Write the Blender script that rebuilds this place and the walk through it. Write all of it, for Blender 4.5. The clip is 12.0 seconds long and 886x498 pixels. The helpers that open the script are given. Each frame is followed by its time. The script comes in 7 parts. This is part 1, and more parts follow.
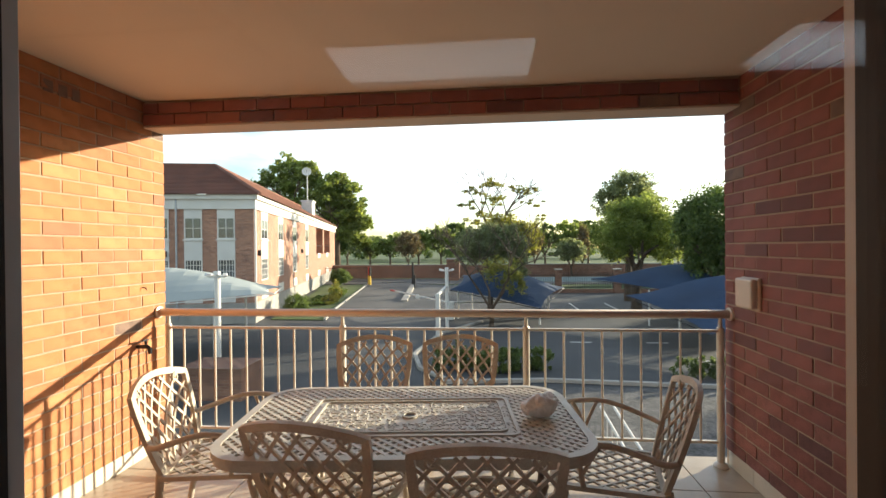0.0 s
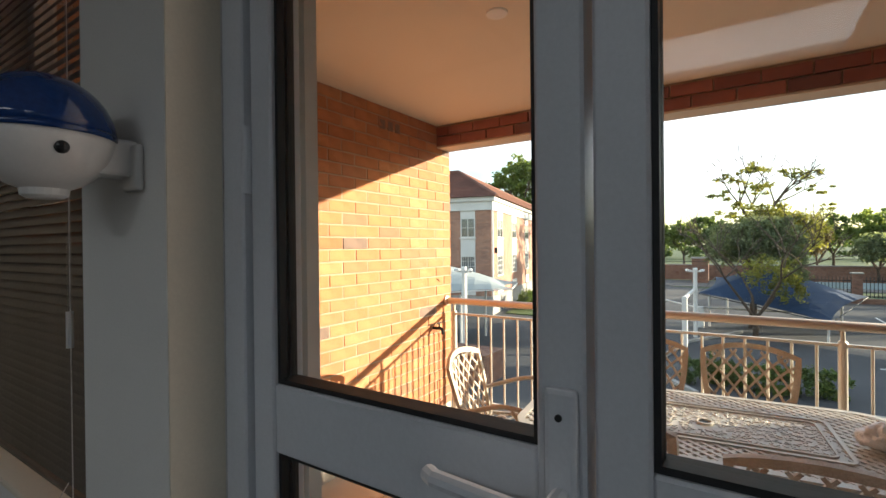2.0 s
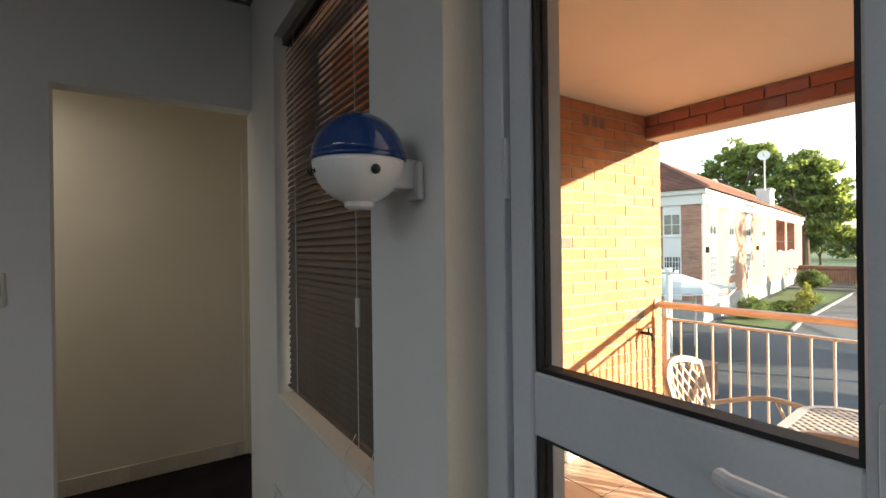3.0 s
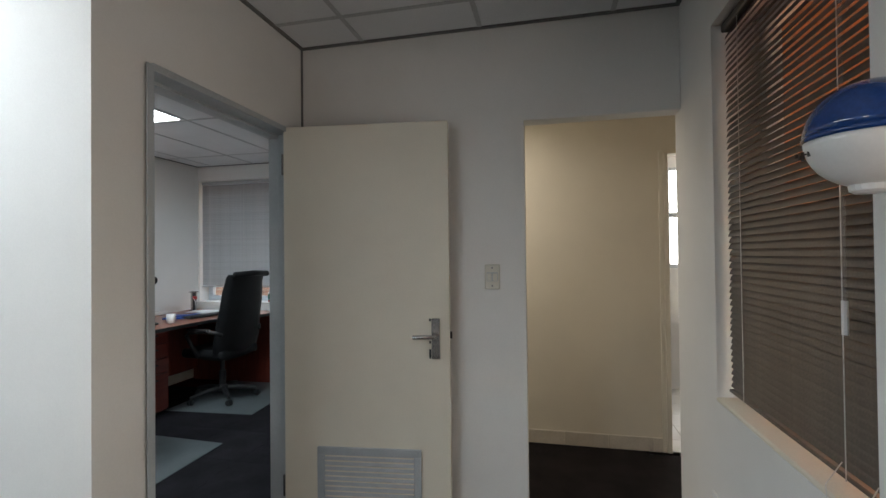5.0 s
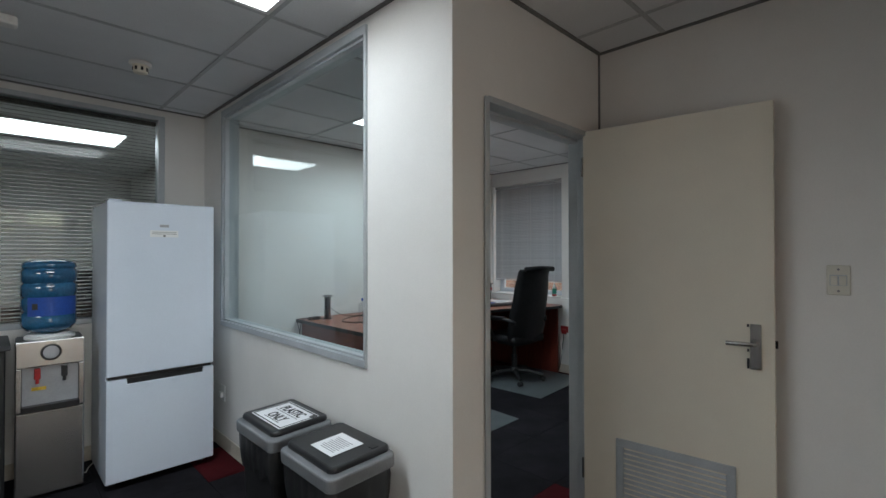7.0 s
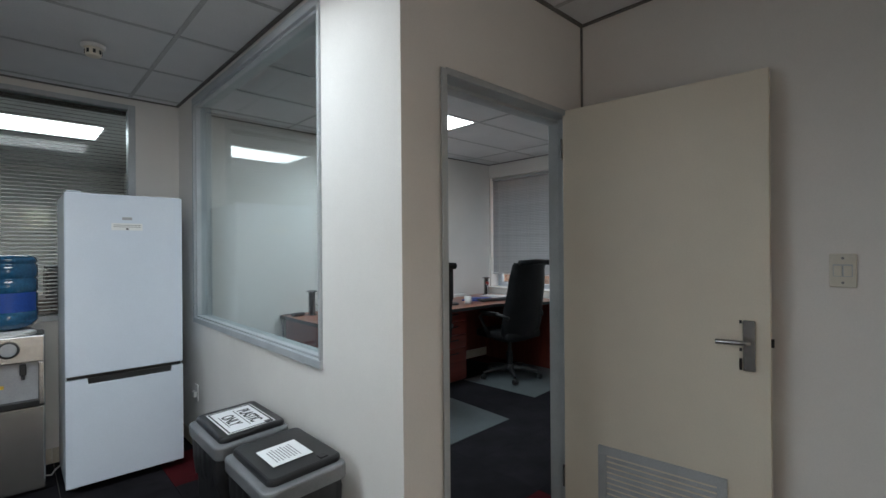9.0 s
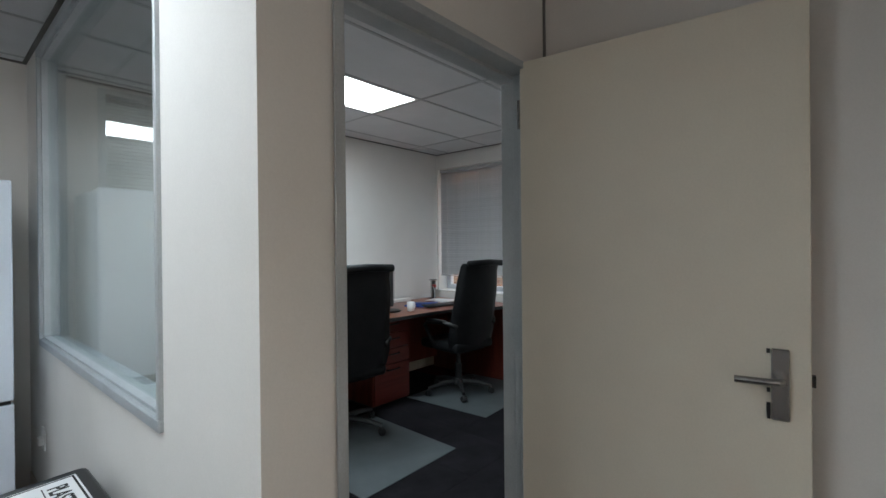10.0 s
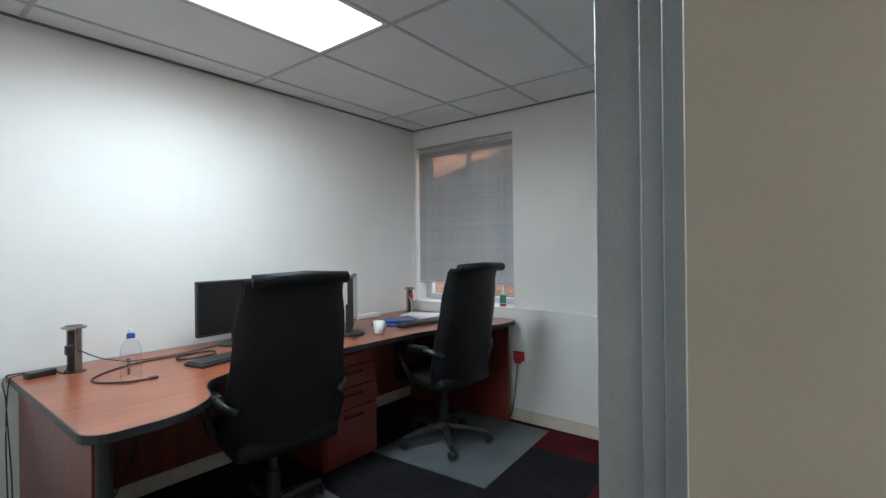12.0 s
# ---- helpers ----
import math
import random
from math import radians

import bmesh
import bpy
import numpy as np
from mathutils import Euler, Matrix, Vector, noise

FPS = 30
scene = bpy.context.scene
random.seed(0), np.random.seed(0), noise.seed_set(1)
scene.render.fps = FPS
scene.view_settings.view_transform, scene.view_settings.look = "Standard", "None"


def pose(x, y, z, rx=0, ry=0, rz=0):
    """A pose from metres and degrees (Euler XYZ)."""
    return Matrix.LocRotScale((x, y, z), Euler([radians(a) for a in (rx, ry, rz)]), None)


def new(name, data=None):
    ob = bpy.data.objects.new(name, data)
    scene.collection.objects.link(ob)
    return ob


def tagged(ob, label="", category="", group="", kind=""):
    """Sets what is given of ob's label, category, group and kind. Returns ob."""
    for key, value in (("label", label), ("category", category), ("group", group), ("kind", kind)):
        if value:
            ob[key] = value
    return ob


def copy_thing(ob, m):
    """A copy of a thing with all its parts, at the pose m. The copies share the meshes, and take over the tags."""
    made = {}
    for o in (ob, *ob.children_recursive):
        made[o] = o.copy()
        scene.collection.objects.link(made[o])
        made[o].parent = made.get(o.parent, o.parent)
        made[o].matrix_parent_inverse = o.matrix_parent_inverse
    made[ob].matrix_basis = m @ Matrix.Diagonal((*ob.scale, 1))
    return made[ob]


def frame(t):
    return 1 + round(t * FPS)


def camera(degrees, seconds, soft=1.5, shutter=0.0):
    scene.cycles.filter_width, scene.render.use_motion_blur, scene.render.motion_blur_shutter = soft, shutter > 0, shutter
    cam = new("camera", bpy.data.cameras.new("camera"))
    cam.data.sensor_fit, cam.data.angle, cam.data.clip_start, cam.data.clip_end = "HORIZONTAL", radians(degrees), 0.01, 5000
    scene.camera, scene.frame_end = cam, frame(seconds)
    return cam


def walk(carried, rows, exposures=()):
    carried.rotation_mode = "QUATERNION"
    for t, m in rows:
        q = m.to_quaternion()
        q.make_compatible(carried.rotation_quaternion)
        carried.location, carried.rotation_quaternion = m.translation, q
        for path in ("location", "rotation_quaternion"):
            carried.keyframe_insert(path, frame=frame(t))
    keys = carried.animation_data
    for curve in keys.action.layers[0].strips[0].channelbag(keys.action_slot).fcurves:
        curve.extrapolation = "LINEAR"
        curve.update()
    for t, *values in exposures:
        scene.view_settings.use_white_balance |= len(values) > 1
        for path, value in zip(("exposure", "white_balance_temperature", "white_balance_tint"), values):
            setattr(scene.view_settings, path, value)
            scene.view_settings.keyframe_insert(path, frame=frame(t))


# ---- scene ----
cam = camera(87.6, 12.0)
# seconds, eye x y z, tilt, roll, heading
PATH = [
    (0.0, -0.144, -0.092, 1.403, 89.75, 0.58, 5.53),
    (0.5, -0.187, -0.187, 1.411, 89.88, 0.73, 10.16),
    (1.0, -0.264, -0.262, 1.419, 89.86, 0.62, 16.49),
    (1.5, -0.307, -0.316, 1.422, 89.77, 0.55, 24.74),
    (2.0, -0.342, -0.329, 1.417, 89.74, 0.60, 33.18),
    (2.5, -0.368, -0.363, 1.415, 89.80, 0.64, 43.73),
    (3.0, -0.382, -0.428, 1.418, 89.94, 0.72, 56.29),
    (3.5, -0.382, -0.521, 1.421, 89.98, 0.68, 68.38),
    (3.7, -0.384, -0.564, 1.421, 89.99, 0.56, 72.20),
    (5.3, -0.292, -0.571, 1.401, 90.69, 0.58, 108.98),
    (5.5, -0.267, -0.595, 1.409, 90.56, 0.52, 112.41),
    (6.0, -0.230, -0.614, 1.410, 90.49, 0.33, 121.16),
    (6.5, -0.186, -0.625, 1.406, 90.54, 0.20, 128.99),
    (7.0, -0.146, -0.626, 1.402, 90.59, 0.07, 135.47),
    (7.2, -0.140, -0.610, 1.397, 90.52, 0.11, 137.75),
    (8.8, -0.342, -0.574, 1.386, 90.13, 0.34, 138.11),
    (9.0, -0.422, -0.610, 1.381, 90.01, 0.45, 136.88),
    (9.5, -0.672, -0.778, 1.386, 89.83, 0.47, 133.63),
    (10.0, -0.924, -0.952, 1.382, 89.81, 0.55, 131.15),
    (10.5, -1.207, -1.156, 1.381, 89.86, 0.43, 130.40),
    (11.0, -1.438, -1.392, 1.373, 89.88, 0.45, 129.51),
    (11.5, -1.619, -1.570, 1.369, 89.91, 0.55, 128.65),
    (12.0, -1.762, -1.710, 1.362, 90.00, 0.64, 128.30),
]
walk(cam, [(t, pose(*p)) for t, *p in PATH],
     exposures=[(0.0, 1.36), (0.6, 1.46), (1.5, 1.56), (2.0, 1.68), (2.6, 1.95), (3.0, 2.25), (3.7, 2.95), (5.5, 3.15), (7.0, 2.8), (9.0, 2.85), (10.0, 3.0), (11.0, 3.3), (12.0, 3.4)])

# ---------------- world, sun, lamps ----------------
SUN = Vector((1.0, 0.63, 0.235)).normalized()
world = bpy.data.worlds.new("sky")
scene.world = world
world.use_nodes = True
wn = world.node_tree.nodes
sky = wn.new("ShaderNodeTexSky")
sky.sky_type = "NISHITA"
sky.sun_disc = False
sky.sun_elevation = math.asin(SUN.z)
sky.sun_rotation = math.atan2(SUN.x, SUN.y)
sky.dust_density = 0.7
wn["Background"].inputs[1].default_value = 0.15
wt = world.node_tree
wtc, wno, wra, wmx = wn.new("ShaderNodeTexCoord"), wn.new("ShaderNodeTexNoise"), wn.new("ShaderNodeValToRGB"), wn.new("ShaderNodeMix")
wmap = wn.new("ShaderNodeMapping")
wmap.inputs["Scale"].default_value = (1.0, 1.0, 3.2)
wno.inputs["Scale"].default_value, wno.inputs["Detail"].default_value, wno.inputs["Roughness"].default_value = 1.7, 7.0, 0.55
wra.color_ramp.elements[0].position, wra.color_ramp.elements[1].position = 0.47, 0.75
wmx.data_type = "RGBA"
wmx.inputs[7].default_value = (6.9, 7.0, 7.2, 1)
wt.links.new(wtc.outputs["Generated"], wmap.inputs[0])
wt.links.new(wmap.outputs[0], wno.inputs["Vector"])
wt.links.new(wno.outputs[0], wra.inputs[0])
wt.links.new(wra.outputs[0], wmx.inputs[0])
wt.links.new(sky.outputs[0], wmx.inputs[6])
wt.links.new(wmx.outputs[2], wn["Background"].inputs[0])
sun_data = bpy.data.lights.new("sun", "SUN")
sun_data.energy, sun_data.angle, sun_data.color = 5.0, radians(0.6), (1.0, 0.86, 0.66)
sun = new("sun", sun_data)
sun.matrix_world = Matrix.Translation((20, 15, 12)) @ SUN.to_track_quat("Z", "Y").to_matrix().to_4x4()


def area_lamp(name, x, y, z, sx, sy, power, color):
    d = bpy.data.lights.new(name, "AREA")
    d.spread = radians(164)
    d.shape, d.size, d.size_y, d.energy, d.color = "RECTANGLE", sx, sy, power, color
    o = new(name, d)
    o.matrix_world = pose(x, y, z)
    return o


CEIL = 2.480
area_lamp("office_lamp", -2.83, -3.61, CEIL - 0.04, 1.1, 0.5, 1.95, (0.64, 0.86, 1.0))
area_lamp("lounge_lamp", -0.45, -2.37, CEIL - 0.04, 1.1, 0.5, 0.85, (0.68, 0.86, 1.0))
area_lamp("lounge_lamp", 1.95, -2.37, CEIL - 0.04, 1.1, 0.5, 3.2, (0.68, 0.86, 1.0))
area_lamp("back_room_lamp", -0.45, -5.85, CEIL - 0.04, 1.1, 0.5, 0.09, (0.86, 0.94, 1.0))

# Unseen fill added over the passage to brighten its walls; no fitting there.
area_lamp("passage_lamp", -3.2, -1.25, 2.44, 0.9, 0.5, 1.15, (1.0, 0.93, 0.82))
# Added fill inside the glass door, boosts daylight on west wall and office door.
area_lamp("door_daylight", -0.44, 0.088, 1.10, 0.95, 1.9, 0.95, (1.0, 0.90, 0.80)).matrix_world = pose(-0.44, 0.088, 1.10, -90, 0, 0)
area_lamp("bathroom_daylight", -5.44, 0.87, 1.74, 0.9, 0.45, 0.75, (1.0, 0.97, 0.92)).matrix_world = pose(-5.44, 0.80, 1.74, 0, -90, 0)

# ---------------- materials ----------------


def nodes_of(name):
    m = bpy.data.materials.new(name)
    m.use_nodes = True
    nt = m.node_tree
    return m, nt, nt.nodes["Principled BSDF"]


def noise_tex(nt, scale, detail=4.0, rough=0.6, coord="Object", stretch=None):
    tc = nt.nodes.new("ShaderNodeTexCoord")
    n = nt.nodes.new("ShaderNodeTexNoise")
    n.inputs["Scale"].default_value = scale
    n.inputs["Detail"].default_value = detail
    n.inputs["Roughness"].default_value = rough
    if stretch:
        mp = nt.nodes.new("ShaderNodeMapping")
        mp.inputs["Scale"].default_value = stretch
        nt.links.new(tc.outputs[coord], mp.inputs[0])
        nt.links.new(mp.outputs[0], n.inputs["Vector"])
    else:
        nt.links.new(tc.outputs[coord], n.inputs["Vector"])
    return n


def ramp(nt, src, a, b, lo=0.35, hi=0.65):
    r = nt.nodes.new("ShaderNodeValToRGB")
    r.color_ramp.elements[0].position, r.color_ramp.elements[1].position = lo, hi
    r.color_ramp.elements[0].color, r.color_ramp.elements[1].color = (*a, 1), (*b, 1)
    nt.links.new(src, r.inputs[0])
    return r


def mixc(nt, a, b, fac, mode="MIX"):
    m = nt.nodes.new("ShaderNodeMix")
    m.data_type, m.blend_type = "RGBA", mode
    if isinstance(fac, float):
        m.inputs[0].default_value = fac
    else:
        nt.links.new(fac, m.inputs[0])
    nt.links.new(a, m.inputs[6])
    nt.links.new(b, m.inputs[7])
    return m.outputs[2]


def surface(name, a, b, rough=0.6, metal=0.0, scale=6.0, fine=90.0, bump=0.1, stretch=None, vary=0.0, detail_amount=0.25, spec=0.5, coat=0.0, dist=0.004):
    """Two-scale surface: broad tone change, fine grain, bump, and optional change from piece to piece."""
    m, nt, p = nodes_of(name)
    big = noise_tex(nt, scale, 5, 0.6, stretch=stretch)
    small = noise_tex(nt, fine, 3, 0.7, stretch=stretch)
    col = ramp(nt, big.outputs[0], a, b).outputs[0]
    g = ramp(nt, small.outputs[0], (1 - detail_amount,) * 3, (1 + detail_amount * 0.4,) * 3, 0.3, 0.7).outputs[0]
    col = mixc(nt, col, g, 1.0, "MULTIPLY")
    if vary:
        oi = nt.nodes.new("ShaderNodeObjectInfo")
        v = ramp(nt, oi.outputs["Random"], (1 - vary,) * 3, (1 + vary,) * 3, 0.0, 1.0).outputs[0]
        col = mixc(nt, col, v, 1.0, "MULTIPLY")
    nt.links.new(col, p.inputs["Base Color"])
    p.inputs["Roughness"].default_value = rough
    p.inputs["Metallic"].default_value = metal
    p.inputs["Specular IOR Level"].default_value = spec
    p.inputs["Coat Weight"].default_value = coat
    if bump:
        bn = nt.nodes.new("ShaderNodeBump")
        bn.inputs["Strength"].default_value = bump
        bn.inputs["Distance"].default_value = dist
        nt.links.new(small.outputs[0], bn.inputs["Height"])
        nt.links.new(bn.outputs[0], p.inputs["Normal"])
    return m


def glass_mat(name, tint=(1, 1, 1), gloss_rough=0.0, base=0.016):
    m = bpy.data.materials.new(name)
    m.use_nodes = True
    nt = m.node_tree
    nt.nodes.remove(nt.nodes["Principled BSDF"])
    tr = nt.nodes.new("ShaderNodeBsdfTransparent")
    tr.inputs[0].default_value = (*tint, 1)
    gl = nt.nodes.new("ShaderNodeBsdfGlossy")
    gl.inputs["Roughness"].default_value = gloss_rough
    lw = nt.nodes.new("ShaderNodeLayerWeight")
    lw.inputs[0].default_value = 0.5
    pw_ = nt.nodes.new("ShaderNodeMath")
    pw_.operation = "POWER"
    pw_.inputs[1].default_value = 4.0
    nt.links.new(lw.outputs["Facing"], pw_.inputs[0])
    fr = nt.nodes.new("ShaderNodeMath")
    fr.operation = "MULTIPLY_ADD"
    fr.inputs[1].default_value = 0.7
    fr.inputs[2].default_value = base
    nt.links.new(pw_.outputs[0], fr.inputs[0])
    mx = nt.nodes.new("ShaderNodeMixShader")
    nt.links.new(fr.outputs[0], mx.inputs[0])
    nt.links.new(tr.outputs[0], mx.inputs[1])
    nt.links.new(gl.outputs[0], mx.inputs[2])
    nt.links.new(mx.outputs[0], nt.nodes["Material Output"].inputs[0])
    return m


def glow(name, color, strength):
    m, nt, p = nodes_of(name)
    p.inputs["Base Color"].default_value = (0.8, 0.8, 0.8, 1)
    p.inputs["Emission Color"].default_value = (*color, 1)
    p.inputs["Emission Strength"].default_value = strength
    return m


def brick_mat(name, cols, vary_scale=1.0):
    """Clay brick for single bricks: colour by object, blotches and pits."""
    m, nt, p = nodes_of(name)
    oi = nt.nodes.new("ShaderNodeObjectInfo")
    r = nt.nodes.new("ShaderNodeValToRGB")
    r.color_ramp.interpolation = "LINEAR"
    e = r.color_ramp.elements
    e[0].color, e[0].position = (*cols[0], 1), 0.0
    e[1].color, e[1].position = (*cols[-1], 1), 1.0
    for i, c in enumerate(cols[1:-1]):
        k = e.new((i + 1) / (len(cols) - 1))
        k.color = (*c, 1)
    nt.links.new(oi.outputs["Random"], r.inputs[0])
    blot = noise_tex(nt, 14, 5, 0.65)
    pits = noise_tex(nt, 160, 3, 0.7)
    b = ramp(nt, blot.outputs[0], (0.78, 0.76, 0.74), (1.12, 1.1, 1.08), 0.3, 0.7).outputs[0]
    s = ramp(nt, pits.outputs[0], (0.75, 0.75, 0.75), (1.06, 1.06, 1.06), 0.3, 0.6).outputs[0]
    col = mixc(nt, mixc(nt, r.outputs[0], b, 1.0, "MULTIPLY"), s, 1.0, "MULTIPLY")
    nt.links.new(col, p.inputs["Base Color"])
    p.inputs["Roughness"].default_value = 0.85
    bn = nt.nodes.new("ShaderNodeBump")
    bn.inputs["Strength"].default_value = 0.45
    bn.inputs["Distance"].default_value = 0.004
    nt.links.new(pits.outputs[0], bn.inputs["Height"])
    nt.links.new(bn.outputs[0], p.inputs["Normal"])
    return m


def far_brick(name, tone=1.0):
    """Face brick for walls that stay far off."""
    m, nt, p = nodes_of(name)
    tc = nt.nodes.new("ShaderNodeTexCoord")
    sep = nt.nodes.new("ShaderNodeSeparateXYZ")
    nt.links.new(tc.outputs["Object"], sep.inputs[0])
    add = nt.nodes.new("ShaderNodeMath")
    nt.links.new(sep.outputs[0], add.inputs[0])
    nt.links.new(sep.outputs[1], add.inputs[1])
    cmb = nt.nodes.new("ShaderNodeCombineXYZ")
    nt.links.new(add.outputs[0], cmb.inputs[0])
    nt.links.new(sep.outputs[2], cmb.inputs[1])
    br = nt.nodes.new("ShaderNodeTexBrick")
    br.inputs["Color1"].default_value = (0.45 * tone, 0.23 * tone, 0.15 * tone, 1)
    br.inputs["Color2"].default_value = (0.25 * tone, 0.12 * tone, 0.085 * tone, 1)
    br.inputs["Mortar"].default_value = (0.44 * tone, 0.34 * tone, 0.27 * tone, 1)
    br.inputs["Scale"].default_value = 1.0
    br.inputs["Brick Width"].default_value = 0.232
    br.inputs["Row Height"].default_value = 0.083
    br.inputs["Mortar Size"].default_value = 0.006
    nt.links.new(cmb.outputs[0], br.inputs["Vector"])
    n = noise_tex(nt, 0.8, 5, 0.6)
    g = ramp(nt, n.outputs[0], (0.75, 0.75, 0.75), (1.1, 1.08, 1.05)).outputs[0]
    nt.links.new(mixc(nt, br.outputs[0], g, 1.0, "MULTIPLY"), p.inputs["Base Color"])
    p.inputs["Roughness"].default_value = 0.9
    return m


def leaf_mat(name, a, b, trans=0.3):
    m, nt, p = nodes_of(name)
    ge = nt.nodes.new("ShaderNodeNewGeometry")
    r = ramp(nt, ge.outputs["Random Per Island"], a, b, 0.0, 1.0)
    n = noise_tex(nt, 0.7, 3, 0.6)
    g = ramp(nt, n.outputs[0], (0.65, 0.65, 0.65), (1.15, 1.15, 1.1)).outputs[0]
    col = mixc(nt, r.outputs[0], g, 1.0, "MULTIPLY")
    nt.links.new(col, p.inputs["Base Color"])
    p.inputs["Roughness"].default_value = 0.6
    td = nt.nodes.new("ShaderNodeBsdfTranslucent")
    lift = nt.nodes.new("ShaderNodeRGB")
    lift.outputs[0].default_value = (1.9, 1.8, 1.1, 1)
    nt.links.new(mixc(nt, col, lift.outputs[0], 1.0, "MULTIPLY"), td.inputs[0])
    mx = nt.nodes.new("ShaderNodeMixShader")
    mx.inputs[0].default_value = trans
    out = nt.nodes["Material Output"]
    nt.links.new(p.outputs[0], mx.inputs[1])
    nt.links.new(td.outputs[0], mx.inputs[2])
    nt.links.new(mx.outputs[0], out.inputs[0])
    return m


PAINT = surface("white_wall_paint", (0.72, 0.70, 0.67), (0.78, 0.76, 0.73), 0.75, scale=1.2, fine=220, bump=0.06, detail_amount=0.04)
CREAM = surface("cream_door_paint", (0.70, 0.65, 0.55), (0.75, 0.70, 0.59), 0.45, scale=2.0, fine=150, bump=0.04, detail_amount=0.04)
PASSAGE = surface("warm_cream_wall_paint", (0.70, 0.64, 0.53), (0.75, 0.69, 0.57), 0.75, scale=1.5, fine=200, bump=0.05, detail_amount=0.05)
PLASTER = surface("balcony_ceiling_plaster", (0.66, 0.58, 0.48), (0.72, 0.64, 0.53), 0.85, scale=1.1, fine=70, bump=0.12, detail_amount=0.08)
CEILTILE = surface("ceiling_board", (0.66, 0.67, 0.68), (0.72, 0.73, 0.74), 0.85, scale=2.0, fine=120, bump=0.15, detail_amount=0.07)
TBAR = surface("grey_ceiling_bar", (0.42, 0.43, 0.44), (0.50, 0.51, 0.52), 0.5, scale=3, fine=100, bump=0.0)
ALU = surface("white_aluminium", (0.60, 0.62, 0.66), (0.66, 0.68, 0.72), 0.35, scale=2.0, fine=180, bump=0.03, detail_amount=0.05)
GREYALU = surface("grey_aluminium", (0.42, 0.45, 0.47), (0.50, 0.53, 0.55), 0.4, metal=0.2, scale=4, fine=160, bump=0.03, detail_amount=0.1)
RUBBER = surface("black_rubber", (0.012, 0.012, 0.013), (0.02, 0.02, 0.022), 0.6, scale=8, fine=120, bump=0.05)
CARPET = surface("charcoal_carpet", (0.013, 0.012, 0.014), (0.022, 0.020, 0.024), 0.95, scale=5, fine=420, bump=0.9, detail_amount=0.5, vary=0.12, spec=0.1)
REDCARPET = surface("red_carpet", (0.060, 0.007, 0.010), (0.095, 0.011, 0.014), 0.95, scale=5, fine=420, bump=0.9, detail_amount=0.5, vary=0.1, spec=0.1)
BLACKCARPET = surface("black_carpet", (0.014, 0.012, 0.012), (0.024, 0.02, 0.02), 0.95, scale=5, fine=420, bump=0.8, detail_amount=0.4, spec=0.1)
TILE = surface("beige_floor_tile", (0.44, 0.35, 0.26), (0.54, 0.44, 0.33), 0.3, scale=7, fine=90, bump=0.04, vary=0.08, detail_amount=0.15)
SKTILE = surface("cream_skirting_tile", (0.58, 0.52, 0.43), (0.66, 0.60, 0.51), 0.3, scale=7, fine=90, bump=0.04, vary=0.05, detail_amount=0.1)
GROUT = surface("grout", (0.36, 0.30, 0.24), (0.44, 0.37, 0.30), 0.9, scale=10, fine=200, bump=0.2)
MORTAR = surface("brick_mortar", (0.38, 0.27, 0.19), (0.48, 0.36, 0.26), 0.95, scale=10, fine=160, bump=0.5)
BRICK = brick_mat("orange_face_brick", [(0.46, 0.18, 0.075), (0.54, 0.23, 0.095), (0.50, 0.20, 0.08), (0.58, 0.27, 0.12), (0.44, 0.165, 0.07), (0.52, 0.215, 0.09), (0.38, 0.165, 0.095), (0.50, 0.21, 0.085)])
# Darker, redder than BRICK: shade on the right wall and beam is partly in this colour.
BRICKSHADED = brick_mat("shaded_red_face_brick", [(0.27, 0.095, 0.075), (0.32, 0.12, 0.095), (0.25, 0.088, 0.072), (0.33, 0.135, 0.108), (0.28, 0.10, 0.08), (0.17, 0.075, 0.07), (0.30, 0.112, 0.092)])
CLINKER = surface("dark_burnt_brick", (0.17, 0.115, 0.09), (0.26, 0.17, 0.13), 0.85, scale=14, fine=150, bump=0.4)
FARBRICK = far_brick("far_face_brick")
# FARBRICK toned down: boundary wall's shade put into colour; dark red for planter.
DARKBRICK = far_brick("shaded_dark_brick", 0.62)
BRONZE = surface("sand_bronze_cast_metal", (0.54, 0.45, 0.36), (0.66, 0.57, 0.47), 0.42, metal=0.12, scale=9, fine=180, bump=0.25, detail_amount=0.3)
# Paler, greyer copy of BRONZE: sky light on the table put into colour.
CASTGREY = surface("skylit_pale_cast_metal", (0.56, 0.51, 0.44), (0.68, 0.63, 0.55), 0.4, metal=0.12, scale=9, fine=180, bump=0.25, detail_amount=0.3)
RAILPAINT = surface("cream_metal_paint", (0.62, 0.50, 0.40), (0.70, 0.57, 0.46), 0.35, metal=0.15, scale=8, fine=150, bump=0.05, detail_amount=0.12)
RAILWHITE = surface("ivory_metal_paint", (0.66, 0.60, 0.52), (0.72, 0.66, 0.58), 0.35, metal=0.1, scale=8, fine=150, bump=0.05, detail_amount=0.1)
WHITEPLASTIC = surface("white_plastic", (0.72, 0.71, 0.69), (0.78, 0.77, 0.75), 0.3, scale=4, fine=150, bump=0.02, detail_amount=0.03)
FRIDGEWHITE = surface("white_enamel", (0.66, 0.72, 0.81), (0.70, 0.76, 0.85), 0.25, scale=2, fine=150, bump=0.02, detail_amount=0.03, coat=0.3)
BLACKPLASTIC = surface("black_plastic", (0.012, 0.012, 0.013), (0.02, 0.02, 0.021), 0.4, scale=6, fine=150, bump=0.08)
DARKGREY = surface("dark_grey_plastic", (0.035, 0.036, 0.04), (0.05, 0.052, 0.056), 0.45, scale=6, fine=120, bump=0.1)
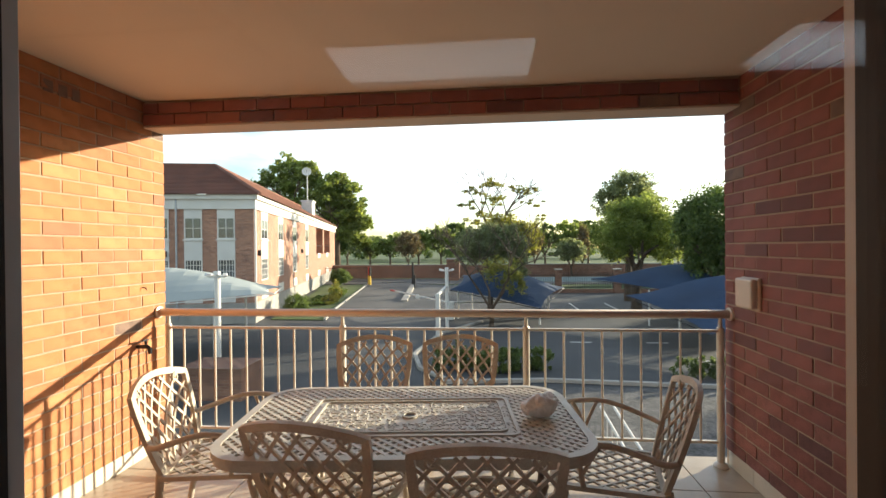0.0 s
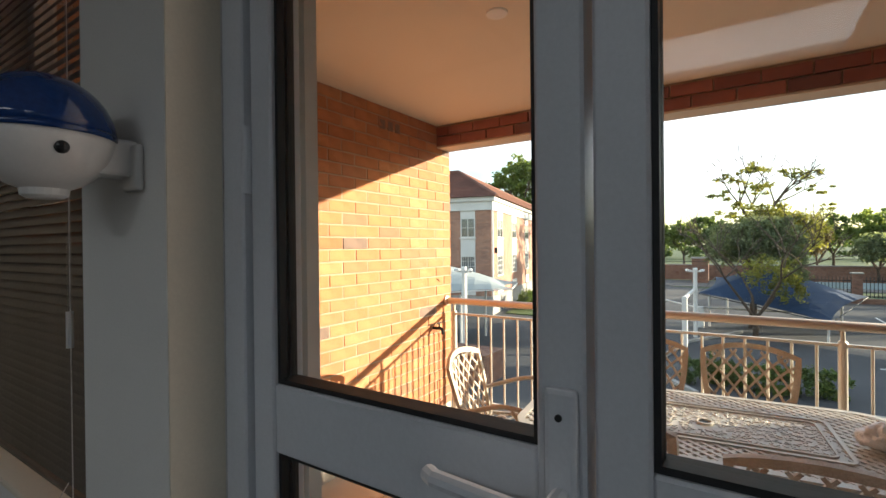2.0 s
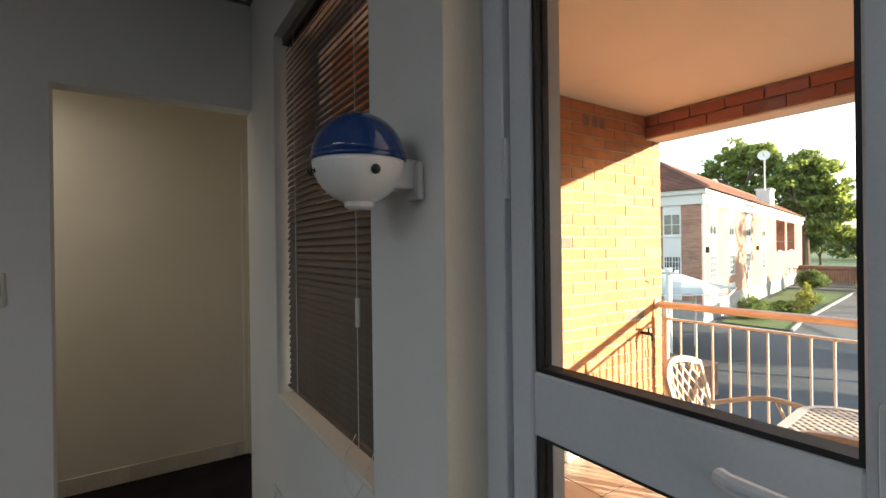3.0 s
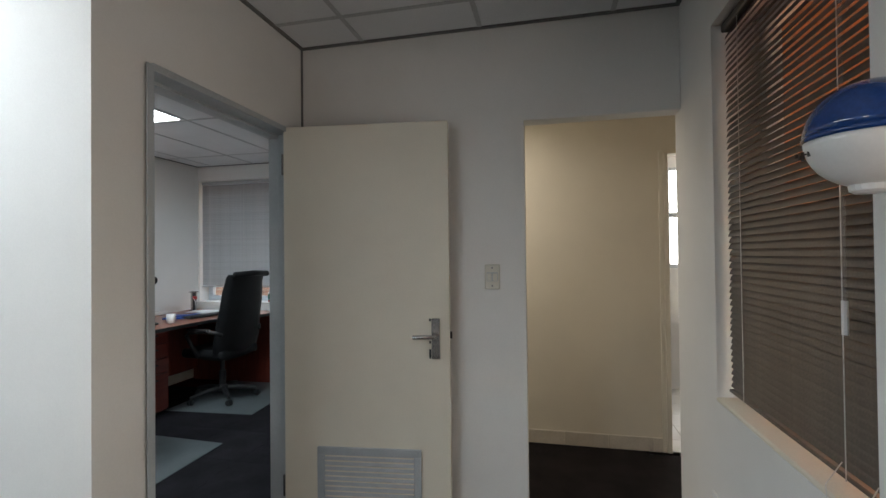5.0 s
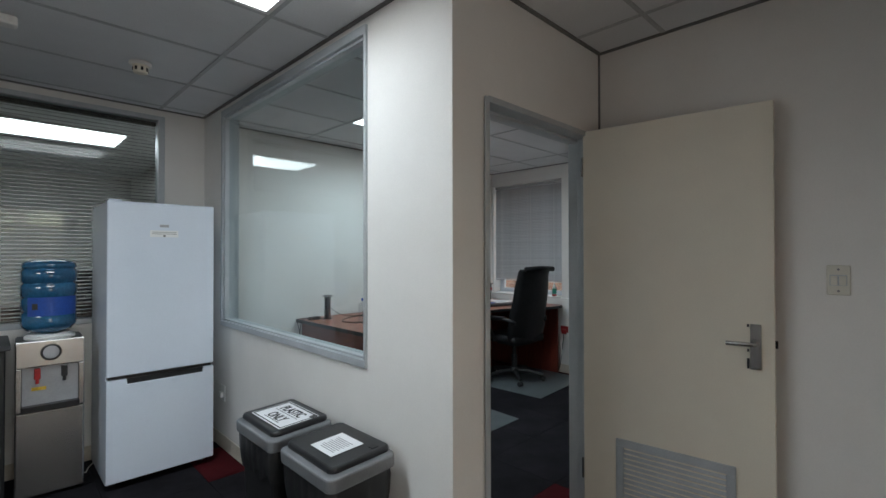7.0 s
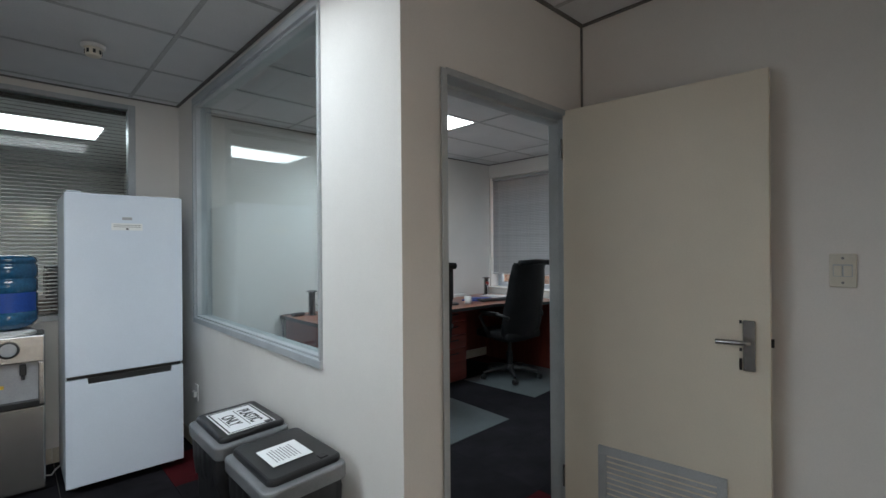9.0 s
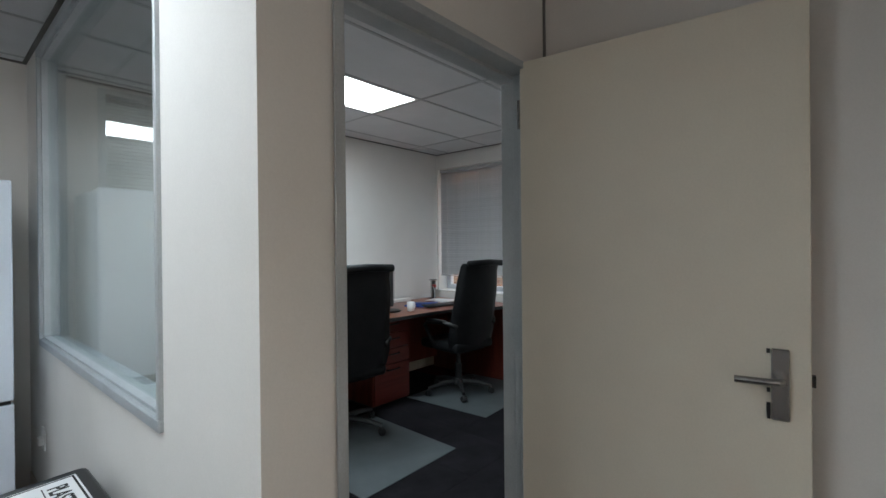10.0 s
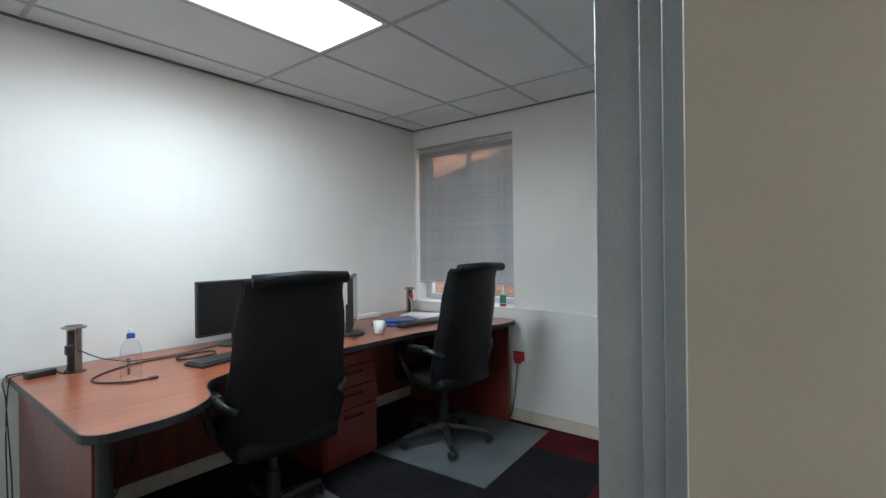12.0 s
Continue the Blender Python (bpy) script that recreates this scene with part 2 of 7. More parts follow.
SILVER = surface("silver_grey_plastic", (0.34, 0.35, 0.37), (0.42, 0.43, 0.45), 0.4, metal=0.3, scale=4, fine=140, bump=0.05, detail_amount=0.1)
STEEL = surface("brushed_steel", (0.36, 0.35, 0.34), (0.44, 0.43, 0.42), 0.26, metal=0.9, scale=6, fine=220, bump=0.08, stretch=(1, 1, 8))
BLACKMETAL = surface("black_steel", (0.015, 0.015, 0.016), (0.025, 0.025, 0.026), 0.5, metal=0.3, scale=6, fine=150, bump=0.08)
LIDBLACK = surface("black_lid_plastic", (0.012, 0.012, 0.013), (0.02, 0.02, 0.022), 0.3, scale=6, fine=150, bump=0.06)
RIMGREY = surface("grey_bin_rim_plastic", (0.16, 0.165, 0.175), (0.22, 0.225, 0.235), 0.4, metal=0.2, scale=4, fine=140, bump=0.05, detail_amount=0.1)
# Trim coloured dark to draw the shadow gap at ceiling edges and corner.
SHADOWTRIM = surface("shadow_gap_trim", (0.14, 0.135, 0.13), (0.19, 0.185, 0.18), 0.5, metal=0.2, scale=6, fine=120, bump=0.03)
BROWNWOOD = surface("dark_brown_wood", (0.05, 0.024, 0.016), (0.085, 0.04, 0.026), 0.45, scale=3.5, fine=40, bump=0.05, stretch=(0.6, 7, 7), detail_amount=0.25)
SWITCHCREAM = surface("cream_switch_plastic", (0.60, 0.57, 0.49), (0.66, 0.63, 0.55), 0.35, scale=4, fine=150, bump=0.02, detail_amount=0.04)
LEATHER = surface("black_leather", (0.008, 0.008, 0.009), (0.014, 0.014, 0.015), 0.5, scale=6, fine=240, bump=0.3, detail_amount=0.3, spec=0.16)
CHERRY = surface("cherry_veneer", (0.21, 0.055, 0.027), (0.32, 0.098, 0.046), 0.32, scale=3.5, fine=40, bump=0.04, stretch=(0.6, 7, 7), detail_amount=0.2, coat=0.15)
CHERRYDARK = surface("dark_cherry_veneer", (0.11, 0.02, 0.013), (0.17, 0.035, 0.02), 0.35, scale=3.5, fine=40, bump=0.04, stretch=(5, 5, 0.6), detail_amount=0.2, coat=0.1)
CHERRYMID = surface("red_cherry_veneer", (0.12, 0.020, 0.015), (0.17, 0.033, 0.022), 0.34, scale=3.5, fine=40, bump=0.04, stretch=(0.6, 7, 7), detail_amount=0.2, coat=0.1)
MATGREY = surface("frosted_floor_mat", (0.085, 0.10, 0.105), (0.115, 0.132, 0.138), 0.4, scale=4, fine=260, bump=0.3, detail_amount=0.12)
SLATBROWN = surface("bronze_blind_slat", (0.10, 0.082, 0.07), (0.13, 0.108, 0.092), 0.4, metal=0.3, scale=6, fine=120, bump=0.03, vary=0.05)
SLATDARK = surface("dark_blind_slat", (0.040, 0.034, 0.032), (0.06, 0.052, 0.048), 0.5, metal=0.1, scale=6, fine=120, bump=0.03, vary=0.05)
SLATGREY = surface("grey_blind_slat", (0.44, 0.45, 0.46), (0.50, 0.51, 0.52), 0.45, metal=0.2, scale=6, fine=120, bump=0.03, vary=0.04)
CORDWHITE = surface("white_cord", (0.66, 0.64, 0.60), (0.74, 0.72, 0.68), 0.8, scale=20, fine=300, bump=0.2)
BLUECLEAR = surface("blue_translucent_plastic", (0.008, 0.035, 0.15), (0.012, 0.05, 0.20), 0.12, scale=6, fine=120, bump=0.02, coat=0.4)
BOTTLEBLUE = surface("blue_water_bottle_plastic", (0.02, 0.10, 0.20), (0.03, 0.14, 0.27), 0.12, scale=4, fine=60, bump=0.02, coat=0.5)
BLUELABEL = surface("blue_label", (0.015, 0.07, 0.34), (0.02, 0.09, 0.42), 0.4, scale=8, fine=120, bump=0.0)
PAPER = surface("white_paper", (0.74, 0.75, 0.76), (0.80, 0.81, 0.82), 0.7, scale=5, fine=160, bump=0.03, detail_amount=0.03)
INK = surface("black_ink", (0.015, 0.015, 0.016), (0.025, 0.025, 0.026), 0.7, scale=9, fine=120, bump=0.0)
GREYINK = surface("grey_ink", (0.22, 0.22, 0.23), (0.30, 0.30, 0.31), 0.7, scale=9, fine=120, bump=0.0)
REDPLASTIC = surface("red_plastic", (0.36, 0.02, 0.02), (0.44, 0.03, 0.03), 0.4, scale=9, fine=120, bump=0.02)
GREENPLASTIC = surface("green_plastic", (0.02, 0.22, 0.16), (0.03, 0.28, 0.20), 0.4, scale=9, fine=120, bump=0.02)
LIME = surface("lime_soap", (0.42, 0.60, 0.04), (0.50, 0.68, 0.06), 0.3, scale=9, fine=120, bump=0.02)
YELLOW = surface("yellow_paint", (0.70, 0.45, 0.04), (0.78, 0.52, 0.06), 0.5, scale=9, fine=120, bump=0.05)
BAGPLASTIC = surface("crumpled_white_bag", (0.86, 0.86, 0.86), (0.93, 0.93, 0.93), 0.45, scale=16, fine=60, bump=0.6, detail_amount=0.12, dist=0.01)
ASPHALT = surface("asphalt", (0.045, 0.046, 0.049), (0.078, 0.078, 0.079), 0.85, scale=0.35, fine=26, bump=0.35, detail_amount=0.45, dist=0.01)
ROADGREY = surface("road_concrete", (0.075, 0.072, 0.069), (0.115, 0.109, 0.103), 0.85, scale=0.4, fine=22, bump=0.3, detail_amount=0.3, dist=0.01)
GRAVEL = surface("rough_gravel_paving", (0.07, 0.068, 0.066), (0.14, 0.13, 0.125), 0.9, scale=2.2, fine=9, bump=0.8, detail_amount=0.6, dist=0.03)
CONCRETE = surface("pale_concrete", (0.30, 0.28, 0.25), (0.40, 0.38, 0.34), 0.9, scale=1.5, fine=40, bump=0.3, detail_amount=0.25)
GRASS = surface("lawn", (0.042, 0.068, 0.016), (0.095, 0.135, 0.028), 0.9, scale=0.25, fine=14, bump=0.5, detail_amount=0.45, dist=0.02)
WHITEPAINT = surface("white_render_paint", (0.60, 0.58, 0.54), (0.70, 0.68, 0.64), 0.7, scale=0.8, fine=40, bump=0.06, detail_amount=0.08)
ROOFTILE = surface("brown_roof_tile", (0.12, 0.052, 0.038), (0.20, 0.085, 0.06), 0.8, scale=1.2, fine=14, bump=0.3, detail_amount=0.3, vary=0.18)
CANOPYBLUE = surface("blue_shade_net", (0.010, 0.028, 0.066), (0.016, 0.042, 0.095), 0.8, scale=0.6, fine=60, bump=0.15, detail_amount=0.2)
CANOPYWHITE = surface("pale_shade_net", (0.30, 0.33, 0.315), (0.36, 0.39, 0.375), 0.8, scale=0.6, fine=60, bump=0.15, detail_amount=0.12)
BARK = surface("bark", (0.07, 0.05, 0.035), (0.14, 0.10, 0.07), 0.95, scale=3, fine=30, bump=0.8, stretch=(3, 3, 0.6), detail_amount=0.4, dist=0.03)
WATERBLUE = surface("pale_blue_rail_paint", (0.34, 0.44, 0.50), (0.42, 0.52, 0.58), 0.5, scale=2, fine=50, bump=0.05)
LEAFOAK = leaf_mat("mid_green_leaves", (0.11, 0.155, 0.045), (0.25, 0.30, 0.10), 0.55)
LEAFDARK = leaf_mat("dark_green_leaves", (0.06, 0.10, 0.035), (0.14, 0.19, 0.065), 0.5)
LEAFOLIVE = leaf_mat("grey_green_leaves", (0.11, 0.14, 0.085), (0.24, 0.27, 0.165), 0.5)
LEAFYELLOW = leaf_mat("yellow_green_leaves", (0.13, 0.15, 0.03), (0.26, 0.25, 0.07), 0.5)
LEAFDRY = leaf_mat("dry_brown_leaves", (0.11, 0.09, 0.05), (0.19, 0.15, 0.08))
GLASS = glass_mat("clear_glass", (0.93, 0.95, 0.94))
TINTGLASS = glass_mat("office_glass", (0.88, 0.92, 0.92))
CLEARBOTTLE = glass_mat("clear_bottle_plastic", (0.96, 0.97, 0.98), 0.06, 0.07)
DARKPANE = surface("dark_window_glass", (0.05, 0.06, 0.07), (0.10, 0.11, 0.12), 0.08, scale=0.6, fine=5, bump=0.0, coat=0.5)
SCREEN = surface("black_screen", (0.006, 0.006, 0.007), (0.009, 0.009, 0.010), 0.12, scale=3, fine=60, bump=0.0)
LAMPGLOW = glow("lamp_diffuser", (0.90, 0.96, 1.0), 1.4)
WINDOWGLOW = glow("frosted_daylight_pane", (1.0, 0.97, 0.92), 1.2)

# ---------------- mesh helpers ----------------


def part(name, bm, material, parent=None, label="", smooth=False):
    me = bpy.data.meshes.new(name)
    bm.to_mesh(me)
    bm.free()
    me.materials.append(material)
    if smooth:
        for p in me.polygons:
            p.use_smooth = True
    ob = new(name, me)
    if parent:
        ob.parent = parent
    if label:
        tagged(ob, label)
    return ob


def thing(name, label, category, group="", kind="", at=(0, 0, 0), turn=0.0):
    ob = new(name)
    ob.matrix_basis = pose(*at, 0, 0, turn)
    return tagged(ob, label, category, group, kind)


def setting(ob, label, category):
    return tagged(ob, label, category, kind="structure")


def B(*boxes, bevel=0.0, segs=1):
    """Boxes given as (x0, y0, z0, x1, y1, z1), joined, edges rounded."""
    bm = bmesh.new()
    for x0, y0, z0, x1, y1, z1 in boxes:
        v = [bm.verts.new(c) for c in ((x0, y0, z0), (x1, y0, z0), (x1, y1, z0), (x0, y1, z0), (x0, y0, z1), (x1, y0, z1), (x1, y1, z1), (x0, y1, z1))]
        for f in ((0, 3, 2, 1), (4, 5, 6, 7), (0, 1, 5, 4), (1, 2, 6, 5), (2, 3, 7, 6), (3, 0, 4, 7)):
            bm.faces.new([v[i] for i in f])
    if bevel:
        bmesh.ops.bevel(bm, geom=bm.edges[:], offset=bevel, segments=segs, affect="EDGES", profile=0.5)
    return bm


def tube(pts, r, seg=8, bm=None, closed=False, radii=None):
    """A round bar along points."""
    bm = bm or bmesh.new()
    pts = [Vector(p) for p in pts]
    n = len(pts)
    rings = []
    up = Vector((0, 0, 1))
    for i, p in enumerate(pts):
        a = pts[(i - 1) % n] if closed or i else pts[0]
        b = pts[(i + 1) % n] if closed or i < n - 1 else pts[-1]
        d = (b - a).normalized()
        s = d.cross(up)
        if s.length < 0.05:
            s = d.cross(Vector((0, 1, 0)))
        s.normalize()
        t = s.cross(d)
        rr = radii[i] if radii else r
        rings.append([bm.verts.new(p + (s * math.cos(2 * math.pi * k / seg) + t * math.sin(2 * math.pi * k / seg)) * rr) for k in range(seg)])
    for i in range(n if closed else n - 1):
        r0, r1 = rings[i], rings[(i + 1) % n]
        for k in range(seg):
            bm.faces.new((r0[k], r0[(k + 1) % seg], r1[(k + 1) % seg], r1[k]))
    if not closed:
        bm.faces.new(rings[0][::-1])
        bm.faces.new(rings[-1])
    return bm


def lathe(profile, seg=24, bm=None, at=(0, 0, 0)):
    """A turned shape from (radius, height) pairs."""
    bm = bm or bmesh.new()
    rings = [[bm.verts.new((at[0] + r * math.cos(2 * math.pi * k / seg), at[1] + r * math.sin(2 * math.pi * k / seg), at[2] + z)) for k in range(seg)] for r, z in profile]
    for a, b in zip(rings, rings[1:]):
        for k in range(seg):
            bm.faces.new((a[k], a[(k + 1) % seg], b[(k + 1) % seg], b[k]))
    bm.faces.new(rings[0][::-1])
    bm.faces.new(rings[-1])
    return bm


def prism(poly, z0, z1, bevel=0.0, segs=2):
    bm = bmesh.new()
    lo = [bm.verts.new((x, y, z0)) for x, y in poly]
    hi = [bm.verts.new((x, y, z1)) for x, y in poly]
    bm.faces.new(lo[::-1])
    bm.faces.new(hi)
    n = len(poly)
    for i in range(n):
        bm.faces.new((lo[i], lo[(i + 1) % n], hi[(i + 1) % n], hi[i]))
    bmesh.ops.recalc_face_normals(bm, faces=bm.faces[:])
    if bevel:
        bmesh.ops.bevel(bm, geom=[e for e in bm.edges if abs(e.verts[0].co.z - e.verts[1].co.z) < 1e-6], offset=bevel, segments=segs, affect="EDGES", profile=0.5)
    return bm


def ball(c, r, seg=16, rings=10, squash=(1, 1, 1), bm=None):
    bm = bm or bmesh.new()
    bmesh.ops.create_uvsphere(bm, u_segments=seg, v_segments=rings, radius=r, matrix=Matrix.Translation(c) @ Matrix.Diagonal((*squash, 1)))
    return bm


def moved(bm, m):
    bmesh.ops.transform(bm, matrix=m, verts=bm.verts[:])
    return bm


def arc(c, r, a0, a1, n=8):
    return [(c[0] + r * math.cos(radians(a0 + (a1 - a0) * i / n)), c[1] + r * math.sin(radians(a0 + (a1 - a0) * i / n))) for i in range(n + 1)]


def round_rect(x0, y0, x1, y1, r, n=6):
    return arc((x1 - r, y0 + r), r, -90, 0, n) + arc((x1 - r, y1 - r), r, 0, 90, n) + arc((x0 + r, y1 - r), r, 90, 180, n) + arc((x0 + r, y0 + r), r, 180, 270, n)


def quads(verts, faces, name, material, parent=None):
    me = bpy.data.meshes.new(name)
    me.from_pydata(verts, [], faces)
    me.materials.append(material)
    ob = new(name, me)
    if parent:
        ob.parent = parent
    return ob


def lettering(name, body, size, material, m, parent, bold=0.0):
    cu = bpy.data.curves.new(name, "FONT")
    cu.body, cu.size, cu.align_x, cu.align_y, cu.extrude, cu.offset = body, size, "CENTER", "CENTER", 0.0006, bold
    tmp = bpy.data.objects.new(name, cu)
    scene.collection.objects.link(tmp)
    me = bpy.data.meshes.new_from_object(tmp.evaluated_get(bpy.context.evaluated_depsgraph_get()))
    bpy.data.objects.remove(tmp)
    me.materials.clear()
    me.materials.append(material)
    ob = new(name, me)
    ob.parent = parent
    ob.matrix_basis = m
    return ob

# ---------------- structure: rooms ----------------
NY, WX, SY, PX, MS = 0.0, -2.507, -1.816, -1.366, -4.573
OW, OS = -5.05, -4.65


def wall(name, label, *boxes, mat_=None):
    return setting(part(name, B(*boxes), mat_ or PAINT), label, "wall")


wall("wall_north", "white painted wall with window and glass door openings",
     (-2.60, 0, 0, -2.12, 0.22, 2.60), (-2.12, 0, 0, -1.305, 0.22, 0.880), (-2.12, 0, 2.20, -1.305, 0.22, 2.60),
     (-1.305, 0, 0, -1.02, 0.22, 2.60), (-1.02, 0, 2.14, 0.13, 0.22, 2.60), (0.13, 0, 0, 3.60, 0.22, 2.60))
wall("wall_west", "white painted wall beside the passage opening",
     (-2.60, SY, 0, WX, -0.675, 2.60), (-2.60, -0.675, 2.026, WX, -0.001, 2.60))
wall("wall_doorway", "white painted wall round the office doorway",
     (-1.553, SY - 0.11, 0, PX, SY, 2.60), (-2.458, SY - 0.11, 2.028, -1.553, SY, 2.60), (WX - 0.003, SY - 0.11, 0, -2.458, SY, 2.60), (OW, SY - 0.11, 0, WX - 0.003, SY - 0.02, 2.60))
wall("wall_partition", "white partition wall with a glazed opening",
     (PX - 0.10, -2.352, 0, PX, SY - 0.11, 2.60), (PX - 0.10, -4.165, 0, PX, -2.352, 0.90), (PX - 0.10, MS, 0, PX, -4.165, 2.60), (PX - 0.10, -4.165, 2.44, PX, -2.352, 2.60))
wall("wall_south", "white painted wall under an internal window",
     (PX, MS - 0.10, 0, 3.60, MS, 0.93), (PX, MS - 0.10, 0.93, -1.085, MS, 2.60), (-1.085, MS - 0.10, 2.43, 3.60, MS, 2.60), (2.4, MS - 0.10, 0.93, 3.60, MS, 2.43))
wall("wall_east", "white painted wall", (3.60, -4.70, 0, 3.72, 0.22, 2.60))
wall("wall_office_south", "white painted office wall above the desk", (OW - 0.3, OS - 0.12, 0, PX - 0.10, OS, 2.60))
wall("wall_office_west", "white painted office wall with a window recess",
     (OW - 0.26, OS, 0, OW, -4.63, 2.60), (OW - 0.26, -4.63, 0, OW, -3.58, 0.87), (OW - 0.26, -4.63, 2.31, OW, -3.58, 2.60), (OW - 0.26, -3.58, 0, OW, SY - 0.02, 2.60),
     (OW, OS, 0, OW + 0.055, SY - 0.111, 0.872))
wall("wall_back_room", "plain white walls of the room behind the internal window",
     (-1.6, -8.6, 0, 3.6, -8.5, 2.6), (-1.7, -8.6, 0, -1.6, OS - 0.12, 2.6), (3.6, -8.6, 0, 3.7, -4.70, 2.6))
wall("wall_passage", "warm cream passage wall", (-3.95, -1.80, 0, -3.85, 0.225, 2.60), (-3.95, 0.95, 0, -3.85, 1.10, 2.60), (-3.95, 0.225, 2.10, -3.85, 0.95, 2.60),
     (-3.85, -1.80, 0, -2.60, -1.70, 2.60), (-3.85, 1.0, 0, -2.60, 1.10, 2.60), mat_=PASSAGE)
wall("wall_bathroom", "white painted bathroom wall", (-5.60, 0.10, 0, -3.95, 0.20, 2.6), (-5.60, 1.5, 0, -3.95, 1.6, 2.6),
     (-5.62, 0.20, 0, -5.50, 0.62, 2.6), (-5.62, 0.62, 0, -5.50, 1.12, 1.24), (-5.62, 0.62, 2.28, -5.50, 1.12, 2.6), (-5.62, 1.12, 0, -5.50, 1.5, 2.6))
setting(part("door_trim", B((-3.955, 0.225, 0, -3.83, 0.255, 2.10), (-3.865, 0.195, 0, -3.838, 0.225, 2.12), bevel=0.003), CREAM), "cream painted door trim", "trim")
setting(part("roof_slab", B((-6, -9, 2.72, 4, 0.2, 2.9)), CONCRETE), "concrete slab over the rooms", "ceiling")
setting(part("passage_ceiling", B((-5.6, -1.8, 2.5, -2.6, 1.6, 2.56)), PAINT), "plain white ceiling", "ceiling")
setting(part("back_room_ceiling", B((-1.7, -8.6, CEIL, 3.7, MS - 0.1, CEIL + 0.05)), CEILTILE), "white ceiling", "ceiling")


def grid_ceiling(name, x0, y0, x1, y1, gx, px, gy, py, skip=()):
    """Suspended ceiling: boards set in a grid of bars, lamp bays left open."""
    xs = sorted({x0, x1} | {gx + i * px for i in range(-12, 13) if x0 < gx + i * px < x1})
    ys = sorted({y0, y1} | {gy + i * py for i in range(-20, 21) if y0 < gy + i * py < y1})
    boards, bars = [], []
    for a, b in zip(xs, xs[1:]):
        for c, d in zip(ys, ys[1:]):
            if any(a < sx < b and c < sy < d for sx, sy in skip):
                continue
            boards.append((a + 0.006, c + 0.006, CEIL + 0.004, b - 0.006, d - 0.006, CEIL + 0.02))
    for x in xs[1:-1]:
        bars.append((x - 0.011, y0, CEIL, x + 0.011, y1, CEIL + 0.003))
    for y in ys[1:-1]:
        bars.append((x0, y - 0.011, CEIL + 0.0005, x1, y + 0.011, CEIL + 0.0032))
    edge = [(x0, y0, CEIL - 0.003, x1, y0 + 0.02, CEIL + 0.004), (x0, y1 - 0.02, CEIL - 0.003, x1, y1, CEIL + 0.004), (x0, y0 + 0.02, CEIL - 0.003, x0 + 0.02, y1 - 0.02, CEIL + 0.004), (x1 - 0.02, y0 + 0.02, CEIL - 0.003, x1, y1 - 0.02, CEIL + 0.004)]
    setting(part(name + "_edge_trim", B(*edge), SHADOWTRIM), "ceiling edge trim darkened as a shadow gap", "trim")
    setting(part(name, B(*boards), CEILTILE), "white mineral ceiling boards", "ceiling")
    setting(part(name + "_grid", B(*bars), TBAR), "grey ceiling grid bars", "ceiling")


grid_ceiling("ceiling_lounge", PX, MS, 3.6, NY, -1.05, 1.2, -3.265, 0.598, skip=((-0.45, -2.37), (1.95, -2.37)))
grid_ceiling("ceiling_corner", WX, SY, PX, NY, -2.245, 1.2, -3.265, 0.598)
grid_ceiling("ceiling_office", OW, OS, PX - 0.10, SY - 0.11, -3.41, 1.16, -3.885, 0.557, skip=((-2.83, -3.6),))


def ceiling_light(x0, y0, x1, y1):
    t = thing("ceiling_light", "white recessed panel light glowing in the ceiling grid", "ceiling light", "recessed panel lights", at=((x0 + x1) / 2, (y0 + y1) / 2, CEIL))
    a, b = (x1 - x0) / 2, (y1 - y0) / 2
    part("frame", B((-a, -b, 0.0, a, -b + 0.02, 0.03), (-a, b - 0.02, 0.0, a, b, 0.03), (-a, -b + 0.02, 0, -a + 0.02, b - 0.02, 0.03), (a - 0.02, -b + 0.02, 0, a, b - 0.02, 0.03)), WHITEPLASTIC, t)
    part("diffuser", B((-a + 0.02, -b + 0.02, 0.006, a - 0.02, b - 0.02, 0.02)), LAMPGLOW, t, "glowing frosted diffuser")
    part("housing", B((-a, -b, 0.03, a, b, 0.08)), WHITEPLASTIC, t)


ceiling_light(-3.40, -3.875, -2.26, -3.338)
ceiling_light(-1.04, -2.655, 0.14, -2.08)
ceiling_light(1.36, -2.655, 2.54, -2.08)
t = thing("ceiling_light", "white recessed panel light glowing in the back room", "ceiling light", "recessed panel lights", at=(-0.45, -5.85, CEIL))
part("frame", B((-0.6, -0.3, -0.02, 0.6, 0.3, 0.0)), WHITEPLASTIC, t)
part("diffuser", B((-0.57, -0.27, -0.026, 0.57, 0.27, -0.02)), LAMPGLOW, t, "glowing frosted diffuser")

# The corner's shadow line, drawn as a thin dark strip.
setting(part("corner_trim", B((WX, SY, 2.03, WX + 0.008, SY + 0.008, CEIL - 0.003)), SHADOWTRIM), "dark strip drawn as the shadow line in the wall corner", "trim")
# floors
floor_slab = setting(part("floor", B((-5.4, -8.6, -0.12, 3.7, 0.22, -0.008)), CONCRETE), "dark carpeted floor with red carpet tiles", "floor")
setting(part("floor_passage", B((-3.87, -1.8, -0.006, -2.50, 1.1, 0.0)), BLACKCARPET), "black carpet in the passage", "floor")
bath_floor = setting(part("floor_bathroom", B((-5.6, 0.1, -0.12, -3.87, 1.6, -0.004)), GROUT), "white tiled bathroom floor", "floor")

# glass door to the balcony
door = thing("door_2", "white aluminium glass door with a dark seal round each pane", "glass door", kind="structure", at=(0, 0, 0))
DY0, DY1 = 0.095, 0.150
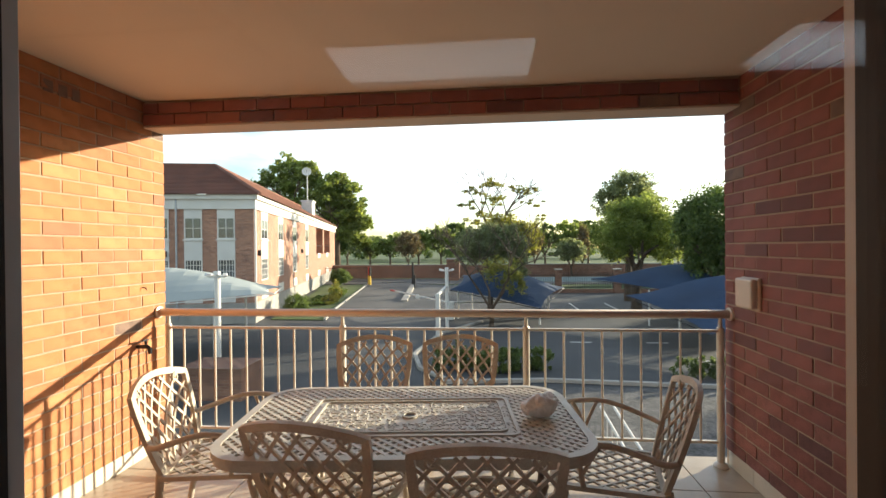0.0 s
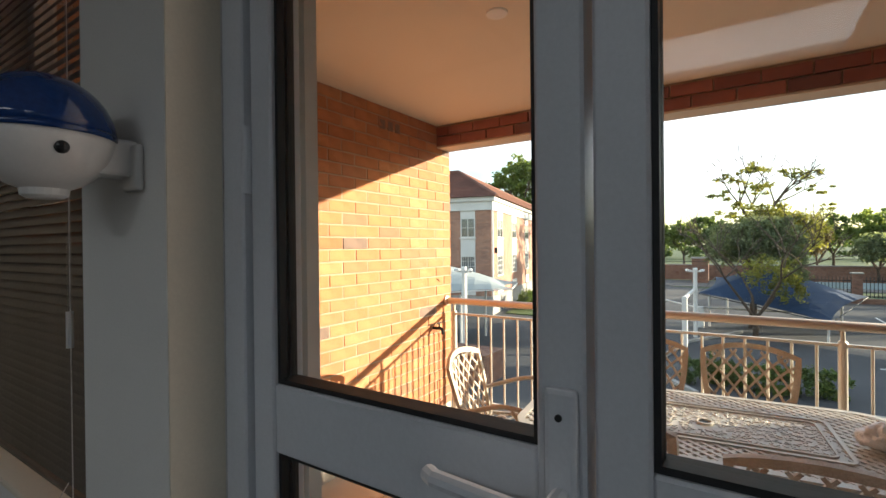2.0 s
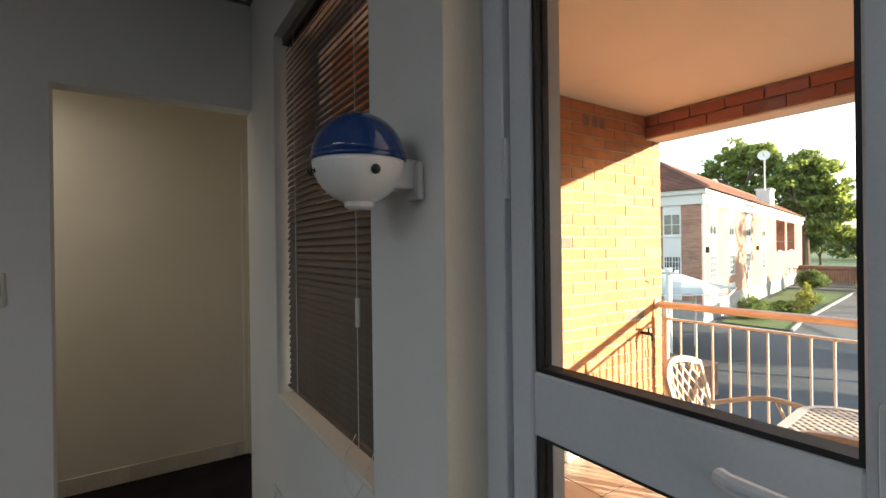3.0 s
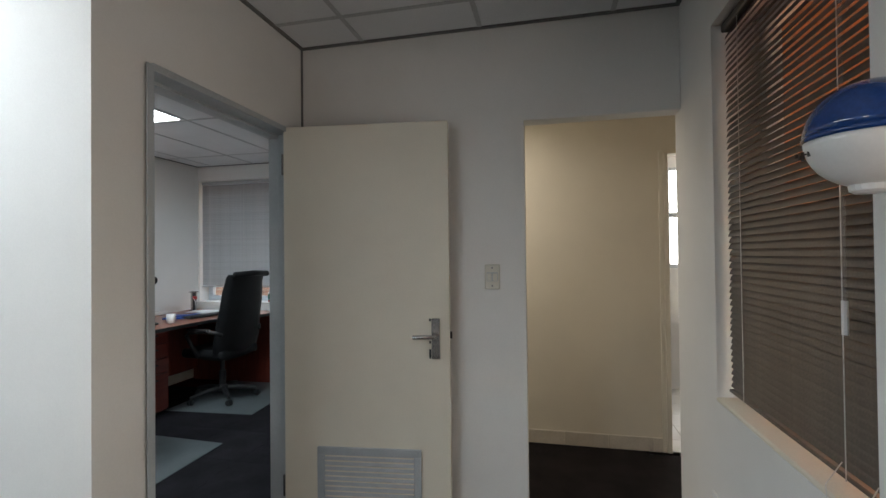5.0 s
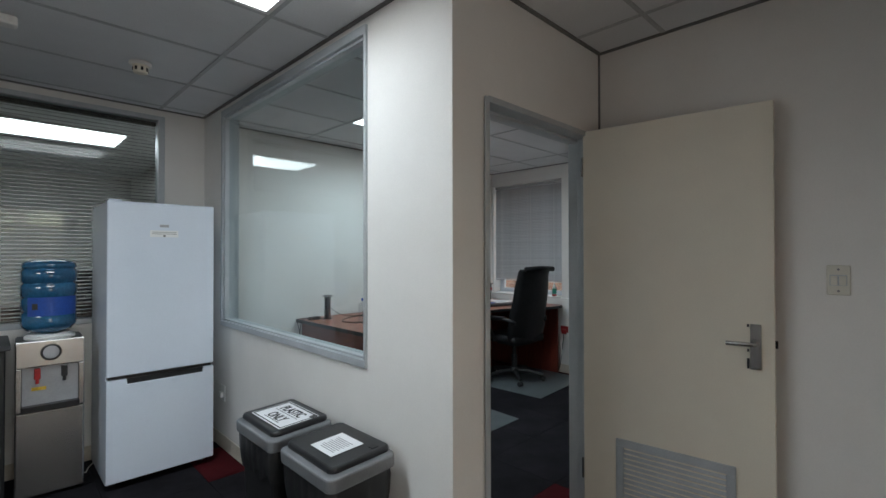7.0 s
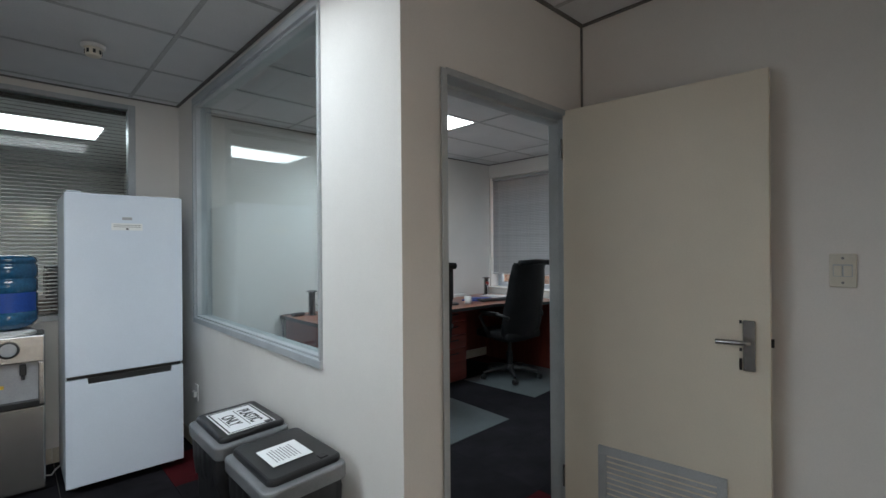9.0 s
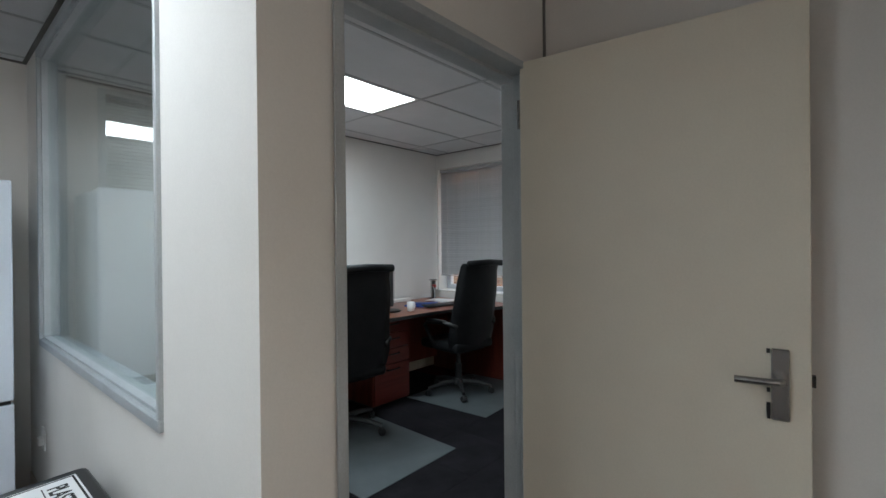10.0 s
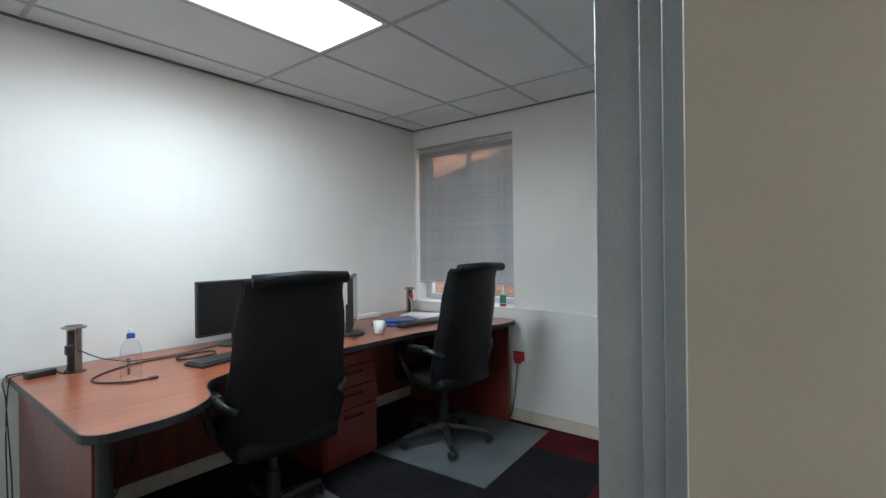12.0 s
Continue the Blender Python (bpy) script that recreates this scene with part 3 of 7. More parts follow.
part("door_frame", B((-1.02, DY0 - 0.01, 0, -0.968, DY1 + 0.01, 2.14), (0.08, DY0 - 0.01, 0, 0.13, DY1 + 0.01, 2.14), (-0.968, DY0 - 0.01, 2.09, 0.08, DY1 + 0.01, 2.14), bevel=0.003), ALU, door)
part("threshold", B((-0.968, DY0 - 0.01, 0, 0.08, DY1 + 0.01, 0.02), bevel=0.003), GREYALU, door)


def leaf(x0, x1, z_mid):
    s = 0.048
    lf = part("leaf", B((x0, DY0, 0.022, x0 + s, DY1, 2.088), (x1 - s, DY0, 0.022, x1, DY1, 2.088), (x0 + s, DY0 + 0.002, 0.022, x1 - s, DY1 - 0.002, 0.12), (x0 + s, DY0 + 0.002, 2.03, x1 - s, DY1 - 0.002, 2.088), (x0 + s, DY0 + 0.002, z_mid, x1 - s, DY1 - 0.002, z_mid + 0.10), bevel=0.003), ALU, door)
    for z0, z1 in ((0.12, z_mid), (z_mid + 0.10, 2.03)):
        a, b, y = x0 + s, x1 - s, DY0 + 0.008
        part("seal", B((a, y, z0, a + 0.006, y + 0.03, z1), (b - 0.006, y, z0, b, y + 0.03, z1), (a + 0.006, y, z0, b - 0.006, y + 0.03, z0 + 0.007), (a + 0.006, y, z1 - 0.006, b - 0.006, y + 0.03, z1)), RUBBER, lf, "black rubber seal")
        g = part("pane", B((a + 0.006, y + 0.012, z0 + 0.006, b - 0.006, y + 0.018, z1 - 0.006)), GLASS, lf)
        g.visible_shadow = False
    return lf


left_leaf = leaf(-0.963, -0.465, 1.120)
leaf(-0.457, 0.075, 1.120)
part("hinge", tube([(-0.966, DY0 - 0.004, 1.50), (-0.966, DY0 - 0.004, 1.60)], 0.007, 10), ALU, door)
lever = part("door_handle", B((-0.503, DY0 - 0.010, 1.125, -0.470, DY0, 1.285), bevel=0.006, segs=2), ALU, left_leaf, "white lever handle on a long plate")
part("lever", tube([(-0.486, DY0, 1.185), (-0.486, DY0 - 0.045, 1.185), (-0.492, DY0 - 0.052, 1.185), (-0.52, DY0 - 0.054, 1.187), (-0.60, DY0 - 0.050, 1.189), (-0.612, DY0 - 0.042, 1.188)], 0.009, 10), ALU, lever)
part("keyhole", lathe([(0.0035, 0), (0.0035, 0.002)], 12), BLACKPLASTIC, lever).matrix_basis = pose(-0.487, DY0 - 0.0105, 1.258, 90, 0, 0)
setting(part("door_reveal", B((-1.022, 0.001, 0, -1.018, DY0 - 0.012, 2.14)), PASSAGE), "sunlit plaster door reveal", "trim")
setting(part("balcony_door_trim", B((-1.07, 0.222, 0, -0.99, 0.25, 2.16), (0.10, 0.222, 0, 0.150, 0.25, 2.16), (-0.99, 0.222, 2.10, 0.10, 0.25, 2.16)), WHITEPAINT), "cream painted trim outside the door", "trim")

# north window with bronze blind
w = thing("window_1", "white framed window beside the balcony door", "window", kind="structure")
part("window_frame", B((-2.12, 0.15, 0.880, -2.07, 0.20, 2.20), (-1.355, 0.15, 0.880, -1.305, 0.20, 2.20), (-2.07, 0.15, 0.880, -1.355, 0.20, 0.930), (-2.07, 0.15, 2.15, -1.355, 0.20, 2.20), bevel=0.003), ALU, w)
g = part("pane", B((-2.07, 0.172, 0.930, -1.355, 0.178, 2.15)), GLASS, w)
g.visible_shadow = False
part("window_sill", B((-2.118, -0.004, 0.882, -1.307, 0.148, 0.897), bevel=0.004), PASSAGE, w, "cream painted sill with a chipped edge")


def venetian(name, label, x0, x1, z0, z1, depth, tilt, pitch, material, m, cords, head=0.03):
    """A venetian blind that hangs along x, at the pose m."""
    b = thing(name, label, "blind")
    b.matrix_basis = m
    part("head_rail", B((x0, -0.018, z1 - head, x1, 0.018, z1), bevel=0.003), material, b)
    part("bottom_rail", B((x0, -depth * 0.5, z0, x1, depth * 0.5, z0 + 0.012), bevel=0.003), material, b)
    bm = bmesh.new()
    prof = [(-depth / 2 + depth * i / 4, 0.0018 * math.sin(math.pi * i / 4)) for i in range(5)]
    for s, off in ((1, 0.0), (-1, -0.0005)):
        ra = [bm.verts.new((x0, y, z + off)) for y, z in prof]
        rb = [bm.verts.new((x1, y, z + off)) for y, z in prof]
        for i in range(4):
            f = (ra[i], rb[i], rb[i + 1], ra[i + 1])
            bm.faces.new(f if s > 0 else f[::-1])
    me = bpy.data.meshes.new("slat")
    bm.to_mesh(me)
    bm.free()
    me.materials.append(material)
    z = z0 + 0.03
    while z < z1 - head - 0.006:
        o = new("slat", me)
        o.parent = b
        o.matrix_basis = pose(0, 0, z, tilt + random.uniform(-1.5, 1.5), 0, random.uniform(-0.05, 0.05))
        z += pitch
    for x in cords:
        part("ladder_cord", tube([(x, -depth / 2 - 0.001, z0), (x, -depth / 2 - 0.001, z1 - head)], 0.0012, 5), CORDWHITE, b)
    return b


bl = venetian("venetian_blind", "bronze metal venetian blind hanging half closed in the window", -2.105, -1.315, 0.920, 2.195, 0.025, 64, 0.0215, SLATBROWN, pose(0, 0.045, 0), (-1.98, -1.46))
part("tilt_wand", tube([(-1.43, -0.022, 2.15), (-1.432, -0.024, 1.30)], 0.004, 6), CLEARBOTTLE, bl)
part("wand_grip", tube([(-1.432, -0.024, 1.30), (-1.432, -0.024, 1.23)], 0.0065, 8), WHITEPLASTIC, bl)
part("lift_cord", tube([(-1.46, -0.02, 0.96), (-1.462, -0.05, 0.91), (-1.44, -0.056, 0.85), (-1.39, -0.056, 0.84), (-1.36, -0.05, 0.88), (-1.35, -0.02, 0.96)], 0.0012, 5), CORDWHITE, bl)

# round dispenser on the wall
d = thing("ball_dispenser", "blue and white ball shaped dispenser on a wall bracket", "dispenser", at=(-1.135, -0.100, 1.574))
R0 = 0.082
bm = lathe([(0.001, R0)] + [(R0 * math.cos(radians(a)), R0 * math.sin(radians(a))) for a in range(80, 0, -10)] + [(R0 * 1.0, 0.002)], 32)
part("cover", bm, BLUECLEAR, d, "translucent blue dome cover", smooth=True)
bm = lathe([(R0 * 0.985, 0.0)] + [(R0 * 0.985 * math.cos(radians(a)), -R0 * 0.95 * math.sin(radians(a))) for a in range(10, 85, 10)] + [(0.004, -R0 * 0.95)], 32)
part("bowl", bm, WHITEPLASTIC, d, "white plastic lower bowl", smooth=True)
part("seam", lathe([(R0 * 1.012, -0.004), (R0 * 1.018, 0), (R0 * 1.012, 0.004)], 32), BLUECLEAR, d, smooth=True)
part("bracket", B((-0.012, 0.045, -0.050, 0.040, 0.0995, 0.004), (0.010, 0.088, -0.070, 0.058, 0.0995, -0.002), bevel=0.005, segs=2), WHITEPLASTIC, d)
part("sensor", ball((0.0745, -0.004, -0.026), 0.0085, 12, 8), BLACKPLASTIC, d, "black sensor hole")
part("spout", lathe([(0.020, -0.086), (0.026, -0.082), (0.028, -0.070)], 20), WHITEPLASTIC, d)
for i in range(5):
    part("marking", B((-0.046 + 0.009 * i, -0.0775, -0.022 - 0.004 * (i % 3), -0.040 + 0.009 * i, -0.0755, -0.016 - 0.004 * (i % 2))), INK, d)

# office door frame and open door
df = thing("door_frame_1", "grey aluminium frame round the office doorway", "door frame", kind="structure")
fy0, fy1 = SY - 0.125, SY + 0.012
part("jamb", B((-1.566, fy0, 0, -1.548, fy1, 2.026), (-1.566, fy1 - 0.002, 0, -1.536, fy1 + 0.004, 2.026), bevel=0.002), GREYALU, df)
part("jamb", B((-2.457, fy0, 0, -2.398, SY - 0.062, 2.026), (-2.457, SY - 0.062, 0, -2.382, SY - 0.034, 2.026), (-2.457, SY - 0.034, 0, -2.376, SY + 0.004, 2.026), bevel=0.002), GREYALU, df)
part("head", B((-2.398, fy0, 1.996, -1.566, SY - 0.062, 2.034), (-2.378, SY - 0.062, 2.008, -1.566, fy1, 2.034), bevel=0.002), GREYALU, df)
for z in (0.25, 1.80):
    part("hinge", tube([(-2.340, SY - 0.010, z), (-2.340, SY - 0.010, z + 0.10)], 0.006, 10), STEEL, df)

od = thing("door_1", "open cream painted door with a steel lever handle and a grille", "door", at=(-2.334, SY - 0.002, 0.008), turn=6.4)
part("panel", B((-0.040, 0, 0, 0, 0.803, 2.022), bevel=0.002), CREAM, od)
hp = part("door_handle", B((0.0, 0.718, 0.912, 0.010, 0.758, 1.100), bevel=0.003), STEEL, od, "brushed steel lever on a backplate")
part("lever", tube([(0.010, 0.738, 1.022), (0.05, 0.738, 1.022), (0.056, 0.732, 1.022), (0.058, 0.716, 1.022), (0.056, 0.638, 1.020)], 0.0095, 12), STEEL, hp)
part("keyhole", B((0.0101, 0.7075, 0.925, 0.0115, 0.7165, 0.958)), BLACKPLASTIC, hp)
for z in (0.915, 1.088, 0.985):
    part("screw", B((0.0101, 0.708, z, 0.0118, 0.716, z + 0.012)), BLACKPLASTIC, hp)
part("latch", B((-0.028, 0.8032, 1.005, -0.012, 0.812, 1.035)), BLACKMETAL, od)
gr = part("vent_grille", B((0.0, 0.165, 0.055, 0.012, 0.665, 0.090), (0.0, 0.165, 0.453, 0.012, 0.665, 0.490), (0.0, 0.165, 0.090, 0.012, 0.200, 0.453), (0.0, 0.630, 0.090, 0.012, 0.665, 0.453), bevel=0.002), GREYALU, od, "grey aluminium louvre grille")
for i in range(15):
    part("louvre", moved(B((-0.009, 0.2, -0.0012, 0.009, 0.63, 0.0012)), pose(0.004, 0, 0.105 + 0.0237 * i, 0, 38, 0)), GREYALU, gr)

sw = thing("light_switch", "cream double light switch on the wall", "switch", at=(WX, -0.829, 1.297))
part("plate", B((0, -0.036, -0.058, 0.009, 0.036, 0.058), bevel=0.003), SWITCHCREAM, sw)
# Raised grey slab; the shade in the gap round the rockers is its colour.
part("recess", B((0.0091, -0.026, -0.021, 0.0097, 0.026, 0.021)), GREYALU, sw)
for y in (-0.013, 0.013):
    part("rocker", moved(B((0.0097, -0.0105, -0.018, 0.014, 0.0105, 0.018), bevel=0.001), pose(0, y, 0, 0, 6, 0)), SWITCHCREAM, sw)
for z in (-0.042, 0.042):
    part("screw", lathe([(0.0045, 0.0), (0.0040, 0.0015)], 12), GREYINK, sw).matrix_basis = pose(0.009, 0, z, 0, 90, 0)
sk = thing("wall_socket", "cream wall socket low on the wall under the window", "socket", at=(-2.12, NY, 0.50))
part("plate", B((-0.05, -0.008, -0.05, 0.05, -0.0005, 0.05), bevel=0.003), WHITEPLASTIC, sk)
part("switch", B((-0.035, -0.011, 0.0, -0.015, -0.008, 0.03)), WHITEPLASTIC, sk)

# partition window
pw = thing("window_2", "grey framed internal window of the office", "window", kind="structure")
X0, X1 = PX - 0.108, PX + 0.014
part("window_frame", B((X0, -4.165, 0.886, X1, -2.352, 0.922), (X0, -4.165, 2.400, X1, -2.352, 2.445), (X0, -4.165, 0.922, X1, -4.141, 2.400), (X0, -2.368, 0.922, X1, -2.352, 2.400), bevel=0.003), GREYALU, pw)
part("bead", B((PX - 0.06, -4.141, 0.922, PX - 0.002, -2.368, 0.934), (PX - 0.06, -4.141, 0.934, PX - 0.002, -4.129, 2.400), (PX - 0.06, -4.129, 2.386, PX - 0.002, -2.368, 2.400), bevel=0.002), GREYALU, pw)
g = part("pane", B((PX - 0.038, -4.129, 0.934, PX - 0.030, -2.368, 2.386)), TINTGLASS, pw)
g.visible_shadow = False

# south internal window with blind behind the glass
s3 = thing("window_3", "internal window with a dark blind behind the glass", "window", kind="structure")
part("window_frame", B((-1.087, MS - 0.09, 0.93, -1.045, MS + 0.008, 2.432), (-1.045, MS - 0.09, 0.93, 2.4, MS + 0.008, 0.965), (-1.045, MS - 0.09, 2.40, 2.4, MS + 0.008, 2.432), (2.36, MS - 0.09, 0.965, 2.4, MS + 0.008, 2.40), bevel=0.002), GREYALU, s3)
g = part("pane", B((-1.045, MS - 0.03, 0.965, 2.36, MS - 0.022, 2.40)), TINTGLASS, s3)
g.visible_shadow = False
venetian("venetian_blind", "dark grey venetian blind with open slats behind glass", -1.04, 2.35, 0.97, 2.395, 0.025, -14, 0.0245, SLATDARK, pose(0, MS - 0.062, 0), (-0.9, -0.2, 0.6))

bk_ = thing("sideboard", "dark brown wooden sideboard in the room behind the blind", "sideboard", at=(-0.15, -5.05, 0))
part("body", B((-0.95, -0.22, 0.06, 0.95, 0.2, 1.02), bevel=0.004), BROWNWOOD, bk_)
part("top", B((-0.97, -0.235, 1.02, 0.97, 0.22, 1.05), bevel=0.005), BROWNWOOD, bk_)
for k in range(4):
    dr = part("door", B((-0.94 + 0.472 * k, 0.201, 0.09, -0.48 + 0.472 * k, 0.218, 1.0), bevel=0.003), BROWNWOOD, bk_)
    part("handle", tube([(-0.52 + 0.472 * k, 0.218, 0.78), (-0.52 + 0.472 * k, 0.235, 0.79), (-0.52 + 0.472 * k, 0.235, 0.87), (-0.52 + 0.472 * k, 0.218, 0.88)], 0.005, 6), STEEL, dr)
part("plinth", B((-0.92, -0.2, 0.0, 0.92, 0.17, 0.06)), BLACKPLASTIC, bk_)
pn_ = thing("printer", "black office printer standing on the sideboard", "printer", at=(-0.80, -5.06, 1.05))
part("body", B((-0.20, -0.17, 0.0, 0.20, 0.18, 0.20), bevel=0.015, segs=2), BLACKPLASTIC, pn_)
part("scanner_lid", B((-0.195, -0.165, 0.202, 0.195, 0.175, 0.235), bevel=0.010, segs=2), DARKGREY, pn_)
part("paper_tray", B((-0.15, 0.181, 0.03, 0.15, 0.26, 0.05), bevel=0.004), DARKGREY, pn_)

# tiled skirtings
TS = B((0, -0.008, 0.0, 0.30, 0, 0.098), bevel=0.0015)
ts_mesh = bpy.data.meshes.new("skirting_tile")
TS.to_mesh(ts_mesh)
TS.free()
ts_mesh.materials.append(SKTILE)


def skirting(name, label, x, y, turn, length, at_z=0.0):
    b = thing(name, label, "baseboard", kind="structure", at=(x, y, at_z), turn=turn)
    n = int(length / 0.303)
    for i in range(n + 1):
        o = new("tile", ts_mesh)
        o.parent = b
        left = min(0.30, length - i * 0.303)
        if left > 0.02:
            o.matrix_basis = pose(i * 0.303, 0, 0) @ Matrix.Diagonal((left / 0.30, 1, 1, 1))


skirting("baseboard_passage", "cream tile skirting along the passage wall", -3.85, -1.68, 90, 1.91)
skirting("baseboard_west", "cream tile skirting", WX, -1.79, 90, 1.08)
skirting("baseboard_office", "cream tile skirting in the office", OW + 0.055, OS + 0.01, 90, 2.7)
skirting("baseboard_office_south", "cream tile skirting behind the desk", -1.48, OS, 180, 3.5)
skirting("baseboard_south", "cream tile skirting", 0.9, MS, 180, 2.2)
skirting("baseboard_partition", "cream tile skirting", PX, MS + 0.02, 90, 2.6)
skirting("baseboard_north", "cream tile skirting", -2.5, NY, 0, 1.45)

# bathroom glimpse
bw = thing("window_4", "small frosted bathroom window glowing with daylight", "window", kind="structure")
part("window_frame", B((-5.57, 0.62, 1.24, -5.50, 0.655, 2.28), (-5.57, 0.765, 1.24, -5.50, 0.82, 2.28), (-5.57, 0.655, 1.24, -5.50, 0.765, 1.285), (-5.57, 0.655, 2.25, -5.50, 0.765, 2.28), (-5.57, 0.655, 1.765, -5.50, 0.765, 1.815), bevel=0.004), GREYALU, bw)
part("window_frame", B((-5.56, 0.82, 1.24, -5.505, 0.85, 2.28), (-5.56, 1.09, 1.24, -5.505, 1.12, 2.28), (-5.56, 0.85, 1.24, -5.505, 1.09, 1.285), (-5.56, 0.85, 2.25, -5.505, 1.09, 2.28)), GREYALU, bw)
for y0, y1, z0, z1 in ((0.655, 0.765, 1.285, 1.765), (0.655, 0.765, 1.815, 2.25), (0.85, 1.09, 1.285, 2.25)):
    part("pane", B((-5.55, y0, z0, -5.54, y1, z1)), WINDOWGLOW, bw, "frosted pane bright with daylight")
part("stay", B((-5.50, 0.78, 1.55, -5.48, 0.815, 1.66), bevel=0.003), BLACKMETAL, bw)
bs = thing("wash_basin", "white ceramic wash basin on a pedestal", "basin", at=(-5.20, 0.92, 0))
part("bowl", lathe([(0.06, 0.60), (0.14, 0.64), (0.24, 0.72), (0.268, 0.775), (0.262, 0.786), (0.20, 0.775), (0.12, 0.70), (0.03, 0.69)], 28), WHITEPLASTIC, bs, smooth=True)
part("pedestal", lathe([(0.11, 0.0), (0.085, 0.1), (0.075, 0.5), (0.09, 0.605)], 20), WHITEPLASTIC, bs, smooth=True)
so = thing("soap_bottle", "lime green soap bottle on the basin rim", "bottle", at=(-5.16, 0.72, 0.786))
part("bottle", lathe([(0.026, 0), (0.030, 0.01), (0.030, 0.07), (0.018, 0.09), (0.010, 0.10)], 14), LIME, so, smooth=True)
part("pump", lathe([(0.010, 0.10), (0.010, 0.115), (0.004, 0.118), (0.004, 0.14)], 10), WHITEPLASTIC, so)
bt = thing("spray_can", "white toiletry can on the window sill", "can", at=(-5.472, 0.755, 1.24))
part("body", lathe([(0.022, 0.0), (0.024, 0.005), (0.024, 0.12), (0.016, 0.135)], 14), WHITEPLASTIC, bt)
part("cap", lathe([(0.014, 0.135), (0.014, 0.16), (0.004, 0.165)], 12), REDPLASTIC, bt)
setting(part("bathroom_sill", B((-5.50, 0.62, 1.225, -5.45, 1.12, 1.24)), WHITEPLASTIC), "white tiled window sill", "trim")

# ---------------- lounge things ----------------
f = thing("fridge", "white two-door fridge freezer standing against the wall", "fridge", at=(-0.935, -4.50, 0.0))
part("body", B((-0.29, 0.0, 0.025, 0.29, 0.505, 1.715), bevel=0.004), FRIDGEWHITE, f)
ud = part("upper_door", B((-0.295, 0.512, 0.675, 0.295, 0.570, 1.72), bevel=0.008, segs=2), FRIDGEWHITE, f, "tall white upper door")
notch = [(-0.295, 0.05), (0.295, 0.05), (0.295, 0.655), (0.195, 0.655), (0.190, 0.622), (-0.226, 0.622), (-0.232, 0.655), (-0.295, 0.655)]
ld = part("lower_door", moved(prism(notch, -0.570, -0.512, bevel=0.003), pose(0, 0, 0, 90, 0, 0)), FRIDGEWHITE, f, "white lower freezer door")
part("grip", B((-0.231, 0.513, 0.6225, 0.194, 0.5585, 0.654)), BLACKPLASTIC, ld, "black recessed grip")
part("gap_seal", B((-0.285, 0.506, 0.06, 0.285, 0.511, 1.71), (-0.285, 0.511, 0.656, 0.285, 0.55, 0.674)), BLACKPLASTIC, f)
part("badge", B((-0.025, 0.5702, 1.570, 0.025, 0.5718, 1.586)), SILVER, ud, "small silver badge")
part("sticker", B((-0.078, 0.5702, 1.508, 0.078, 0.5712, 1.550)), PAPER, ud, "white paper notice")
for i in range(2):
    part("print_line", B((-0.068, 0.5712, 1.537 - i * 0.010, 0.068, 0.5718, 1.540 - i * 0.010)), GREYINK, ud)
part("print_mark", B((-0.006, 0.5712, 1.511, 0.006, 0.5718, 1.521)), INK, ud)
part("hinge_cover", B((0.215, 0.44, 1.7155, 0.285, 0.53, 1.733), bevel=0.004), FRIDGEWHITE, f)
for x in (-0.25, 0.25):
    part("foot", lathe([(0.02, 0), (0.02, 0.03)], 12), BLACKPLASTIC, f).matrix_basis = pose(x, 0.45, 0)

wd = thing("water_dispenser", "silver floor standing water dispenser", "water dispenser", at=(-0.415, -4.295, 0.0), turn=-2)
part("body", B((-0.155, -0.15, 0.01, 0.155, 0.115, 0.90), bevel=0.008), DARKGREY, wd)
part("lower_panel", B((-0.155, 0.116, 0.02, 0.155, 0.150, 0.50), bevel=0.008, segs=2), STEEL, wd, "brushed silver lower panel")
tp = part("front_panel", B((-0.155, 0.116, 0.755, 0.155, 0.155, 0.905), (-0.155, 0.116, 0.505, -0.125, 0.150, 0.755), (0.125, 0.116, 0.505, 0.155, 0.150, 0.755), bevel=0.006, segs=2), STEEL, wd, "silver front panel")
part("alcove", B((-0.125, 0.1155, 0.535, 0.125, 0.119, 0.755)), SILVER, wd)
part("drip_tray", B((-0.125, 0.117, 0.505, 0.125, 0.165, 0.535), bevel=0.003), BLACKPLASTIC, wd)
part("dial_ring", moved(lathe([(0.048, 0), (0.048, 0.006), (0.038, 0.008)], 24), pose(0.0, 0.155, 0.835, -90, 0, 0)), BLACKPLASTIC, tp)
part("dial", moved(lathe([(0.037, 0), (0.037, 0.009), (0.03, 0.011)], 24), pose(0.0, 0.155, 0.835, -90, 0, 0)), SILVER, tp)
for x, m_ in ((-0.06, BLACKPLASTIC), (0.06, REDPLASTIC)):
    tapp = part("tap", B((x - 0.014, 0.118, 0.685, x + 0.014, 0.160, 0.745), bevel=0.004), m_, wd, "small press tap")
    part("spout", tube([(x, 0.150, 0.69), (x, 0.152, 0.660)], 0.008, 8), m_, tapp)
part("notice", B((0.02, 0.1192, 0.615, 0.085, 0.1202, 0.635)), YELLOW, wd, "yellow sticker")
part("top_ring", lathe([(0.12, 0.90), (0.12, 0.915), (0.10, 0.93)], 24), WHITEPLASTIC, wd)
wb = thing("water_bottle", "large blue plastic water bottle upside down on the dispenser", "water bottle", at=(-0.411, -4.310, 0.925))
prof = [(0.05, 0.0), (0.11, 0.025), (0.128, 0.05)]
for i in range(4):
    z = 0.06 + i * 0.085
    prof += [(0.132, z), (0.132, z + 0.065), (0.124, z + 0.072), (0.124, z + 0.080)]
prof += [(0.132, 0.40), (0.125, 0.425), (0.09, 0.44), (0.02, 0.442)]
part("bottle", lathe(prof, 32), BOTTLEBLUE, wb, smooth=True)
bm = bmesh.new()
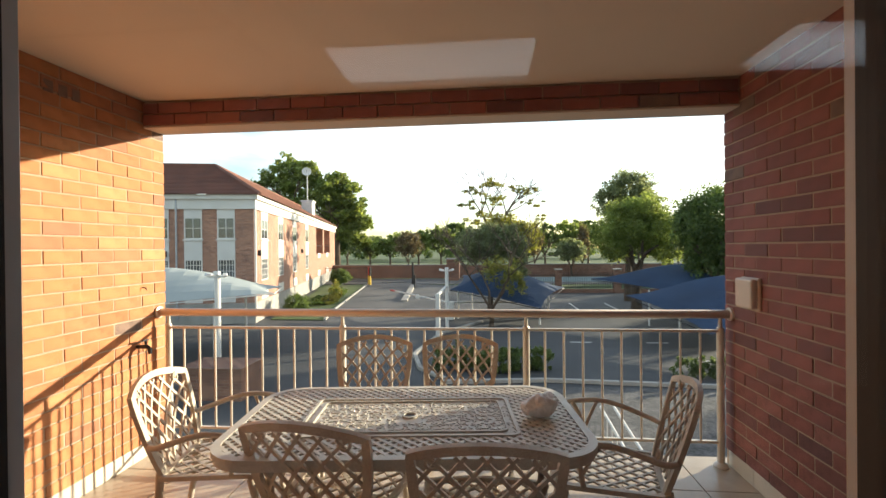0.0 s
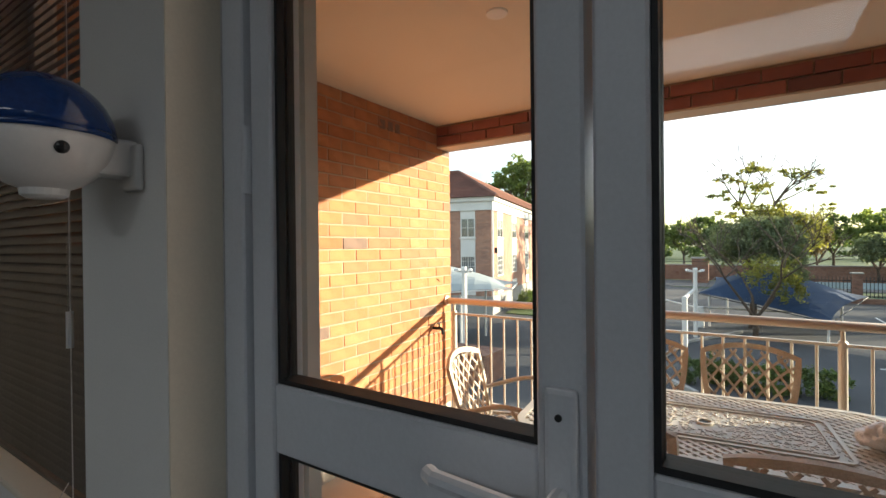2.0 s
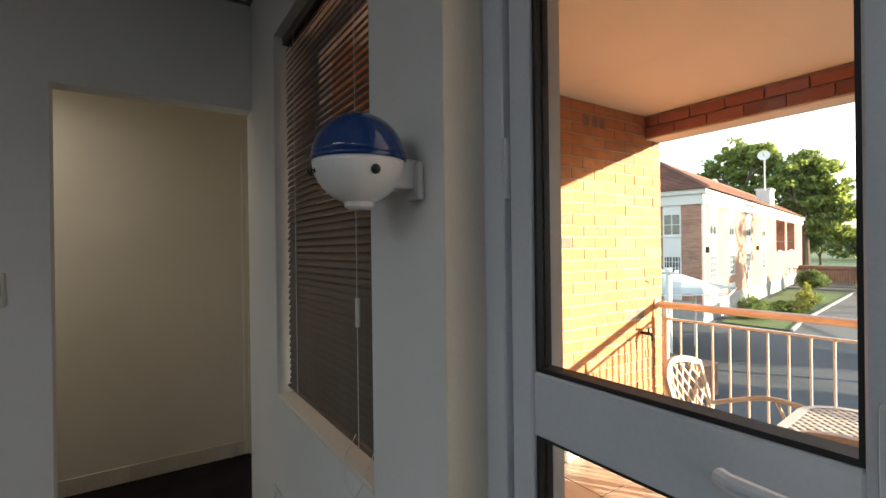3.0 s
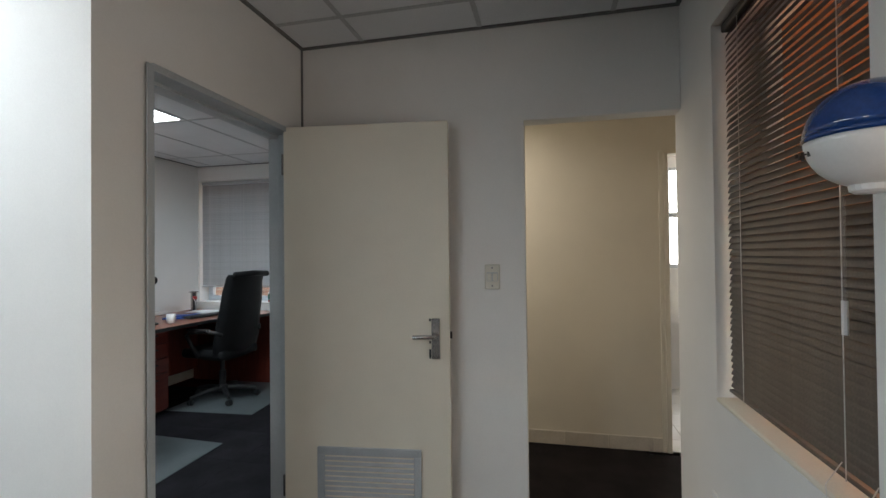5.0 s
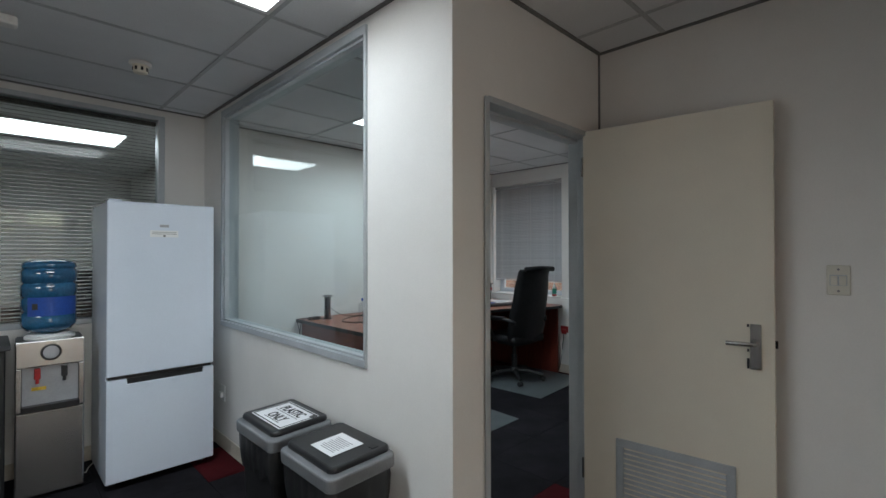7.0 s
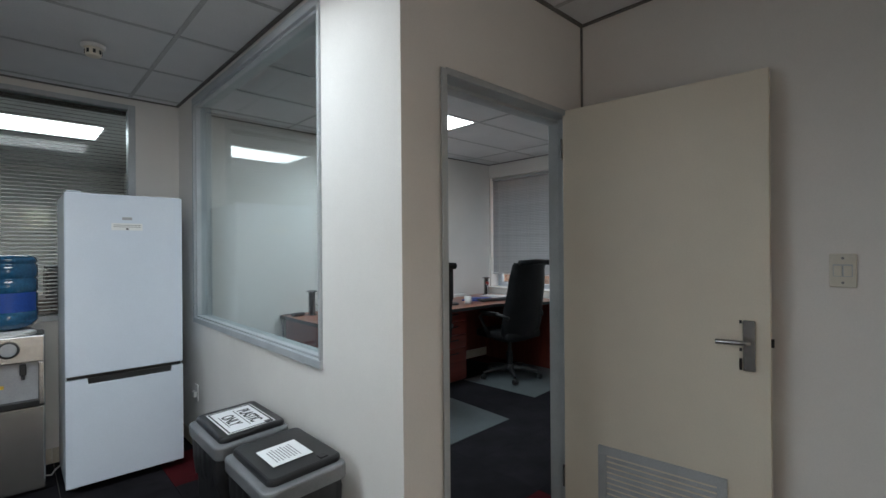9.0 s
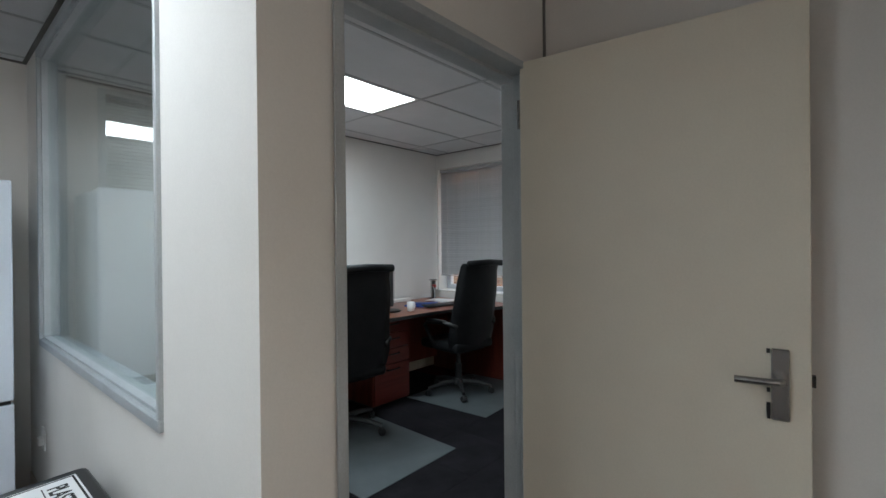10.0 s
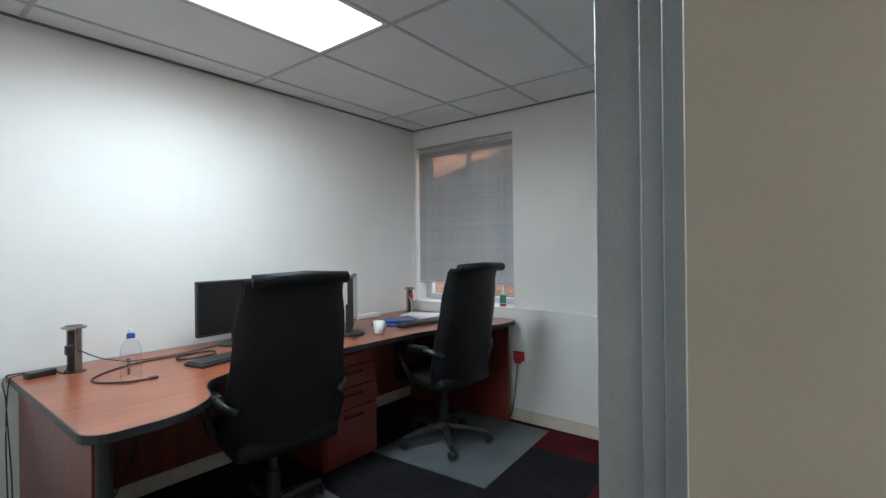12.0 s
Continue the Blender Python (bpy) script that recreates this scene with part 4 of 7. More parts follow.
ring = [[bm.verts.new((0.1335 * math.cos(radians(a)), 0.1335 * math.sin(radians(a)), z)) for a in range(40, 156, 6)] for z in (0.115, 0.225)]
for k in range(len(ring[0]) - 1):
    bm.faces.new((ring[0][k], ring[0][k + 1], ring[1][k + 1], ring[1][k]))
part("label", bm, BLUELABEL, wb, "bright blue paper label")
part("barcode", B((0.06, 0.1235, 0.155, 0.085, 0.1265, 0.19)), INK, wb)

cb = thing("low_cabinet", "black low cabinet beside the water dispenser", "cabinet", at=(0.165, -4.28, 0))
part("body", B((-0.38, -0.24, 0.06, 0.38, 0.2, 0.88), bevel=0.004), BLACKPLASTIC, cb)
part("top", B((-0.40, -0.245, 0.88, 0.40, 0.225, 0.905), bevel=0.004), DARKGREY, cb)
for x in (-0.375, 0.004):
    part("door", B((x, 0.201, 0.08, x + 0.371, 0.218, 0.87), bevel=0.003), BLACKPLASTIC, cb)
part("plinth", B((-0.36, -0.22, 0.0, 0.36, 0.17, 0.06)), BLACKPLASTIC, cb)

sd = thing("smoke_detector", "cream round smoke detector on the ceiling", "smoke detector", at=(-0.750, -3.67, CEIL))
part("base", lathe([(0.05, -0.018), (0.055, -0.012), (0.055, 0.0)], 24), WHITEPLASTIC, sd)
part("head", lathe([(0.020, -0.062), (0.034, -0.058), (0.038, -0.045), (0.036, -0.020), (0.042, -0.018)], 24), CREAM, sd, smooth=False)
for k in range(8):
    a = radians(45 * k)
    part("slot", moved(B((0.0365, -0.006, -0.050, 0.0390, 0.006, -0.030)), Matrix.Rotation(a, 4, "Z")), INK, sd)


el = thing("emergency_light", "white long emergency light fitting on the ceiling", "emergency light", at=(-0.085, -3.490, CEIL), turn=0)
part("housing", B((-0.15, -0.035, -0.045, 0.15, 0.035, 0.0), bevel=0.012, segs=2), WHITEPLASTIC, el)
part("print_bar", B((-0.09, 0.0351, -0.030, 0.09, 0.0358, -0.018)), GREYINK, el)


def bin_(y, label, sign):
    b = thing("recycling_bin", label, "bin", "recycling bins along the partition", at=(-1.165, y, 0))
    bm = B((-0.13, -0.175, 0.0, 0.13, 0.175, 0.50))
    for v in bm.verts:
        if v.co.z < 0.1:
            v.co.x *= 0.84
            v.co.y *= 0.86
    bmesh.ops.bevel(bm, geom=bm.edges[:], offset=0.02, segments=2, affect="EDGES", profile=0.5)
    part("body", bm, BLACKPLASTIC, b)
    bm = bmesh.new()
    n = 48
    rows_ = []
    for j, (z, out) in enumerate(((0.40, 0.006), (0.46, 0.014), (0.52, 0.012), (0.545, 0.006))):
        ring = []
        for k in range(n):
            a = 2 * math.pi * k / n
            c, s = math.cos(a), math.sin(a)
            q = 1.0 / max(abs(c) / 0.132, abs(s) / 0.178) ** 1.0
            wob = out + 0.007 * math.sin(k * 2.1 + j) * (1 if j < 2 else 0.3)
            ring.append(bm.verts.new((c * q + c * wob, s * q + s * wob, z + (0.022 * math.sin(k * 1.3) if j == 0 else 0))))
        rows_.append(ring)
    for r0, r1 in zip(rows_, rows_[1:]):
        for k in range(n):
            bm.faces.new((r0[k], r0[(k + 1) % n], r1[(k + 1) % n], r1[k]))
    part("bin_bag", bm, BLACKPLASTIC, b, "black bin bag folded over the rim", smooth=True)
    tilt_ = pose(0, 0, 0.545, 0, 3, 0)
    bm = prism(round_rect(-0.158, -0.205, 0.152, 0.205, 0.035, 5), 0.0, 0.055, bevel=0.008)
    rim = part("rim", moved(bm, tilt_), RIMGREY, b, "grey lid rim")
    bm = prism([(x + 0.012 * (1 - (y / 0.2) ** 2) * (x > 0), y) for x, y in round_rect(-0.154, -0.200, 0.118, 0.172, 0.03, 5)], 0.048, 0.078, bevel=0.012, segs=3)
    lid = part("lid", moved(bm, tilt_), LIDBLACK, b, "black hinged lid")
    if sign == "plastic":
        sh = part("notice", moved(B((-0.10, -0.15, 0, 0.10, 0.15, 0.0012)), pose(-0.01, 0, 0.6245, 0, 3, 0)), PAPER, b, "white laminated notice with bold lettering")
        top = pose(-0.01, 0, 0.6258, 0, 3, 0)
        part("border", moved(B((-0.094, -0.144, 0, -0.088, 0.144, 0.0006), (0.088, -0.144, 0, 0.094, 0.144, 0.0006), (-0.088, -0.144, 0, 0.088, -0.138, 0.0006), (-0.088, 0.138, 0, 0.088, 0.144, 0.0006)), top), INK, sh)
        lettering("lettering", "PLASTIC", 0.072, INK, top @ pose(-0.040, 0, 0.0006, 0, 0, 90) @ Matrix.Diagonal((0.72, 1, 1, 1)), sh, 0.0012)
        lettering("lettering", "ONLY", 0.072, INK, top @ pose(0.040, 0, 0.0006, 0, 0, 90) @ Matrix.Diagonal((0.72, 1, 1, 1)), sh, 0.0012)
        part("underline", moved(B((-0.008, -0.110, 0, -0.005, 0.110, 0.0006), (0.068, -0.075, 0, 0.071, 0.075, 0.0006)), top), INK, sh)
    else:
        sh = part("notice", moved(B((-0.085, -0.075, 0, 0.065, 0.085, 0.0012)), pose(0.01, 0, 0.6242, 0, 3, 0)), PAPER, b, "white paper notice with small print")
        top = pose(0.01, 0, 0.6256, 0, 3, 0)
        for i in range(9):
            part("print_line", moved(B((-0.05 + i * 0.011, -0.05 + 0.006 * (i % 3), 0, -0.0465 + i * 0.011, 0.062 - 0.007 * (i % 2), 0.0004)), top), GREYINK, sh)
    part("latch", moved(B((-0.105, 0.12, 0.0782, -0.075, 0.15, 0.0815), bevel=0.001), tilt_), BLACKPLASTIC, lid)
    return b


bin_(-2.765, "black plastic recycling bin with a plastic only notice on its lid", "plastic")
bin_(-2.285, "black plastic recycling bin with a small printed notice", "small")
sp = thing("wall_socket", "cream wall socket beside the fridge", "socket", at=(PX, -4.13, 0.40))
part("plate", B((0.0005, -0.035, -0.058, 0.008, 0.035, 0.058), bevel=0.003), WHITEPLASTIC, sp)
part("plug", B((0.008, -0.02, -0.03, 0.03, 0.02, 0.01), bevel=0.004), WHITEPLASTIC, sp)
ca = thing("power_cable", "thin white cable on the floor behind the dispenser", "cable")
part("cable", tube([(-0.66, -4.50, 0.006), (-0.62, -4.42, 0.006), (-0.60, -4.35, 0.006), (-0.57, -4.33, 0.02), (-0.55, -4.36, 0.03)], 0.004, 6), WHITEPLASTIC, ca)

# ---------------- office ----------------
ZT = 0.80


def smooth_line(pts, n=6):
    """Catmull-Rom points through pts."""
    out = []
    P_ = [Vector(p) for p in pts]
    for i in range(len(P_) - 1):
        a, b, c, d_ = P_[max(i - 1, 0)], P_[i], P_[i + 1], P_[min(i + 2, len(P_) - 1)]
        for k in range(n):
            s = k / n
            out.append(0.5 * ((2 * b) + (c - a) * s + (2 * a - 5 * b + 4 * c - d_) * s * s + (3 * b - a - 3 * c + d_) * s ** 3))
    out.append(P_[-1])
    return out


dk = thing("office_desk", "long cherry veneer double desk with a wavy black front edge", "desk", at=(0, 0, 0))
front = smooth_line([(-2.40, -3.420), (-2.50, -3.450), (-2.61, -3.55), (-2.66, -3.69), (-2.74, -3.785), (-2.90, -3.83), (-3.20, -3.83), (-3.55, -3.80), (-3.90, -3.79), (-4.15, -3.77), (-4.35, -3.70), (-4.52, -3.58), (-4.70, -3.51), (-4.86, -3.495)], 5)
outline = arc((-4.88, -3.585), 0.09, 90, 180, 5) + [(-4.97, OS + 0.015), (-2.185, OS + 0.015)] + arc((-2.265, -3.500), 0.08, 0, 90, 5)
outline = [(p[0], p[1]) for p in outline] + [(p.x, p.y) for p in front]
part("worktop", prism(outline, ZT - 0.024, ZT), CHERRY, dk, "cherry veneer worktop")
bm = bmesh.new()
n = len(outline)
lo, hi, lo2, hi2 = [], [], [], []
for i, (x, y) in enumerate(outline):
    a, b = Vector(outline[i - 1]), Vector(outline[(i + 1) % n])
    tdir = (b - a).normalized()
    nx, ny = -tdir.y, tdir.x
    lo.append(bm.verts.new((x, y, ZT - 0.030)))
    hi.append(bm.verts.new((x, y, ZT - 0.0005)))
    lo2.append(bm.verts.new((x - nx * 0.006, y - ny * 0.006, ZT - 0.030)))
    hi2.append(bm.verts.new((x - nx * 0.006, y - ny * 0.006, ZT - 0.0005)))
for i in range(n):
    j = (i + 1) % n
    bm.faces.new((lo2[i], lo2[j], hi2[j], hi2[i]))
    bm.faces.new((hi[i], hi[j], hi2[j], hi2[i]))
    bm.faces.new((lo[i], lo[j], lo2[j], lo2[i]))
bmesh.ops.recalc_face_normals(bm, faces=bm.faces[:])
part("edge_strip", bm, BLACKPLASTIC, dk, "black plastic edge strip")
part("end_panel", B((-2.245, OS + 0.05, 0.0, -2.22, -3.515, ZT - 0.03), bevel=0.002), CHERRYDARK, dk, "dark cherry end panel")
part("corner_leg", tube([(-2.248, -3.493, 0.0), (-2.248, -3.493, ZT - 0.03)], 0.025, 14), BLACKMETAL, dk, "black round leg")
part("end_panel", B((-4.94, OS + 0.05, 0.0, -4.915, -3.56, ZT - 0.03), bevel=0.002), CHERRYDARK, dk, "dark cherry end panel")
# Dark panels stand in for the shade on the wall under the desk.
part("modesty_panel", B((-4.9, OS + 0.10, 0.14, -3.95, OS + 0.12, ZT - 0.03), (-3.46, OS + 0.10, 0.14, -2.25, OS + 0.12, ZT - 0.03)), CHERRYDARK, dk)
ped = thing("drawer_pedestal", "cherry four-drawer pedestal under the desk", "drawer unit", at=(-3.70, -4.0, 0))
part("body", B((-0.21, -0.52, 0.02, 0.21, -0.002, 0.765), bevel=0.002), CHERRYDARK, ped)
for z0, z1 in ((0.635, 0.755), (0.50, 0.628), (0.365, 0.493), (0.035, 0.358)):
    dr = part("drawer", B((-0.205, 0.0, z0, 0.205, 0.018, z1), bevel=0.002), CHERRYMID, ped, "cherry drawer front")
    zc = z1 - 0.045
    part("handle", tube([(-0.07, 0.018, zc), (-0.065, 0.04, zc), (0, 0.044, zc), (0.065, 0.04, zc), (0.07, 0.018, zc)], 0.006, 8), BLACKPLASTIC, dr)
part("plinth", B((-0.2, -0.5, 0.0, 0.2, -0.03, 0.02)), BLACKPLASTIC, ped)


def office_chair(x, y, turn, label):
    """High-back chair that faces +y before it is turned."""
    c = thing("office_chair", label, "office chair", "chairs at the office desk", at=(x, y, 0.012), turn=turn)
    # backrest: padded shell with narrow waist and rolled headrest
    bm = bmesh.new()
    prof = [(0.42, -0.205, 0.225), (0.50, -0.225, 0.270), (0.60, -0.245, 0.285), (0.74, -0.262, 0.276), (0.85, -0.285, 0.262), (0.95, -0.305, 0.258), (1.05, -0.318, 0.252), (1.15, -0.335, 0.232), (1.20, -0.35, 0.230), (1.225, -0.37, 0.226)]
    rings = []
    for z, yy, hw in prof:
        ring = []
        for i in range(9):
            u = -1 + i / 4
            ring.append(bm.verts.new((u * hw, yy + 0.055 * abs(u) ** 2.2 - 0.012, z)))
        for i in range(8, -1, -1):
            u = -1 + i / 4
            ring.append(bm.verts.new((u * hw * 0.98, yy + 0.055 * abs(u) ** 2.2 + 0.055 * (1 - 0.5 * abs(u) ** 3), z)))
        rings.append(ring)
    for r0, r1 in zip(rings, rings[1:]):
        k = len(r0)
        for i in range(k):
            bm.faces.new((r0[i], r0[(i + 1) % k], r1[(i + 1) % k], r1[i]))
    bm.faces.new(rings[0][::-1])
    bm.faces.new(rings[-1])
    bmesh.ops.recalc_face_normals(bm, faces=bm.faces[:])
    bk = part("backrest", bm, LEATHER, c, "padded black leather backrest", smooth=True)
    part("head_roll", tube([(-0.215, -0.360, 1.225), (0, -0.385, 1.235), (0.215, -0.360, 1.225)], 0.028, 14), LEATHER, bk, smooth=True)
    for s in (-1, 1):
        part("piping", tube([(s * hw * 0.985, yy + 0.055 + 0.012, z) for z, yy, hw in prof], 0.007, 6), LEATHER, bk, smooth=True)
    bm = B((-0.25, -0.23, 0.425, 0.25, 0.27, 0.515))
    bmesh.ops.bevel(bm, geom=bm.edges[:], offset=0.035, segments=3, affect="EDGES", profile=0.5)
    part("seat", bm, LEATHER, c, "padded black leather seat", smooth=True)
    part("seat_plate", B((-0.13, -0.13, 0.39, 0.13, 0.13, 0.425), bevel=0.006), BLACKMETAL, c)
    for s in (-1, 1):
        arm = part("armrest", tube([(s * 0.24, -0.235, 0.66), (s * 0.285, -0.20, 0.69), (s * 0.295, -0.08, 0.70), (s * 0.295, 0.10, 0.685), (s * 0.285, 0.15, 0.655), (s * 0.275, 0.10, 0.56), (s * 0.25, 0.04, 0.45)], 0.019, 10), BLACKPLASTIC, c, "curved black plastic armrest", smooth=True)
        part("arm_pad", B((s * 0.295 - 0.028, -0.13, 0.700, s * 0.295 + 0.028, 0.12, 0.722), bevel=0.009, segs=2), BLACKPLASTIC, arm)
    part("gas_lift", lathe([(0.034, 0.10), (0.034, 0.27), (0.022, 0.275), (0.022, 0.40)], 18), BLACKMETAL, c)
    part("lever", tube([(0.12, 0.04, 0.405), (0.24, 0.05, 0.40), (0.27, 0.05, 0.395)], 0.007, 8), BLACKPLASTIC, c)
    base = part("base_hub", lathe([(0.055, 0.075), (0.06, 0.10), (0.045, 0.135)], 18), BLACKPLASTIC, c)
    for k in range(5):
        a = radians(72 * k + 18)
        ca_, sa_ = math.cos(a), math.sin(a)
        leg_ = part("base_leg", tube([(0.03 * ca_, 0.03 * sa_, 0.105), (0.17 * ca_, 0.17 * sa_, 0.098), (0.31 * ca_, 0.31 * sa_, 0.072)], 0.02, 8, radii=[0.027, 0.023, 0.016]), BLACKPLASTIC, c)
        for o_ in (-1, 1):
            part("castor", moved(lathe([(0.022, -0.009), (0.027, -0.005), (0.027, 0.005), (0.022, 0.009)], 16), Matrix.Translation((0.31 * ca_, 0.31 * sa_, 0.027)) @ Matrix.Rotation(a + 0.6, 4, "Z") @ Matrix.Translation((0, o_ * 0.014, 0)) @ Matrix.Rotation(radians(90), 4, "X")), BLACKPLASTIC, leg_)
    return c


office_chair(-3.03, -3.80, 170, "black leather high-back office chair pushed to the desk")
office_chair(-4.32, -3.74, 174, "black leather high-back office chair by the window")


def floor_mat(name, pts):
    tmat = thing(name, "translucent grey plastic chair mat on the carpet", "floor mat", "chair mats")
    part("sheet", prism(pts, 0.002, 0.006), MATGREY, tmat)


floor_mat("chair_mat", [(-2.53, -2.95), (-3.355, -2.975), (-3.40, -3.97), (-2.54, -3.97)])
floor_mat("chair_mat", [(-3.95, -3.155), (-4.925, -3.225), (-4.90, -4.02), (-3.90, -4.02)])

# things on the desk


def socket_tower(x, y, label):
    p_ = thing("power_tower", label, "power tower", "pop-up power towers", at=(x, y, ZT))
    part("column", lathe([(0.030, 0.0), (0.030, 0.205)], 24), STEEL, p_, smooth=False)
    part("socket_strip", B((0.004, 0.010, 0.004, 0.031, 0.032, 0.20), bevel=0.003), BLACKPLASTIC, p_, "black socket strip")
    part("cap", lathe([(0.030, 0.205), (0.050, 0.207), (0.050, 0.214), (0.040, 0.217)], 28), STEEL, p_)
    part("cap_top", lathe([(0.036, 0.2172), (0.034, 0.2195)], 24), BLACKPLASTIC, p_)
    part("collar", lathe([(0.046, 0.0), (0.046, 0.004), (0.032, 0.006)], 28), BLACKPLASTIC, p_)
    return p_


p1 = socket_tower(-2.395, -4.445, "silver pop-up power tower standing on the desk")
part("plug", B((0.016, 0.030, 0.09, 0.046, 0.062, 0.135), bevel=0.006, segs=2), BLACKPLASTIC, p1)
p2 = socket_tower(-4.84, -4.53, "silver pop-up power tower with a red plug")
part("plug", B((0.016, 0.030, 0.13, 0.050, 0.065, 0.165), bevel=0.006, segs=2), REDPLASTIC, p2, "red plug")

wbt = thing("sports_bottle", "clear plastic water bottle with a blue cap", "bottle", at=(-2.49, -4.01, ZT))
part("bottle", lathe([(r_ * 1.18, h_) for r_, h_ in [(0.030, 0.0), (0.034, 0.006), (0.034, 0.03), (0.031, 0.034), (0.034, 0.038), (0.034, 0.115), (0.031, 0.12), (0.034, 0.126), (0.033, 0.15), (0.024, 0.175), (0.0135, 0.19), (0.0135, 0.195)]], 24), CLEARBOTTLE, wbt, smooth=True)
part("cap", lathe([(0.016, 0.192), (0.016, 0.212), (0.010, 0.216)], 18), BLUELABEL, wbt, "blue screw cap")
part("spout", lathe([(0.009, 0.216), (0.009, 0.228), (0.006, 0.232)], 14), WHITEPLASTIC, wbt)
for i in range(7):
    a = 60
    part("print_bar", moved(B((0.0404, -0.006, 0.045 + 0.010 * i, 0.0410, 0.006, 0.0515 + 0.010 * i)), Matrix.Rotation(radians(a), 4, "Z")), INK, wbt)

cup = thing("mug", "plain white mug on the desk", "mug", at=(-3.92, -3.97, ZT))
part("cup", lathe([(0.028, 0), (0.032, 0.004), (0.038, 0.085), (0.036, 0.085), (0.030, 0.01), (0.01, 0.008)], 24), WHITEPLASTIC, cup, smooth=True)
part("handle", tube([(-0.035, 0, 0.07), (-0.058, 0, 0.066), (-0.062, 0, 0.045), (-0.05, 0, 0.026), (-0.033, 0, 0.022)], 0.005, 8), WHITEPLASTIC, cup)


def monitor(x, y, turn, label):
    m_ = thing("computer_monitor", label, "monitor", "computer monitors", at=(x, y, ZT), turn=turn)
    part("housing", B((-0.265, -0.025, 0.075, 0.265, 0.008, 0.392), bevel=0.005), BLACKPLASTIC, m_)
    part("screen", B((-0.255, 0.0082, 0.092, 0.255, 0.0095, 0.382)), SCREEN, m_, "black switched-off screen")
    part("neck", B((-0.03, -0.055, 0.012, 0.03, -0.026, 0.20), bevel=0.005), BLACKPLASTIC, m_)
    part("foot", moved(lathe([(0.115, 0.0), (0.115, 0.008), (0.10, 0.013)], 28), Matrix.Diagonal((1.0, 0.8, 1, 1)) @ Matrix.Translation((0, -0.03, 0))), BLACKPLASTIC, m_)
    return m_


monitor(-3.20, -4.42, 4, "black flat monitor with a dark screen behind the chair")
monitor(-3.82, -4.10, 46, "black flat monitor standing turned to the window")


def keyboard(x, y, turn):
    k_ = thing("keyboard", "black computer keyboard lying on the desk", "keyboard", "keyboards", at=(x, y, ZT), turn=turn)
    part("case", B((-0.22, -0.07, 0.0, 0.22, 0.07, 0.016), bevel=0.004), BLACKPLASTIC, k_)
    part("keys", B(*[(-0.212 + i * 0.0265, -0.060 + j * 0.0235, 0.016, -0.188 + i * 0.0265, -0.040 + j * 0.0235, 0.0225) for i in range(16) for j in range(5)]), DARKGREY, k_)


keyboard(-2.98, -4.10, 12)
keyboard(-4.40, -4.00, -12)
fo = thing("blue_folder", "blue plastic folder lying among papers", "folder", at=(-4.30, -4.20, ZT), turn=20)
part("cover", B((-0.17, -0.12, 0.0, 0.15, 0.12, 0.012), bevel=0.003), BLUELABEL, fo)
part("flap", moved(B((-0.10, -0.11, 0, 0.12, 0.11, 0.004), bevel=0.001), pose(-0.05, 0.03, 0.0165, 3, -3, 14)), BLUELABEL, fo)
pp = thing("paper_pile", "pile of loose white papers by the window", "papers", at=(-4.72, -4.28, ZT))
for i in range(4):
    part("sheet", moved(B((-0.105, -0.148, 0, 0.105, 0.148, 0.003)), pose(0, 0, 0.0032 * i, 0, 0, -15 + 11 * i)), PAPER, pp)
tr = thing("cable_tray", "white cable trunking along the back of the desk", "trunking", at=(-4.05, OS + 0.07, ZT))
part("body", B((-0.45, -0.03, 0, 0.45, 0.03, 0.035), bevel=0.004), WHITEPLASTIC, tr)
mo = thing("computer_mouse", "small black computer mouse on the desk", "mouse", at=(-4.62, -3.93, ZT))
part("shell", ball((0, 0, 0.008), 0.035, 14, 8, (0.8, 1.4, 0.65)), BLACKPLASTIC, mo, smooth=True)
ad = thing("power_adapter", "black laptop power adapter at the desk edge", "adapter", at=(-2.275, -4.47, ZT), turn=12)
part("brick", B((-0.055, -0.024, 0, 0.055, 0.024, 0.028), bevel=0.004), BLACKPLASTIC, ad)


def cable(name, label, pts, r=0.0028, mat_=None):
    o = thing(name, label, "cable")
    part("cable", tube([tuple(p) for p in smooth_line(pts, 6)], r, 6), mat_ or BLACKPLASTIC, o, smooth=True)
    return o


z = ZT + 0.004
cable("desk_cable", "black cable from the power tower along the desk", [(-2.405, -4.405, z + 0.10), (-2.48, -4.43, z + 0.05), (-2.55, -4.45, z + 0.02), (-2.64, -4.44, z), (-2.85, -4.42, z), (-3.05, -4.46, z), (-3.2, -4.50, z)])
cable("desk_cable", "black video cable curling across the desk", [(-2.56, -4.00, z), (-2.48, -4.02, z), (-2.40, -4.10, z), (-2.40, -4.20, z), (-2.52, -4.32, z), (-2.70, -4.38, z), (-2.95, -4.36, z)], 0.004)
part("plug", B((-2.59, -4.010, ZT, -2.555, -3.988, ZT + 0.012), bevel=0.002), BLACKPLASTIC, bpy.data.objects["desk_cable.001"])
for k in range(3):
    cable("cable_coil", "loose coil of black cable on the desk", [(-2.88 + 0.10 * math.cos(a * 0.8 + k), -4.28 + 0.07 * math.sin(a * 0.8 + k), z + 0.003 * k + 0.002 * (a % 3)) for a in range(9)])
